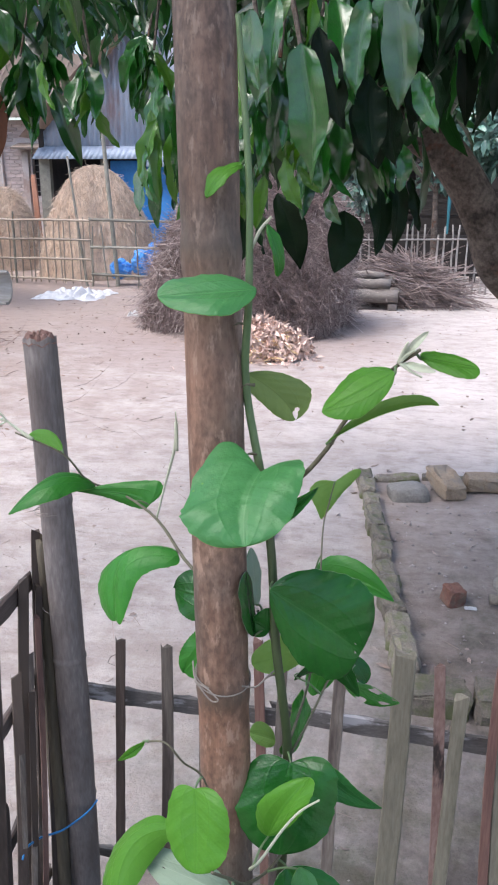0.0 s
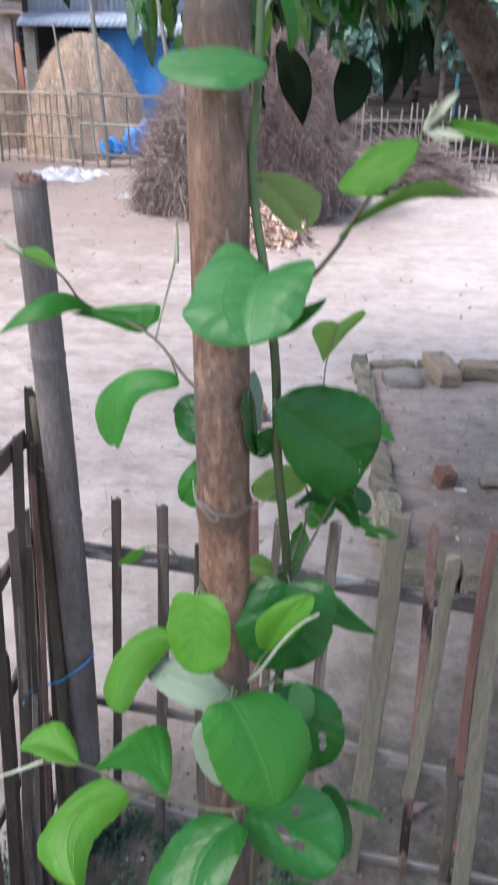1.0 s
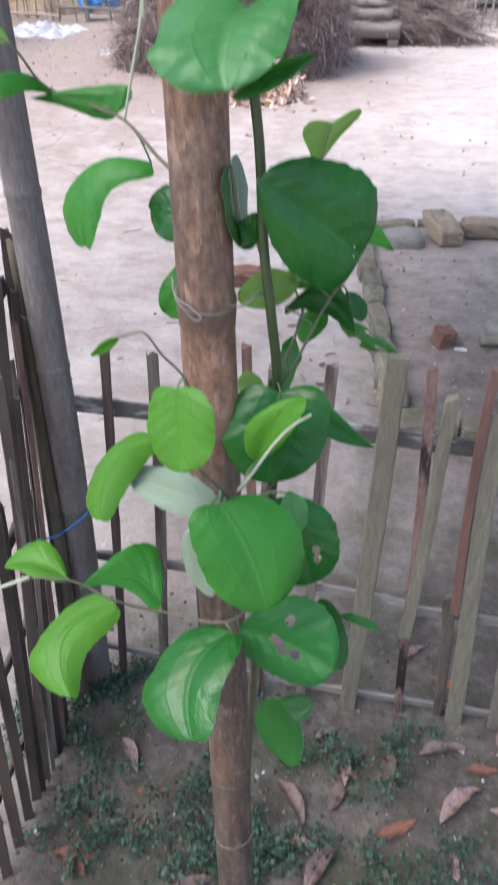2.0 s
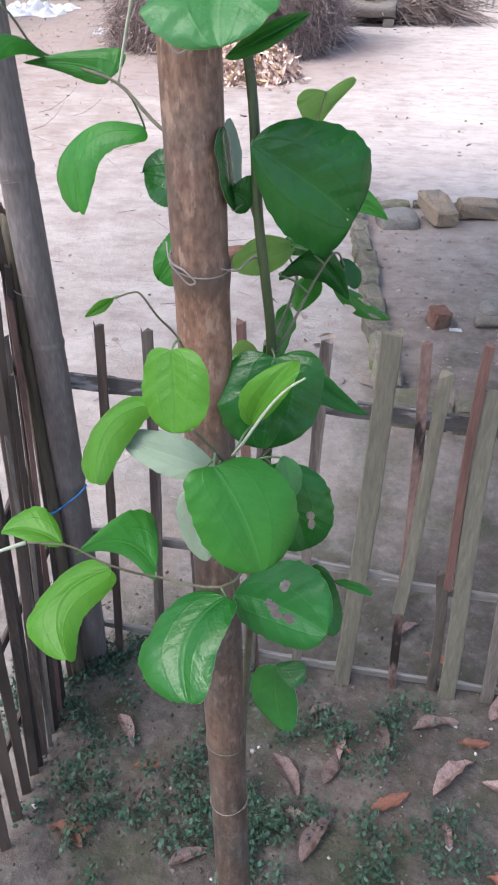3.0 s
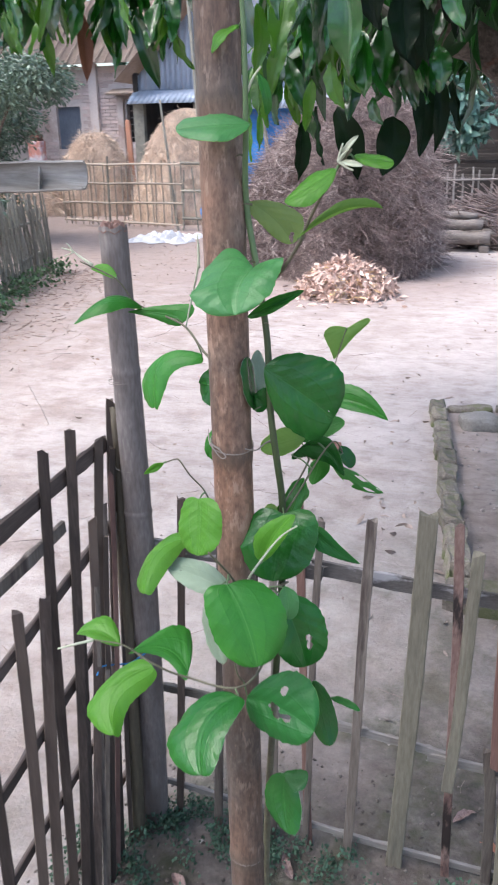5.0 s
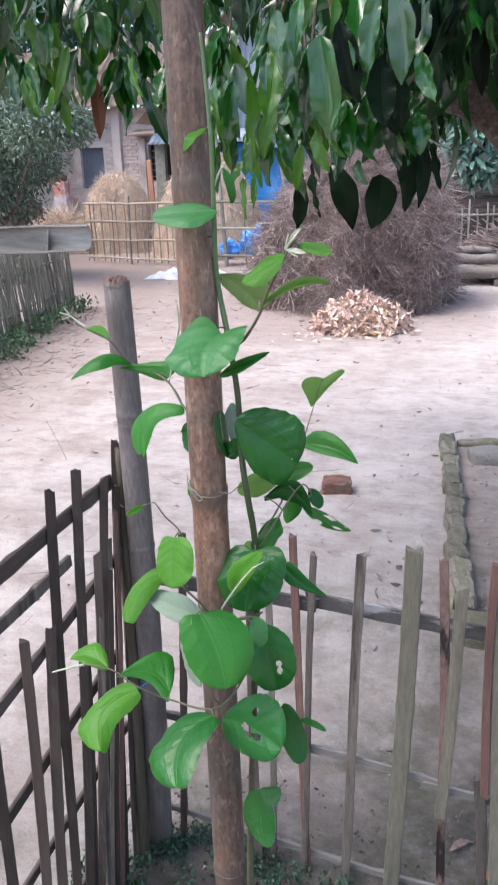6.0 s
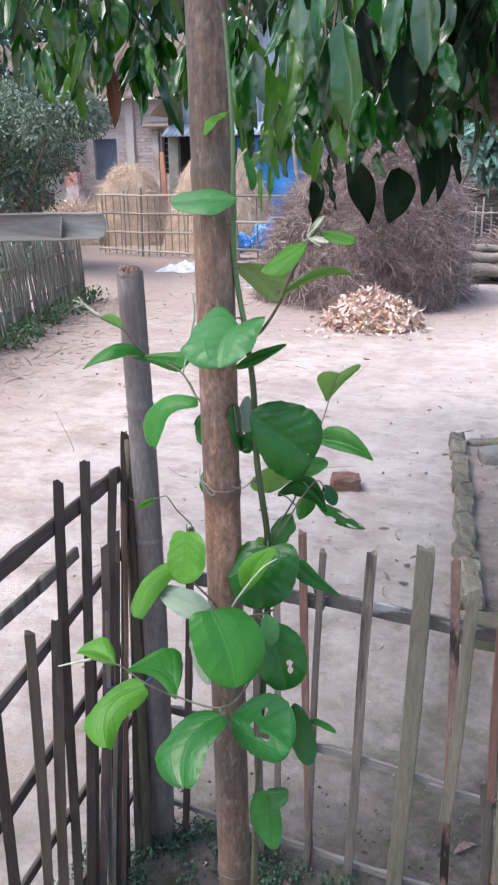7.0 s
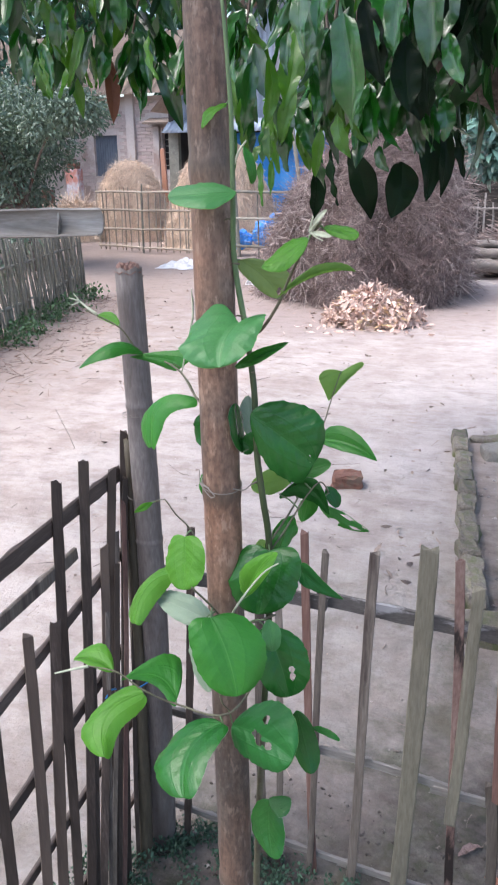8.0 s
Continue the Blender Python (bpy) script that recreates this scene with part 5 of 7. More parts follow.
twig([(-0.068, 0.932, 1.206), (-0.060, 0.93, 1.235), (-0.050, 0.925, 1.268), (-0.047, 0.92, 1.29)], 0.0011, 0.0017, M_SHOOT, "shoot", "pale downy young shoot")
twig([(-0.047, 0.92, 1.268), (-0.046, 0.918, 1.282), (-0.046, 0.915, 1.30)], 0.0018, 0.0006, M_SHOOT, "shoot")
twig([(0.045, 0.889, 1.04), (0.056, 0.96, 1.062), (0.055, 1.05, 1.092), (0.051, 1.132, 1.119), (0.055, 1.146, 1.140), (0.059, 1.158, 1.158)], 0.0016, 0.0007)
twig([(0.046, 0.889, 1.03), (0.058, 0.905, 1.05), (0.074, 0.93, 1.08), (0.086, 0.945, 1.092), (0.094, 0.96, 1.07)], 0.0016, 0.0008)
twig([(0.045, 0.889, 0.90), (0.032, 0.795, 0.889), (-0.028, 0.793, 0.887), (-0.059, 0.781, 0.906), (-0.087, 0.778, 0.924), (-0.115, 0.771, 0.930)], 0.0018, 0.0009)
twig([(0.028, 0.80, 0.888), (0.026, 0.785, 0.91), (0.024, 0.78, 0.945), (0.022, 0.79, 0.97)], 0.0012, 0.001)
twig([(0.016, 0.775, 1.06), (0.003, 0.782, 1.095), (-0.006, 0.766, 1.120), (-0.013, 0.762, 1.134), (-0.020, 0.768, 1.132), (-0.030, 0.774, 1.126)], 0.0010, 0.0007)
twig([(0.050, 0.892, 0.95), (0.040, 0.84, 0.97), (0.028, 0.80, 0.995), (0.022, 0.77, 1.03), (0.016, 0.745, 1.06)], 0.0018, 0.0012)
twig([(0.028, 0.815, 0.992), (0.036, 0.808, 1.008), (0.050, 0.815, 1.030), (0.062, 0.819, 1.045), (0.075, 0.821, 1.055)], 0.0017, 0.0009, M_SHOOT, "shoot", "pale downy young shoot")
twig([(0.033, 0.884, 1.137), (0.027, 0.888, 1.150), (0.020, 0.888, 1.158)], 0.0026, 0.0016)
twig([(-0.117, 0.773, 0.928), (-0.130, 0.763, 0.928), (-0.146, 0.755, 0.925)], 0.0022, 0.0010, M_SHOOT, "shoot")
twig([(-0.170, 0.938, 1.264), (-0.186, 0.942, 1.272), (-0.197, 0.944, 1.279)], 0.0022, 0.0008, M_SHOOT, "shoot")
for dx, dz, r in ((0.012, -0.006, 0.0014), (0.004, 0.012, 0.0016), (0.008, 0.008, 0.0018)):
    twig([(0.108, 0.793, 1.368), (0.108 + dx * 0.5, 0.790, 1.368 + dz * 0.6), (0.108 + dx, 0.787, 1.368 + dz)], r, 0.0007, M_SHOOT, "bud", "pale downy leaf bud")
for tip, seed in (((0.121, 0.788, 1.385), 91), ((0.126, 0.785, 1.366), 92)):
    blade((0.109, 0.793, 1.368), tip, 0.0038, (0, -1, 0.3), (M_SHOOT,), droop=0.05, fold=0.5, wave=0.1, seed=seed, label="pale downy folded young leaf", nu=16, nv=6, thick=0.0012, heart=0.2)
for k, (dx, dz) in enumerate(((-0.012, 0.004), (-0.010, -0.004), (-0.006, 0.009))):
    twig([(-0.193, 0.943, 1.276), (-0.193 + dx * 0.5, 0.942, 1.276 + dz * 0.6), (-0.193 + dx, 0.941, 1.276 + dz)], 0.0011, 0.0009, M_SHOOT, "bud", "pale downy leaf bud")
twig([(0.015, 0.878, 1.418), (0.021, 0.876, 1.430), (0.028, 0.875, 1.438)], 0.0016, 0.0011, M_SHOOT, "shoot")

# leaves from the top of the stem downwards
blade((0.008, 0.878, 1.468), (-0.012, 0.868, 1.450), 0.015, (-0.3, -0.6, 0.75), YOUNG, 0.3, seed=1)
blade((0.026, 0.876, 1.432), (0.034, 0.878, 1.402), 0.009, (0.6, -0.6, 0.4), GREEN, 0.25, seed=3)
leaf((0.020, 0.868, 1.395), (-0.038, 0.850, 1.391), (0.001, 0.840, 1.383), (-0.017, 0.867, 1.404), SHEEN, seed=5, uw=0.5, pt=1.8, pb=1.7)
leaf((0.006, 0.917, 1.330), (0.039, 0.943, 1.290), (0.017, 0.918, 1.308), (0.046, 0.939, 1.319), DULL, seed=72, uw=0.45, label="olive underside of a hanging leaf", holes=((0.80, 0.25, 0.05), (0.9, 0.1, 0.08)))
leaf((0.106, 0.795, 1.362), (0.069, 0.790, 1.340), (0.091, 0.789, 1.340), (0.084, 0.811, 1.358), YOUNG, seed=7, uw=0.45, pt=1.5, pb=1.9)
leaf((0.069, 0.834, 1.308), (0.135, 0.848, 1.331), (0.104, 0.834, 1.338), (0.100, 0.828, 1.329), THIN, seed=8, uw=0.4, pt=1.3, pb=1.6)
leaf((0.119, 0.795, 1.371), (0.148, 0.788, 1.368), (0.132, 0.801, 1.373), (0.139, 0.782, 1.364), YOUNG, seed=9, uw=0.5, pt=1.8)
leaf((0.027, 0.851, 1.281), (0.025, 0.804, 1.250), (-0.017, 0.821, 1.268), (0.055, 0.829, 1.281), SHEEN, seed=10, uw=0.42, pt=2.4, pb=2.6, heart=(1.0, 0.26), wave=0.05, quilt=2.2, label="broad drooping leaf folded over the pole")
leaf((0.017, 0.868, 1.235), (0.061, 0.900, 1.254), (0.041, 0.859, 1.241), (0.042, 0.867, 1.254), GREEN, seed=11, uw=0.4, pt=1.4)
leaf((0.060, 1.164, 1.160), (0.048, 1.143, 1.124), (0.034, 1.140, 1.157), (0.086, 1.176, 1.166), THIN, seed=12, uw=0.20, pt=1.15, pb=2.4, heart=0.25)
leaf((0.046, 1.100, 1.084), (0.126, 1.073, 1.074), (0.081, 1.095, 1.108), (0.085, 1.073, 1.082), GREEN, seed=13, uw=0.4, pt=1.35)
leaf((-0.157, 0.965, 1.247), (-0.193, 0.979, 1.253), (-0.174, 0.979, 1.259), (-0.176, 0.971, 1.249), YOUNG, seed=15, uw=0.4, pt=1.5)
leaf((-0.132, 0.970, 1.216), (-0.187, 0.920, 1.206), (-0.148, 0.927, 1.220), (-0.161, 0.958, 1.228), GREEN, seed=16, uw=0.5, pt=1.4, pb=1.6, droop=0.16)
leaf((-0.085, 0.968, 1.202), (-0.147, 0.965, 1.211), (-0.103, 0.969, 1.199), (-0.080, 0.977, 1.220), GREEN, seed=17, uw=0.3, pt=1.25, pb=2.0, heart=0.05)
leaf((-0.052, 0.931, 1.179), (-0.097, 0.908, 1.126), (-0.082, 0.912, 1.157), (-0.116, 0.933, 1.155), GREEN, seed=18, mid=(-0.096, 0.926, 1.171), uw=0.55, pt=2.0, pb=2.5, heart=(0.0, 0.3))
blade((-0.012, 0.912, 1.150), (-0.054, 0.925, 1.150), 0.036, (-0.1, -0.85, 0.4), DARK, 0.05, seed=19)
leaf((0.020, 0.878, 1.143), (0.013, 0.879, 1.194), (0.013, 0.861, 1.175), (0.017, 0.893, 1.167), DARK, seed=20, uw=0.5)
leaf((0.015, 0.921, 1.144), (0.008, 0.932, 1.187), (0.009, 0.907, 1.171), (0.015, 0.941, 1.162), FELT, seed=21, uw=0.5)
leaf((0.029, 0.884, 1.143), (0.016, 0.881, 1.153), (0.019, 0.881, 1.141), (0.031, 0.882, 1.164), DARK, seed=22, uw=0.5)
leaf((0.032, 0.868, 1.187), (0.097, 0.868, 1.144), (0.059, 0.858, 1.132), (0.090, 0.876, 1.197), DARK, seed=23, uw=0.5, pt=2.3, pb=1.55, heart=(0.0, 0.15), droop=0.05, label="large glossy dark green leaf", holes=((0.93, -0.1, 0.012), (0.88, 0.1, 0.010)))
blade((-0.012, 0.945, 1.10), (-0.050, 0.935, 1.064), 0.034, CAM, GREEN, 0.05, seed=24)
blade((0.052, 0.95, 1.092), (0.008, 0.937, 1.080), 0.026, (0.0, -0.7, 0.6), (M_BACKLIT,), 0.1, seed=25, single=True)
blade((0.046, 0.95, 1.09), (0.092, 0.965, 1.108), 0.022, (0.0, -0.7, 0.6), GREEN, 0.1, seed=26)
leaf((0.046, 0.923, 1.080), (0.098, 0.938, 1.058), (0.063, 0.943, 1.071), (0.076, 0.939, 1.098), DARK, seed=27, mid=(0.069, 0.942, 1.087), uw=0.45, pt=1.5, wave=0.07)
leaf((0.065, 0.976, 1.059), (0.057, 0.978, 1.025), (0.049, 0.987, 1.038), (0.075, 0.977, 1.045), GREEN, seed=28, uw=0.45, pt=1.5)
leaf((0.085, 0.944, 1.066), (0.134, 0.989, 1.019), (0.105, 0.962, 1.034), (0.111, 0.973, 1.044), GREEN, seed=29, uw=0.4, pt=1.3, wave=0.08, holes=((0.45, 0.6, 0.12), (0.68, -0.6, 0.11), (0.3, -0.8, 0.09), (0.85, 0.6, 0.08)), label="ragged half-eaten leaf")
blade((0.09, 0.96, 1.08), (0.104, 0.955, 1.06), 0.014, (0.4, -0.7, 0.3), DARK, 0.1, seed=30)
leaf((0.045, 0.914, 1.013), (0.048, 0.972, 1.035), (0.044, 0.898, 1.045), (0.056, 0.950, 1.016), GREEN, seed=31, uw=0.45, pt=1.5, wave=0.07)
leaf((0.027, 0.957, 0.990), (0.002, 0.968, 0.986), (0.016, 0.955, 0.983), (0.014, 0.963, 1.003), OLIVE, seed=32, uw=0.5)
leaf((-0.033, 0.775, 1.124), (-0.047, 0.764, 1.117), (-0.037, 0.768, 1.119), (-0.039, 0.766, 1.126), YOUNG, seed=33, uw=0.5, pt=1.4, pb=1.4)
leaf((-0.001, 0.773, 1.095), (0.005, 0.748, 1.054), (-0.018, 0.765, 1.072), (0.024, 0.757, 1.079), YOUNG, seed=34, uw=0.5, pt=2.2, pb=2.3, heart=0.14, quilt=1.8, label="bright young leaf with three clear veins")
leaf((-0.024, 0.788, 1.045), (-0.054, 0.764, 0.997), (-0.039, 0.780, 1.015), (-0.070, 0.793, 1.009), YOUNG, seed=35, mid=(-0.052, 0.784, 1.023), uw=0.55, pt=2.0, pb=2.6, heart=(0.1, 0.4))
leaf((0.023, 0.782, 1.001), (-0.042, 0.792, 1.013), (-0.006, 0.773, 1.001), (-0.005, 0.791, 1.022), FELT, seed=36, uw=0.5, pt=2.2, pb=1.7, label="whitish felted underside of a leaf", holes=((0.80, -0.05, 0.013),))
leaf((0.038, 0.834, 1.005), (0.066, 0.839, 1.057), (0.031, 0.836, 1.033), (0.064, 0.822, 1.043), YOUNG, seed=37, uw=0.5, pt=1.8, pb=1.8)
leaf((0.049, 0.874, 1.038), (0.045, 0.845, 0.978), (0.010, 0.860, 1.011), (0.086, 0.859, 1.018), DARK, seed=38, uw=0.5, pt=2.3, pb=2.2, heart=0.25)
leaf((0.073, 0.907, 1.005), (0.122, 0.914, 0.970), (0.080, 0.896, 0.990), (0.088, 0.900, 1.011), MIDDLED, seed=39, uw=0.28, pt=1.15, pb=2.2, wave=0.07, droop=0.05)
leaf((0.024, 0.769, 1.016), (0.058, 0.744, 0.953), (0.015, 0.743, 0.989), (0.074, 0.776, 0.994), GREEN, seed=40, uw=0.45, pt=2.2, pb=2.4, heart=0.1, droop=0.04, label="large round leaf facing the open side")
leaf((0.010, 0.764, 1.001), (0.013, 0.785, 0.917), (-0.009, 0.790, 0.945), (0.021, 0.768, 0.968), FELT, seed=41, uw=0.5)
leaf((0.051, 0.853, 0.958), (0.082, 0.838, 0.889), (0.049, 0.828, 0.923), (0.099, 0.852, 0.934), DARK, seed=42, uw=0.5, pt=2.2, pb=2.2, label="dark green leaf with a hole eaten in it", holes=((0.62, 0.36, 0.05), (0.72, 0.30, 0.045)))
blade((0.062, 0.83, 0.982), (0.070, 0.818, 0.955), 0.018, (0.3, -0.8, 0.5), PALER, 0.1, seed=43)
leaf((0.027, 0.784, 0.883), (0.011, 0.717, 0.844), (-0.032, 0.754, 0.854), (0.028, 0.743, 0.874), DARK, seed=44, mid=(0.003, 0.753, 0.867), uw=0.5, pt=2.3, pb=2.3, heart=(0.3, 0.0))
leaf((0.030, 0.804, 0.866), (0.104, 0.774, 0.867), (0.059, 0.780, 0.845), (0.080, 0.806, 0.905), MIDDLED, seed=45, uw=0.5, pt=2.2, pb=1.8, label="dark green leaf with several holes eaten in it", holes=((0.36, -0.02, 0.05), (0.42, -0.10, 0.055), (0.46, 0.50, 0.058), (0.49, -0.22, 0.05), (0.62, -0.15, 0.06), (0.55, -0.20, 0.035)))
leaf((0.090, 0.840, 0.872), (0.111, 0.827, 0.805), (0.087, 0.836, 0.825), (0.113, 0.847, 0.830), DARK, seed=46, uw=0.45, pt=1.7)
blade((0.108, 0.845, 0.850), (0.138, 0.835, 0.850), 0.007, (0.2, -0.6, 0.75), DARK, 0.25, seed=47, wave=0.1)
leaf((0.062, 0.834, 0.749), (0.074, 0.805, 0.697), (0.039, 0.833, 0.716), (0.084, 0.816, 0.723), DARK, seed=48, uw=0.45, pt=1.9)
leaf((0.063, 0.826, 0.755), (0.089, 0.826, 0.763), (0.081, 0.812, 0.750), (0.074, 0.832, 0.760), DARK, seed=49, uw=0.5)
leaf((-0.094, 0.783, 0.920), (-0.143, 0.787, 0.921), (-0.116, 0.777, 0.926), (-0.118, 0.805, 0.935), YOUNG, seed=50, uw=0.4, pt=1.4)
leaf((-0.029, 0.797, 0.889), (-0.086, 0.784, 0.910), (-0.037, 0.792, 0.890), (-0.041, 0.834, 0.917), GREEN, seed=51, uw=0.22, pt=1.1, pb=2.0, heart=0.05)
leaf((-0.059, 0.780, 0.903), (-0.081, 0.731, 0.856), (-0.078, 0.759, 0.865), (-0.120, 0.760, 0.865), YOUNG, seed=52, mid=(-0.096, 0.764, 0.876), uw=0.52, pt=1.9, pb=2.6, heart=(0.0, 0.42))


# ---- yard: heaps, wood pile, sheets ----
def dome(cx, cy, rx, ry, h, n, seed, power=0.75, skew=0.0):
    """Random points on a rounded heap, with outward normals."""
    r = np.random.RandomState(seed)
    a, t = r.uniform(0, 2 * np.pi, n), r.uniform(0, 1, n) ** 0.8
    rad = (1 - t ** 1.6) ** power * (1 + 0.06 * np.sin(3 * a + seed) + 0.04 * np.sin(7 * a))
    p = np.c_[cx + rx * rad * np.cos(a) + skew * t, cy + ry * rad * np.sin(a), h * t]
    nrm = np.c_[np.cos(a) * (1 - 0.7 * t), np.sin(a) * (1 - 0.7 * t), 0.25 + t]
    return p, nrm / np.linalg.norm(nrm, axis=1)[:, None], r


def core(cx, cy, rx, ry, h, seed, power=0.75, bump=0.06, skew=0.0, fill=0.97):
    bm = bmesh.new()
    rings = []
    for i in range(17):
        t = i / 16
        ring = []
        for j in range(40):
            a = 2 * math.pi * j / 40
            rad = (1 - t ** 1.6) ** power * (1 + 0.06 * math.sin(3 * a + seed) + 0.04 * math.sin(7 * a))
            k = 1 + bump * noise.noise(V((math.cos(a) * 3, math.sin(a) * 3, t * 4 + seed)))
            ring.append(bm.verts.new((cx + rx * rad * math.cos(a) * k * fill + skew * t, cy + ry * rad * math.sin(a) * k * fill, h * t * (fill + 0.01) - 0.03)))
        rings.append(ring)
    for r, s in zip(rings, rings[1:]):
        for j in range(40):
            bm.faces.new((r[j], r[(j + 1) % 40], s[(j + 1) % 40], s[j]))
    return bm


def heap(name, c, rx, ry, h, n, mat, label, category, seed, length, width, down, power=0.75, curl=0.3, tufts=0, skew=0.0):
    e = empty(name, (*c, 0), label, category)
    part("core", core(*c, rx, ry, h, seed, power, 0.06, skew, 0.90 if tufts else 0.97), mat, e, smooth=True)
    p, nrm, r = dome(*c, rx, ry, h, n, seed, power, skew)
    d = np.array([0, 0, -1.0]) * down + nrm * r.uniform(0.05, 0.5, (n, 1)) + r.normal(size=(n, 3)) * (1.0 if tufts else 0.55)
    if tufts:
        pick = r.randint(0, n, tufts)
        near = np.concatenate([((p[i:i + 2000, None] - p[pick][None]) ** 2).sum(2).argmin(1) for i in range(0, n, 2000)])
        d += (r.normal(size=(tufts, 3)) * 0.45)[near]
        p = p + nrm * (r.uniform(-0.07, 0.05, tufts)[near] + r.uniform(-0.03, 0.02, n))[:, None]
        d -= nrm * np.clip((d * nrm).sum(1) - 0.12, 0, None)[:, None] * 0.85
    tagged(strand_cloud("straw", p, d, r.uniform(*length, n), width, mat, e, seed, (*c, 0), curl), kind="stuff")
    return e


brush = heap("brush_heap", (-1.43, 9.15), 1.13, 1.1, 1.76, 70000, M_HAY, "big heap of grey-brown dried stalks in the yard", "hay heap", 5, (0.06, 0.24), 0.0040, 0.9, 0.42, 0.9, 500, 0.30)
p_, n_, r_ = dome(-1.43, 9.15, 1.15, 1.12, 1.78, 3600, 15, 0.42, 0.30)
d_ = r_.normal(size=(3600, 3)) + np.array([0, 0, -0.7])
d_ -= n_ * np.clip((d_ * n_).sum(1) - 0.25, 0, None)[:, None]
tagged(strand_cloud("pale_stalk", p_, d_, r_.uniform(0.08, 0.26, 3600), 0.0050, M_STALK, brush, 16, (-1.43, 9.15, 0), 0.8), kind="stuff")
heap("straw_stack", (-4.88, 13.9), 0.98, 0.95, 1.86, 18000, M_STRAW, "rounded golden rice straw stack behind the fence", "straw stack", 8, (0.05, 0.2), 0.006, 1.6, 0.5, 0.2)
heap("straw_stack", (-7.15, 14.9), 0.74, 0.70, 1.50, 12000, M_STRAW, "smaller golden straw stack near the house", "straw stack", 9, (0.05, 0.2), 0.006, 1.0, 0.40, 0.25)
heap("straw_stack", (-8.3, 14.6), 0.8, 0.7, 0.7, 3000, M_STRAW, "low spread of loose straw beside the stack", "straw stack", 10, (0.15, 0.4), 0.012, 0.5, 0.7, 0.3)

husk = empty("husk_pile", (-0.99, 7.55, 0), "low pile of dry tan husks before the heap", "husk pile")
part("core", core(-0.99, 7.55, 0.42, 0.40, 0.26, 2, 0.7), M_HUSK, husk, smooth=True)
p_, n_, r_ = dome(-0.99, 7.55, 0.45, 0.43, 0.30, 2800, 2, 0.7)
d_ = r_.normal(size=(2800, 3))
d_ -= n_ * ((d_ * n_).sum(1) - r_.uniform(-0.1, 0.45, 2800))[:, None]
tagged(leaf_cloud("husk", p_, d_, r_.uniform(0.2, 1, 2800) ** 2 * 0.11 + 0.03, r_.uniform(0.012, 0.052, 2800), M_HUSK, husk, 3, (-0.99, 7.55, 0)), kind="stuff")
p_, n_, _ = dome(-0.99, 7.55, 0.46, 0.44, 0.30, 600, 12, 0.7)
tagged(leaf_cloud("yellow_husk", p_, r_.normal(size=(600, 3)) * np.array([1, 1, 0.25]) + np.array([0, 0, -0.2]), r_.uniform(0.2, 1, 600) ** 2 * 0.1 + 0.02, r_.uniform(0.008, 0.04, 600), M_HUSKY, husk, 13, (-0.99, 7.55, 0)), kind="stuff")
p_ = np.array([(-0.99 + a * 0.30, 7.4 + b * 0.28, 0.01) for a, b in r_.normal(size=(160, 2))])
tagged(leaf_cloud("strewn_husk", p_, r_.normal(size=(160, 3)) * np.array([1, 1, 0.1]), r_.uniform(0.04, 0.1, 160), r_.uniform(0.015, 0.035, 160), M_HUSK, husk, 4, (-0.99, 7.55, 0)), kind="stuff")


def log(x0, x1, y, z, r, seed, tilt=0.0):
    e = empty("log", ((x0 + x1) / 2, y, z), "grey-barked log stacked on the wood pile", "log", "logs of the wood pile")
    bm = bmesh.new()
    n = 10
    pts = [(x0 + (x1 - x0) * i / n, y + 0.02 * math.sin(i + seed), z + tilt * (i / n - 0.5) + 0.01 * math.sin(2 * i + seed)) for i in range(n + 1)]
    tube(bm, pts, r * 1.05, r * 0.95, 16, 0.05, seed)
    part("bark", bm, M_LOG, e, smooth=True)
    bm = bmesh.new()
    bmesh.ops.create_circle(bm, cap_ends=True, segments=16, radius=r * 0.9, matrix=pose(x1 + 0.004, y + 0.02 * math.sin(n + seed), z + tilt / 2 + 0.01 * math.sin(2 * n + seed), 0, 90, 0))
    part("sawn_end", bm, M_LOGEND, e, "pale sawn end")


log(-0.95, 0.31, 10.62, 0.175, 0.083, 1)
log(-0.95, 0.20, 10.68, 0.325, 0.066, 2)
log(-0.95, 0.40, 10.88, 0.18, 0.085, 3)
log(-0.95, 0.12, 10.82, 0.435, 0.052, 4, -0.04)
log(-0.95, 0.26, 10.90, 0.36, 0.060, 6, -0.03)
bm = box_bm((0.3, 0.25, 0.092), 0.01, 0.004, 4)
moved(bm, pose(-0.55, 10.7, 0.046))
tagged(part("wood_block", bm, M_DARKWOOD), "dark timber block under the logs", "timber block")
bm = box_bm((0.12, 0.25, 0.092), 0.01, 0.004, 5)
moved(bm, pose(0.24, 10.68, 0.046))
tagged(part("wood_block", bm, M_LOG), "grey timber block under the log ends", "timber block")
brush = empty("brushwood_pile", (0.65, 11.2, 0), "tangled pile of dry sticks and branches", "brushwood")
r_ = np.random.RandomState(21)
p_, n_, _ = dome(0.50, 11.25, 0.72, 0.50, 0.50, 1500, 4, 0.8)
d_ = np.c_[r_.normal(0.9, 0.45, 1500), r_.normal(-0.15, 0.4, 1500), r_.normal(-0.32, 0.22, 1500)]
tagged(strand_cloud("brush", p_ - d_ * 0.35, d_, r_.uniform(0.2, 0.95, 1500), r_.uniform(0.004, 0.018, 1500), M_BRUSH, brush, 5, (0.65, 11.2, 0), 0.3), kind="stuff")
part("core", core(0.50, 11.35, 0.60, 0.42, 0.42, 4, 0.8), M_BRUSH, brush)


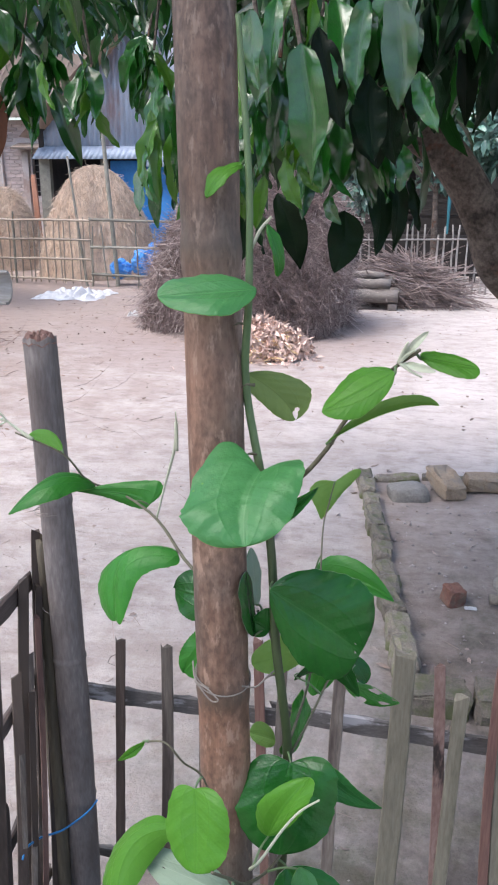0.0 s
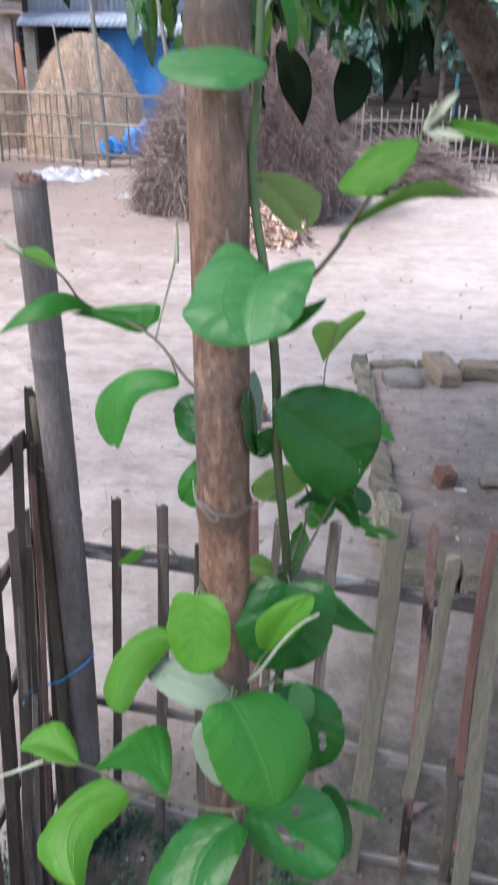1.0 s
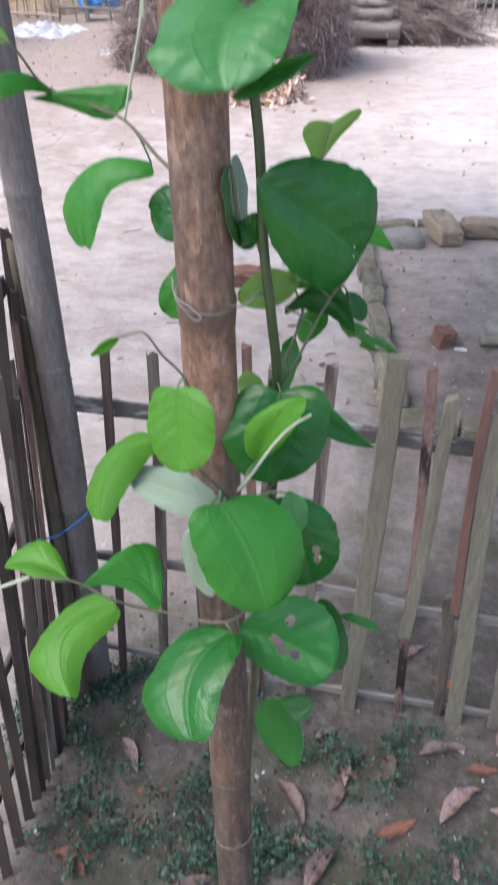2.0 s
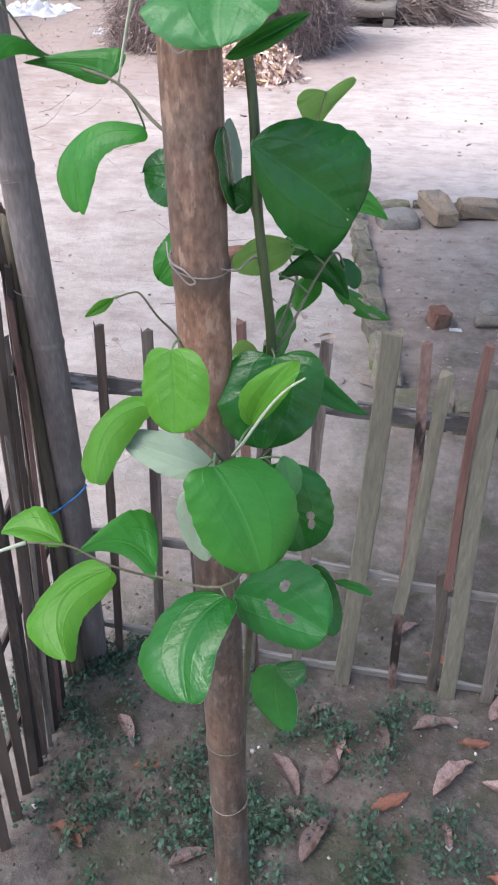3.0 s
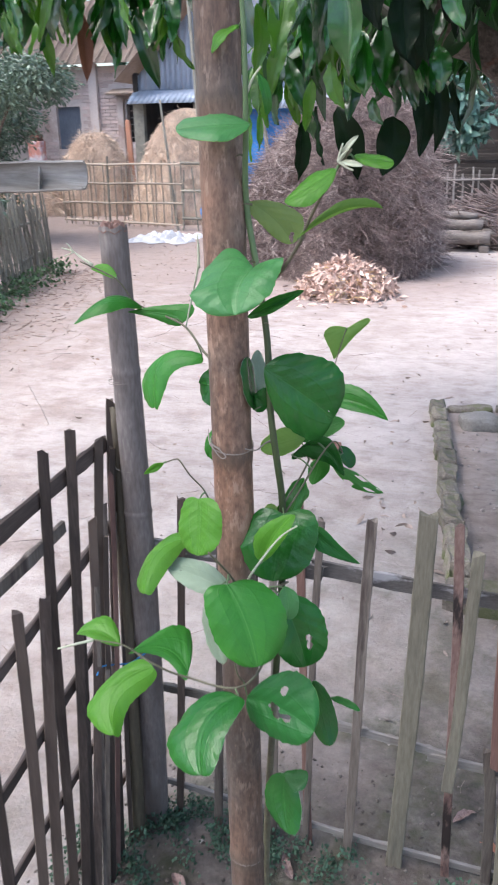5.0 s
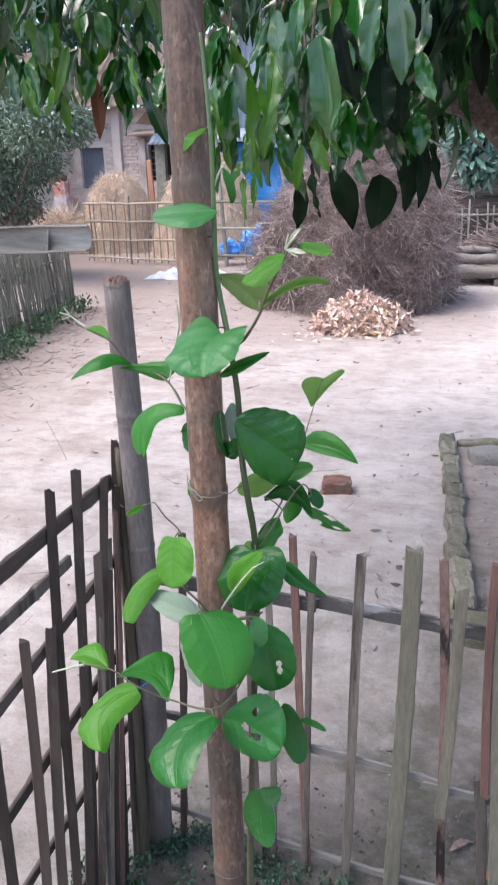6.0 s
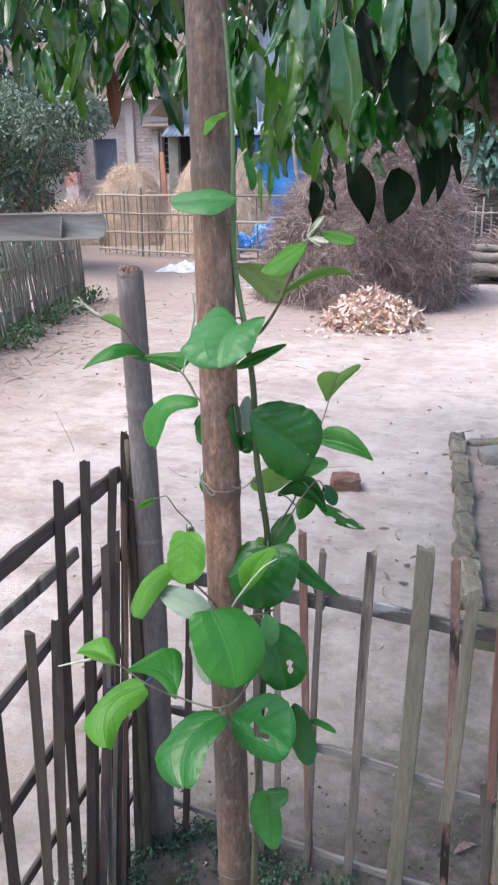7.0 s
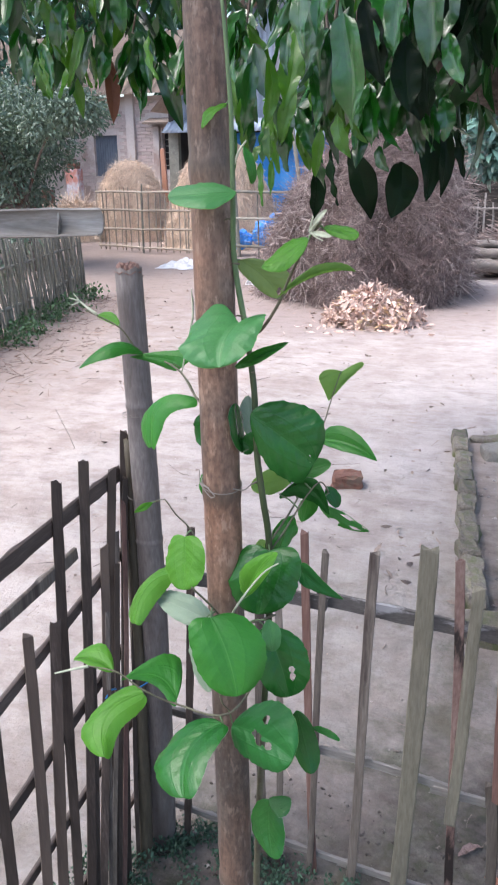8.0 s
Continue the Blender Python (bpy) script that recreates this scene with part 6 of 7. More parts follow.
def crumpled(name, c, sx, sy, h, mat, label, category, seed):
    bm = bmesh.new()
    n = 26
    rows = [[bm.verts.new((c[0] + sx * (i / n - 0.5) * (1 + 0.25 * noise.noise(V((j * 0.2, seed, 0)))), c[1] + sy * (j / n - 0.5) * (1 + 0.25 * noise.noise(V((i * 0.2, seed, 5)))),
                           c[2] + h * max(0.03, abs(noise.noise(V((i * 0.21, j * 0.17, seed)))) * 1.6 * (1 - (2 * i / n - 1) ** 2) ** 0.5 * (1 - (2 * j / n - 1) ** 2) ** 0.5))) for i in range(n + 1)] for j in range(n + 1)]
    for a, b in zip(rows, rows[1:]):
        for i in range(n):
            bm.faces.new((a[i], a[i + 1], b[i + 1], b[i]))
    return tagged(part(name, bm, mat), label, category)


crumpled("plastic_sheet", (-4.22, 11.1, 0.005), 0.95, 1.0, 0.15, M_SHEET, "crumpled white plastic sheet lying by the fence", "plastic sheet", 2)
crumpled("plastic_bag", (-2.80, 9.55, 0.005), 0.22, 0.28, 0.10, M_SHEET, "small crumpled white plastic bag on the ground", "plastic bag", 4)


crumpled("plastic_scrap", (0.485, 3.02, 0.002), 0.045, 0.025, 0.008, M_SHEET, "small white plastic scrap on the bed soil", "plastic scrap", 6)
crumpled("plastic_scrap", (0.36, 3.42, 0.002), 0.07, 0.02, 0.006, M_SHEET, "thin pale plastic scrap on the bed soil", "plastic scrap", 7)


def bag(c, r, h, seed):
    bm = bmesh.new()
    bmesh.ops.create_icosphere(bm, subdivisions=4, radius=1)
    for v in bm.verts:
        k = 1 + 0.3 * noise.noise(v.co * 1.8 + V((seed, 0, 0))) + 0.14 * noise.noise(v.co * 6 + V((0, seed, 0)))
        v.co = V((c[0] + v.co.x * r * k, c[1] + v.co.y * r * k, max(0.0, c[2] + h * 0.5 + v.co.z * h * 0.5 * k)))
    tagged(part("plastic_bag", bm, M_BAG), "blue plastic bag heaped behind the bamboo rails", "plastic bag")


bag((-4.02, 12.55, 0.10), 0.17, 0.30, 1)
bag((-3.66, 12.55, 0.15), 0.17, 0.42, 2)
bag((-3.50, 12.7, 0.22), 0.15, 0.45, 3)


# ---- bamboo fences of the yard ----
def pole_mesh(name, r, length, mat, seed, seg=8):
    bm = bmesh.new()
    rr = random.Random(seed)
    tube(bm, [(rr.uniform(-0.008, 0.008), rr.uniform(-0.008, 0.008), length * i / 5) for i in range(6)], r, r * 0.8, seg, 0.06, seed)
    me = bpy.data.meshes.new(name)
    bm.to_mesh(me)
    bm.free()
    me.materials.append(mat)
    return me


def aim(a, b, length=1.0):
    a, b = V(a), V(b)
    return Matrix.Translation(a) @ (b - a).to_track_quat("Z", "Y").to_matrix().to_4x4() @ Matrix.Diagonal((1, 1, (b - a).length / length, 1))


def stick_fence(name, a, b, h, step, r, rails, rail_r, mat, label, seed, lean=0.04, z0=-0.05, wild=0.06, category="fence", lean_y=0.0):
    a, b = V(a), V(b)
    e = empty(name, ((a.x + b.x) / 2, (a.y + b.y) / 2, 0), label, category)
    meshes = [pole_mesh("picket", r, 1.0, mat, seed + i, 6) for i in range(5)]
    railm = pole_mesh("rail", rail_r, 1.0, mat, seed + 9)
    rr = random.Random(seed)
    n = int((b - a).length / step)
    for i in range(n + 1):
        p = a.lerp(b, i / n)
        x, y = p.x + rr.uniform(-0.25, 0.25) * step, p.y + rr.uniform(-0.02, 0.02)
        placed("picket", meshes[i % 5], e, aim((x, y, z0), (x + rr.uniform(-lean, lean), y + lean_y + rr.uniform(-lean, lean) * 0.5, h * (1 + rr.uniform(-wild, wild)))))
    for z in rails:
        k = 0.03
        placed("rail", railm, e, aim((a.x, a.y - k, z + rr.uniform(-0.02, 0.02)), (b.x, b.y - k, z + rr.uniform(-0.02, 0.02))))
    return e


stick_fence("bamboo_gate", (-6.72, 12.72), (-4.38, 12.26), 1.03, 0.115, 0.013, (1.0, 0.69, 0.40, 0.10), 0.02, M_BAMB, "weathered bamboo picket gate across the yard", 40, 0.025, 0.03)
sec = stick_fence("rail_fence", (-4.38, 12.24), (-2.3, 12.0), 0.95, 0.30, 0.014, (1.0, 0.62, 0.18), 0.021, M_BAMBG, "sparse bamboo rail fence with thin uprights", 44, 0.08)
stick_fence("bamboo_fence", (-3.52, 4.3), (-4.44, 8.2), 0.80, 0.026, 0.0115, (0.25, 0.60), 0.016, M_BAMBG, "grey woven bamboo fence with weeds along its foot", 50, 0.10, wild=0.12, lean_y=-0.16)
stick_fence("picket_fence", (-0.9, 11.75), (4.2, 13.4), 0.94, 0.12, 0.016, (0.32, 0.78), 0.014, M_BAMBP, "pale split bamboo picket fence behind the wood pile", 60, 0.035, wild=0.09)
for k, (a, b, r, lab) in enumerate((((-4.0, 12.35, -0.1), (-4.22, 12.35, 3.4), 0.035, "tall bare bamboo upright by the rail fence"), ((-2.95, 12.8, -0.1), (-3.5, 12.9, 3.4), 0.035, "leaning green bamboo upright behind the rails"),
                                    ((-4.45, 12.2, -0.1), (-4.95, 12.9, 1.95), 0.022, "thin leaning bamboo stake at the gate"), ((-3.1, 12.1, -0.1), (-2.95, 12.1, 1.25), 0.022, "forked dry stake in the rail fence"), ((-5.78, 12.5, -0.1), (-5.76, 12.5, 1.12), 0.017, "stout bamboo gate stake"))):
    bm = bmesh.new()
    bamboo(bm, a, b, r, r * 0.8, (0.2, 0.4, 0.6, 0.8), 12, hollow=False)
    tagged(part("bamboo_upright", bm, M_BAMBG, smooth=True), lab, "bamboo pole")


# ---- shed and house ----
def corrugated(x0, x1, z0, z1, y, period, amp, slope=None, dy=0.0):
    """A corrugated sheet; slope gives the height of its top edge along x."""
    bm = bmesh.new()
    n = int((x1 - x0) / period * 6)
    front = []
    for i in range(n + 1):
        x = x0 + (x1 - x0) * i / n
        yy = y + amp * math.sin(2 * math.pi * (x - x0) / period)
        front.append((bm.verts.new((x, yy, z0)), bm.verts.new((x, yy + dy, slope(x) if slope else z1)), bm.verts.new((x, yy + 0.004, z0)), bm.verts.new((x, yy + 0.004 + dy, slope(x) if slope else z1))))
    for p, q in zip(front, front[1:]):
        bm.faces.new((p[0], q[0], q[1], p[1]))
        bm.faces.new((p[2], p[3], q[3], q[2]))
        bm.faces.new((p[0], p[2], q[2], q[0]))
        bm.faces.new((p[1], q[1], q[3], p[3]))
    return bm


shed = empty("tin_shed", (-4.9, 16.3, 0), "corrugated tin shed with a blue tarpaulin front", "shed")
part("gable_sheet", corrugated(-6.75, -2.6, 2.28, 3.3, 16.2, 0.11, 0.014, lambda x: min(2.55 + (x + 6.75) * 0.95, 4.6)), M_TIN, shed, "pale blue corrugated gable with rust streaks", smooth=True)
part("eave_sheet", corrugated(-6.85, -4.55, 2.02, 2.28, 15.75, 0.11, 0.012, dy=0.45), M_TIN, shed, smooth=True)
part("eave_sheet", corrugated(-4.6, -2.5, 1.88, 2.26, 15.72, 0.075, 0.012, dy=0.48), M_TINP, shed, smooth=True)
bm = bmesh.new()
rows = [[bm.verts.new((-5.35 + 2.9 * i / 30, 16.1 + 0.07 * noise.noise(V((i * 0.3, j * 0.25, 2))) + 0.05 * math.sin(i * 0.9), 0.15 + 1.85 * j / 14)) for i in range(31)] for j in range(15)]
for a, b in zip(rows, rows[1:]):
    for i in range(30):
        bm.faces.new((a[i], a[i + 1], b[i + 1], b[i]))
part("tarpaulin", bm, M_TARP, shed, "bright blue tarpaulin wall", smooth=True)
for x in (-6.68, -5.45, -2.7):
    bm = box_bm((0.22 if x < -6 else 0.12, 0.14, 2.1), 0.01)
    part("post", moved(bm, pose(x, 16.05, 1.05)), M_BAMBG, shed)
# near-black wall puts the shade into the shed's open front
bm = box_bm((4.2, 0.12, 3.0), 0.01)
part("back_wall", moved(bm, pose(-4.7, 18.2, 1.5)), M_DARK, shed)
bm = box_bm((0.1, 2.1, 2.6), 0.01)
part("side_wall", moved(bm, pose(-6.80, 17.2, 1.3)), M_DARKWOOD, shed)
bm = bmesh.new()
for p in ((-7.0, 15.6, 2.42), (-4.3, 15.6, 4.95), (-4.3, 18.4, 4.95), (-7.0, 18.4, 2.42)):
    bm.verts.new(p)
bm.verts.ensure_lookup_table()
f = bm.faces.new(bm.verts)
bmesh.ops.solidify(bm, geom=[f], thickness=0.05)
part("roof", bm, M_ROOF, shed, "dark old sheet roof")
bm = box_bm((0.12, 0.05, 1.74), 0.012, 0.004, 3, 3)
for v in bm.verts:
    v.co.x *= 1.0 - 0.30 * max(0.0, v.co.z)
tagged(part("orange_plank", moved(bm, pose(-6.64, 15.4, 0.85, 0, -2, 0)), M_ORANGE), "upright orange painted plank by the shed", "plank")

house = empty("brick_house", (-9.6, 20.2, 0), "old brick house with worn plaster and a tiled roof", "house")


def wall_piece(x0, x1, z0, z1, y, depth, mat, name="wall", label=""):
    bm = box_bm((x1 - x0, depth, z1 - z0), 0.01)
    return part(name, moved(bm, pose((x0 + x1) / 2, y + depth / 2, (z0 + z1) / 2)), mat, house, label)


wall_piece(-13.5, -10.2, 0, 3.0, 19.0, 0.25, M_PLASTER)
wall_piece(-10.2, -9.55, 0, 1.15, 19.0, 0.25, M_PLASTER)
wall_piece(-10.2, -9.55, 2.12, 3.0, 19.0, 0.25, M_PLASTER)
wall_piece(-9.55, -8.3, 0, 3.0, 19.0, 0.25, M_PLASTER)
wall_piece(-8.3, -7.88, 0, 1.3, 19.0, 0.25, M_PLASTER)
wall_piece(-8.3, -7.88, 2.25, 3.0, 19.0, 0.25, M_PLASTER)
wall_piece(-7.88, -6.9, 0, 3.0, 19.0, 0.25, M_PLASTER)
wall_piece(-9.22, -9.0, 0, 3.05, 18.88, 0.115, M_PLASTER, "pier", "pale plastered brick pier")
wall_piece(-8.5, -8.34, 0, 2.3, 18.88, 0.115, M_PLASTER, "pier")
win = wall_piece(-10.2, -9.55, 1.15, 2.12, 19.10, 0.05, M_SHUTTER, "window", "closed blue-grey sheet shutter")
for k in range(9):
    bm = box_bm((0.012, 0.02, 0.95), 0.002)
    part("slat", moved(bm, pose(-10.14 + k * 0.067, 19.088, 1.635)), M_SHUTTER, win)
# the unlit room is a near-black sheet
gr = wall_piece(-8.3, -7.88, 1.3, 2.25, 19.15, 0.05, M_DARK, "window", "barred window backed by a near-black shade sheet")
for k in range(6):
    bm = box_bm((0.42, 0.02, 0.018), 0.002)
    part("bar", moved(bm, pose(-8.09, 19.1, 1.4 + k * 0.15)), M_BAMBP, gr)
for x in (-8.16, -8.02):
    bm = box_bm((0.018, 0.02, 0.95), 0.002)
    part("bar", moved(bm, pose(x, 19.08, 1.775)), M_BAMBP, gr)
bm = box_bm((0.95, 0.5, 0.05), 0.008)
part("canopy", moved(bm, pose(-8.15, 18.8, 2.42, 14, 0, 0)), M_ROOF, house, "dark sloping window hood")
# solid block, the hole's darkness is its colour
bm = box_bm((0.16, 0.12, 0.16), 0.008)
part("vent", moved(bm, pose(-8.12, 18.97, 2.78)), M_DARK, house, "small vent block with its opening's shade painted on")
# courses of bare brick where the plaster is gone
mesh_b = [brick_mesh("brick", (0.238, 0.03, 0.072), 90 + i, M_HBRICK, 0.003) for i in range(3)]
rr = random.Random(12)
HOLES = ((-10.33, -9.42, 1.02, 2.25), (-8.43, -7.75, 1.17, 2.6), (-9.2, -9.02, -1, 9), (-8.48, -8.36, -1, 2.3))
for row in range(36):
    z = 0.08 + row * 0.08
    for col in range(16):
        x = -10.98 + col * 0.25 + (0.125 if row % 2 else 0)
        bare = noise.noise(V((x * 0.9, z * 1.3, 7))) + 0.25 * noise.noise(V((x * 4, z * 5, 2))) > -0.12
        if bare and x < -7.0 and not any(a < x < b and c < z < d for a, b, c, d in HOLES):
            placed("brick", mesh_b[(row + col) % 3], house, pose(x, 18.995 + rr.uniform(-0.004, 0.003), z, rr.uniform(-1, 1), 0, 0))
bm = bmesh.new()
vs = [bm.verts.new(p) for p in ((-13.8, 18.55, 2.98), (-7.95, 18.55, 3.02), (-7.2, 20.4, 4.6), (-13.8, 20.4, 4.6))]
f = bm.faces.new(vs)
bmesh.ops.solidify(bm, geom=[f], thickness=0.08)
part("roof", bm, M_ROOF, house, "sloping old tile roof")
tile = pole_mesh("tile_rib", 0.014, 1.0, M_ROOF, 3, 6)
for k in range(24):
    x = -13.6 + k * 0.25
    placed("tile_rib", tile, house, aim((x, 18.5, 3.03), (x + 0.25 * (x + 14) / 7, 20.4, 4.64)))
bm = box_bm((1.6, 0.2, 0.9), 0.02)
tagged(part("garden_wall", moved(bm, pose(-10.7, 16.4, 0.45)), M_BRICKR), "low red masonry wall under the bushes", "wall")

# broken wall stub between the bush and the gate
stub = empty("wall_stub", (-9.30, 16.4, 0), "broken pink and white wall stub with bare red brick", "wall stub")
bm = box_bm((0.30, 0.24, 1.36), 0.015, 0.012, 31, 2)
part("plaster", moved(bm, pose(-9.30, 16.4, 0.66)), M_PINK, stub)
for dx, dz, w in ((-0.02, 0.035, 0.22), (0.0, 0.11, 0.20), (-0.05, 0.185, 0.12)):
    bm = box_bm((w, 0.22, 0.07), 0.008, 0.006, 33)
    part("brick", moved(bm, pose(-9.30 + dx, 16.4, 1.34 + dz, 0, 0, 60 * dx)), M_BRICKR, stub, "bare red brick")

# dark timber rack and hut behind the picket fence
rack = empty("timber_rack", (1.6, 14.6, 0), "dark open rack stacked with old timber", "rack")
for x in (-0.6, 0.5, 1.6, 2.7, 3.8):
    bm = box_bm((0.1, 0.1, 2.3), 0.008)
    part("post", moved(bm, pose(x, 14.3, 1.15)), M_DARKWOOD, rack)
rr = random.Random(8)
plank = [brick_mesh("plank", (1.1, 0.12, 0.05), 120 + i, M_DARKWOOD, 0.004) for i in range(3)]
for z in np.arange(0.75, 2.2, 0.105):
    for k in range(4):
        if rr.random() < 0.85:
            placed("plank", plank[k % 3], rack, pose(-0.05 + k * 1.1 + rr.uniform(-0.1, 0.1), 14.2 + rr.uniform(-0.06, 0.06), z, 0, rr.uniform(-1.5, 1.5), rr.uniform(-3, 3)))
# near-black panel for the shade behind the timber
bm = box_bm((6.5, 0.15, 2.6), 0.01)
part("back_panel", moved(bm, pose(1.9, 15.3, 1.3)), M_DARK, rack, "near-black panel standing for shade in the rack")
bm = bmesh.new()
tube(bm, [(1.02, 12.9, 0.85), (1.02, 12.9, 1.4)], 0.015, 0.03, 10)
tagged(part("turquoise_pipe", bm, M_TEAL, rack), "short turquoise pipe")
bm = box_bm((0.09, 0.4, 1.1), 0.008)
tagged(part("turquoise_board", moved(bm, pose(3.0, 14.0, 1.7)), M_TEAL), "turquoise painted board by the dark rack", "board")


# ---- mango tree over the plot ----
tree = empty("mango_tree", (1.0, 2.75, 0), "old mango tree leaning over the yard with hanging glossy leaves", "tree")
TRUNK = [(1.0, 2.75, -0.15), (1.0, 2.74, 0.35), (0.93, 2.72, 0.80), (0.75, 2.70, 1.05), (0.58, 2.69, 1.15), (0.493, 2.68, 1.18), (0.404, 2.66, 1.265), (0.361, 2.65, 1.373), (0.309, 2.63, 1.464), (0.242, 2.61, 1.548), (0.155, 2.58, 1.608), (0.068, 2.53, 1.654), (-0.03, 2.45, 1.86), (-0.06, 2.4, 2.05), (-0.08, 2.38, 2.3), (-0.15, 2.5, 2.8), (-0.1, 2.7, 3.4)]


def limb(name, pts, r0, r1, seed, seg=18):
    bm = bmesh.new()
    tube(bm, smooth_line(pts, 7), r0, r1, seg, 0.0, seed)
    for v in bm.verts:
        v.co += (v.co - V((0.5, 3.5, v.co.z))).normalized() * r0 * (0.22 * noise.noise(v.co * 4) + 0.08 * noise.noise(v.co * 13))
    return part(name, bm, M_BARK, tree, smooth=True)


limb("trunk", TRUNK, 0.060, 0.046, 1)
limb("limb", [(-0.08, 2.35, 2.3), (0.1, 2.1, 2.4), (0.3, 1.85, 2.3), (0.36, 1.7, 2.1), (0.35, 1.6, 1.95)], 0.03, 0.008, 2, 10)
limb("limb", [(0.0, 2.25, 1.95), (-0.3, 2.35, 2.15), (-0.7, 2.45, 2.15), (-1.0, 2.45, 2.0), (-1.2, 2.4, 1.9)], 0.028, 0.008, 3, 10)
limb("limb", [(0.0, 2.25, 1.95), (0.35, 2.3, 2.2), (0.8, 2.5, 2.3), (1.3, 2.7, 2.2)], 0.028, 0.01, 4, 10)
limb("limb", [(-0.08, 2.35, 2.3), (-0.1, 2.05, 2.3), (-0.05, 1.8, 2.1), (0.0, 1.65, 1.9)], 0.025, 0.006, 5, 10)
limb("limb", [(-0.15, 2.5, 2.8), (-0.7, 3.0, 2.9), (-1.4, 3.4, 2.8), (-2.1, 3.6, 2.5)], 0.03, 0.01, 6, 10)


# unseen limbs added to carry the shading clumps overhead
limb("limb", [(-0.15, 2.5, 2.8), (-0.25, 1.7, 3.1), (-0.5, 0.8, 3.25), (-0.9, 0.3, 3.2), (-1.5, 0.1, 3.1)], 0.03, 0.008, 7, 10)
limb("limb", [(-0.1, 2.7, 3.4), (0.2, 1.8, 3.5), (0.5, 0.9, 3.45), (0.8, 0.3, 3.3), (1.2, 0.0, 3.1)], 0.03, 0.008, 8, 10)


def mango_leaf_mesh(name, mat, seed, calm=1.0):
    """A long pointed leaf, one metre long along +x, arched, folded and wavy at the edge; scaled where it hangs."""
    rr = random.Random(seed)
    bm = bmesh.new()
    uvl = bm.loops.layers.uv.new("UVMap")
    wav, arch, tw = rr.uniform(0.016, 0.040), rr.uniform(-0.05, 0.28), rr.uniform(-0.9, 0.9)
    fold, sway, fq, ph = rr.uniform(0.05, 0.10) * rr.choice((0.5, 1.0, 1.0)), rr.uniform(-0.07, 0.07), rr.uniform(12, 22), rr.uniform(0, 6)
    belly, asym = rr.uniform(0.7, 1.0), rr.uniform(-0.12, 0.12)
    wav, arch, tw, fold = wav * calm, arch * calm, tw * calm, fold * calm
    n = 14
    rows = []
    for i in range(n + 1):
        u = i / n
        w = 0.135 * (math.sin(math.pi * u ** belly) ** 0.62 if 0 < i < n else 0.03) * (1 if u < 0.7 else 1 - 0.35 * (u - 0.7) / 0.3)
        t = tw * (u - 0.3)
        row = []
        for v in (-1, -0.66, -0.33, 0, 0.33, 0.66, 1):
            h = fold * abs(v) ** 0.9 * (w / 0.135) + wav * math.sin(u * fq + 1.5 * v + ph) * v * v + 0.012 * math.sin(u * 7 - v * 2 + ph)
            y, z = w * v * (1 + asym * v + 0.05 * math.sin(fq * u * 0.8 + ph + v)), h
            row.append(bm.verts.new((u, y * math.cos(t) - z * math.sin(t) + sway * math.sin(math.pi * u), y * math.sin(t) + z * math.cos(t) + arch * (u - 0.35) ** 2 * -1.2)))
        rows.append(row)
    for i in range(n):
        for j in range(6):
            q = ((i, j), (i + 1, j), (i + 1, j + 1), (i, j + 1))
            f = bm.faces.new([rows[a][b] for a, b in q])
            f.smooth = True
            for lp, (a, b) in zip(f.loops, q):
                lp[uvl].uv = (a / n, b / 6)
    me = bpy.data.meshes.new(name)
    bm.to_mesh(me)
    bm.free()
    me.materials.append(mat)
    return me


# leaf meshes in the shaded colour
MD = [mango_leaf_mesh("leaf", M_MANGOSHADE, s + 50) for s in range(7)]
ML = [mango_leaf_mesh("leaf", M_MANGO, s) for s in range(14)]
MY = [mango_leaf_mesh("leaf", M_MANGOY, s + 20) for s in range(6)]
MF = [mango_leaf_mesh("leaf", M_MANGO, s + 60, c) for s, c in enumerate((0.45, 1.0, 0.8, 0.9))]
MR = mango_leaf_mesh("leaf", M_MANGOR, 40)
lr = random.Random(77)


def hang_leaf(base, tip, me, roll=0.0, wscale=1.0):
    base, tip = V(base), V(tip)
    d = tip - base
    L = d.length
    q = d.to_track_quat("X", "Z").to_matrix().to_4x4()
    return placed("leaf", me, tree, Matrix.Translation(base) @ q @ pose(0, 0, 0, roll, 0, 0) @ Matrix.Diagonal((L, L * wscale, L, 1)))


def cluster(c, n, length, spread=0.6, young=0.0, twig_to=None):
    """A whorl of hanging leaves at a twig's end."""
    c = V(c)
    bm = bmesh.new()
    top = V(twig_to) if twig_to else c + V((lr.uniform(-0.08, 0.08), lr.uniform(0.05, 0.2), 0.25))
    tube(bm, smooth_line([top, top.lerp(c, 0.5) + V((0, 0, 0.03)), c], 4), 0.006, 0.003, 6)
    part("twig", bm, M_BARK, tree)
    for i in range(n):
        a = 2 * math.pi * i / n + lr.uniform(-0.4, 0.4)
        out = spread * lr.uniform(0.3, 1.0)
        d = V((math.cos(a) * out, math.sin(a) * out, -1 + 0.55 * out * lr.uniform(-0.5, 1))).normalized()
        # right of the pole most leaves take the shaded copy
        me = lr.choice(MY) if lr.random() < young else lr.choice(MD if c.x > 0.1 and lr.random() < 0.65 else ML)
        b = c + V((lr.uniform(-0.02, 0.02), lr.uniform(-0.02, 0.02), lr.uniform(-0.03, 0.03)))
        hang_leaf(b + d * 0.02, b + d * length * lr.uniform(0.75, 1.15), me, lr.uniform(-180, 180), lr.uniform(0.85, 1.2))


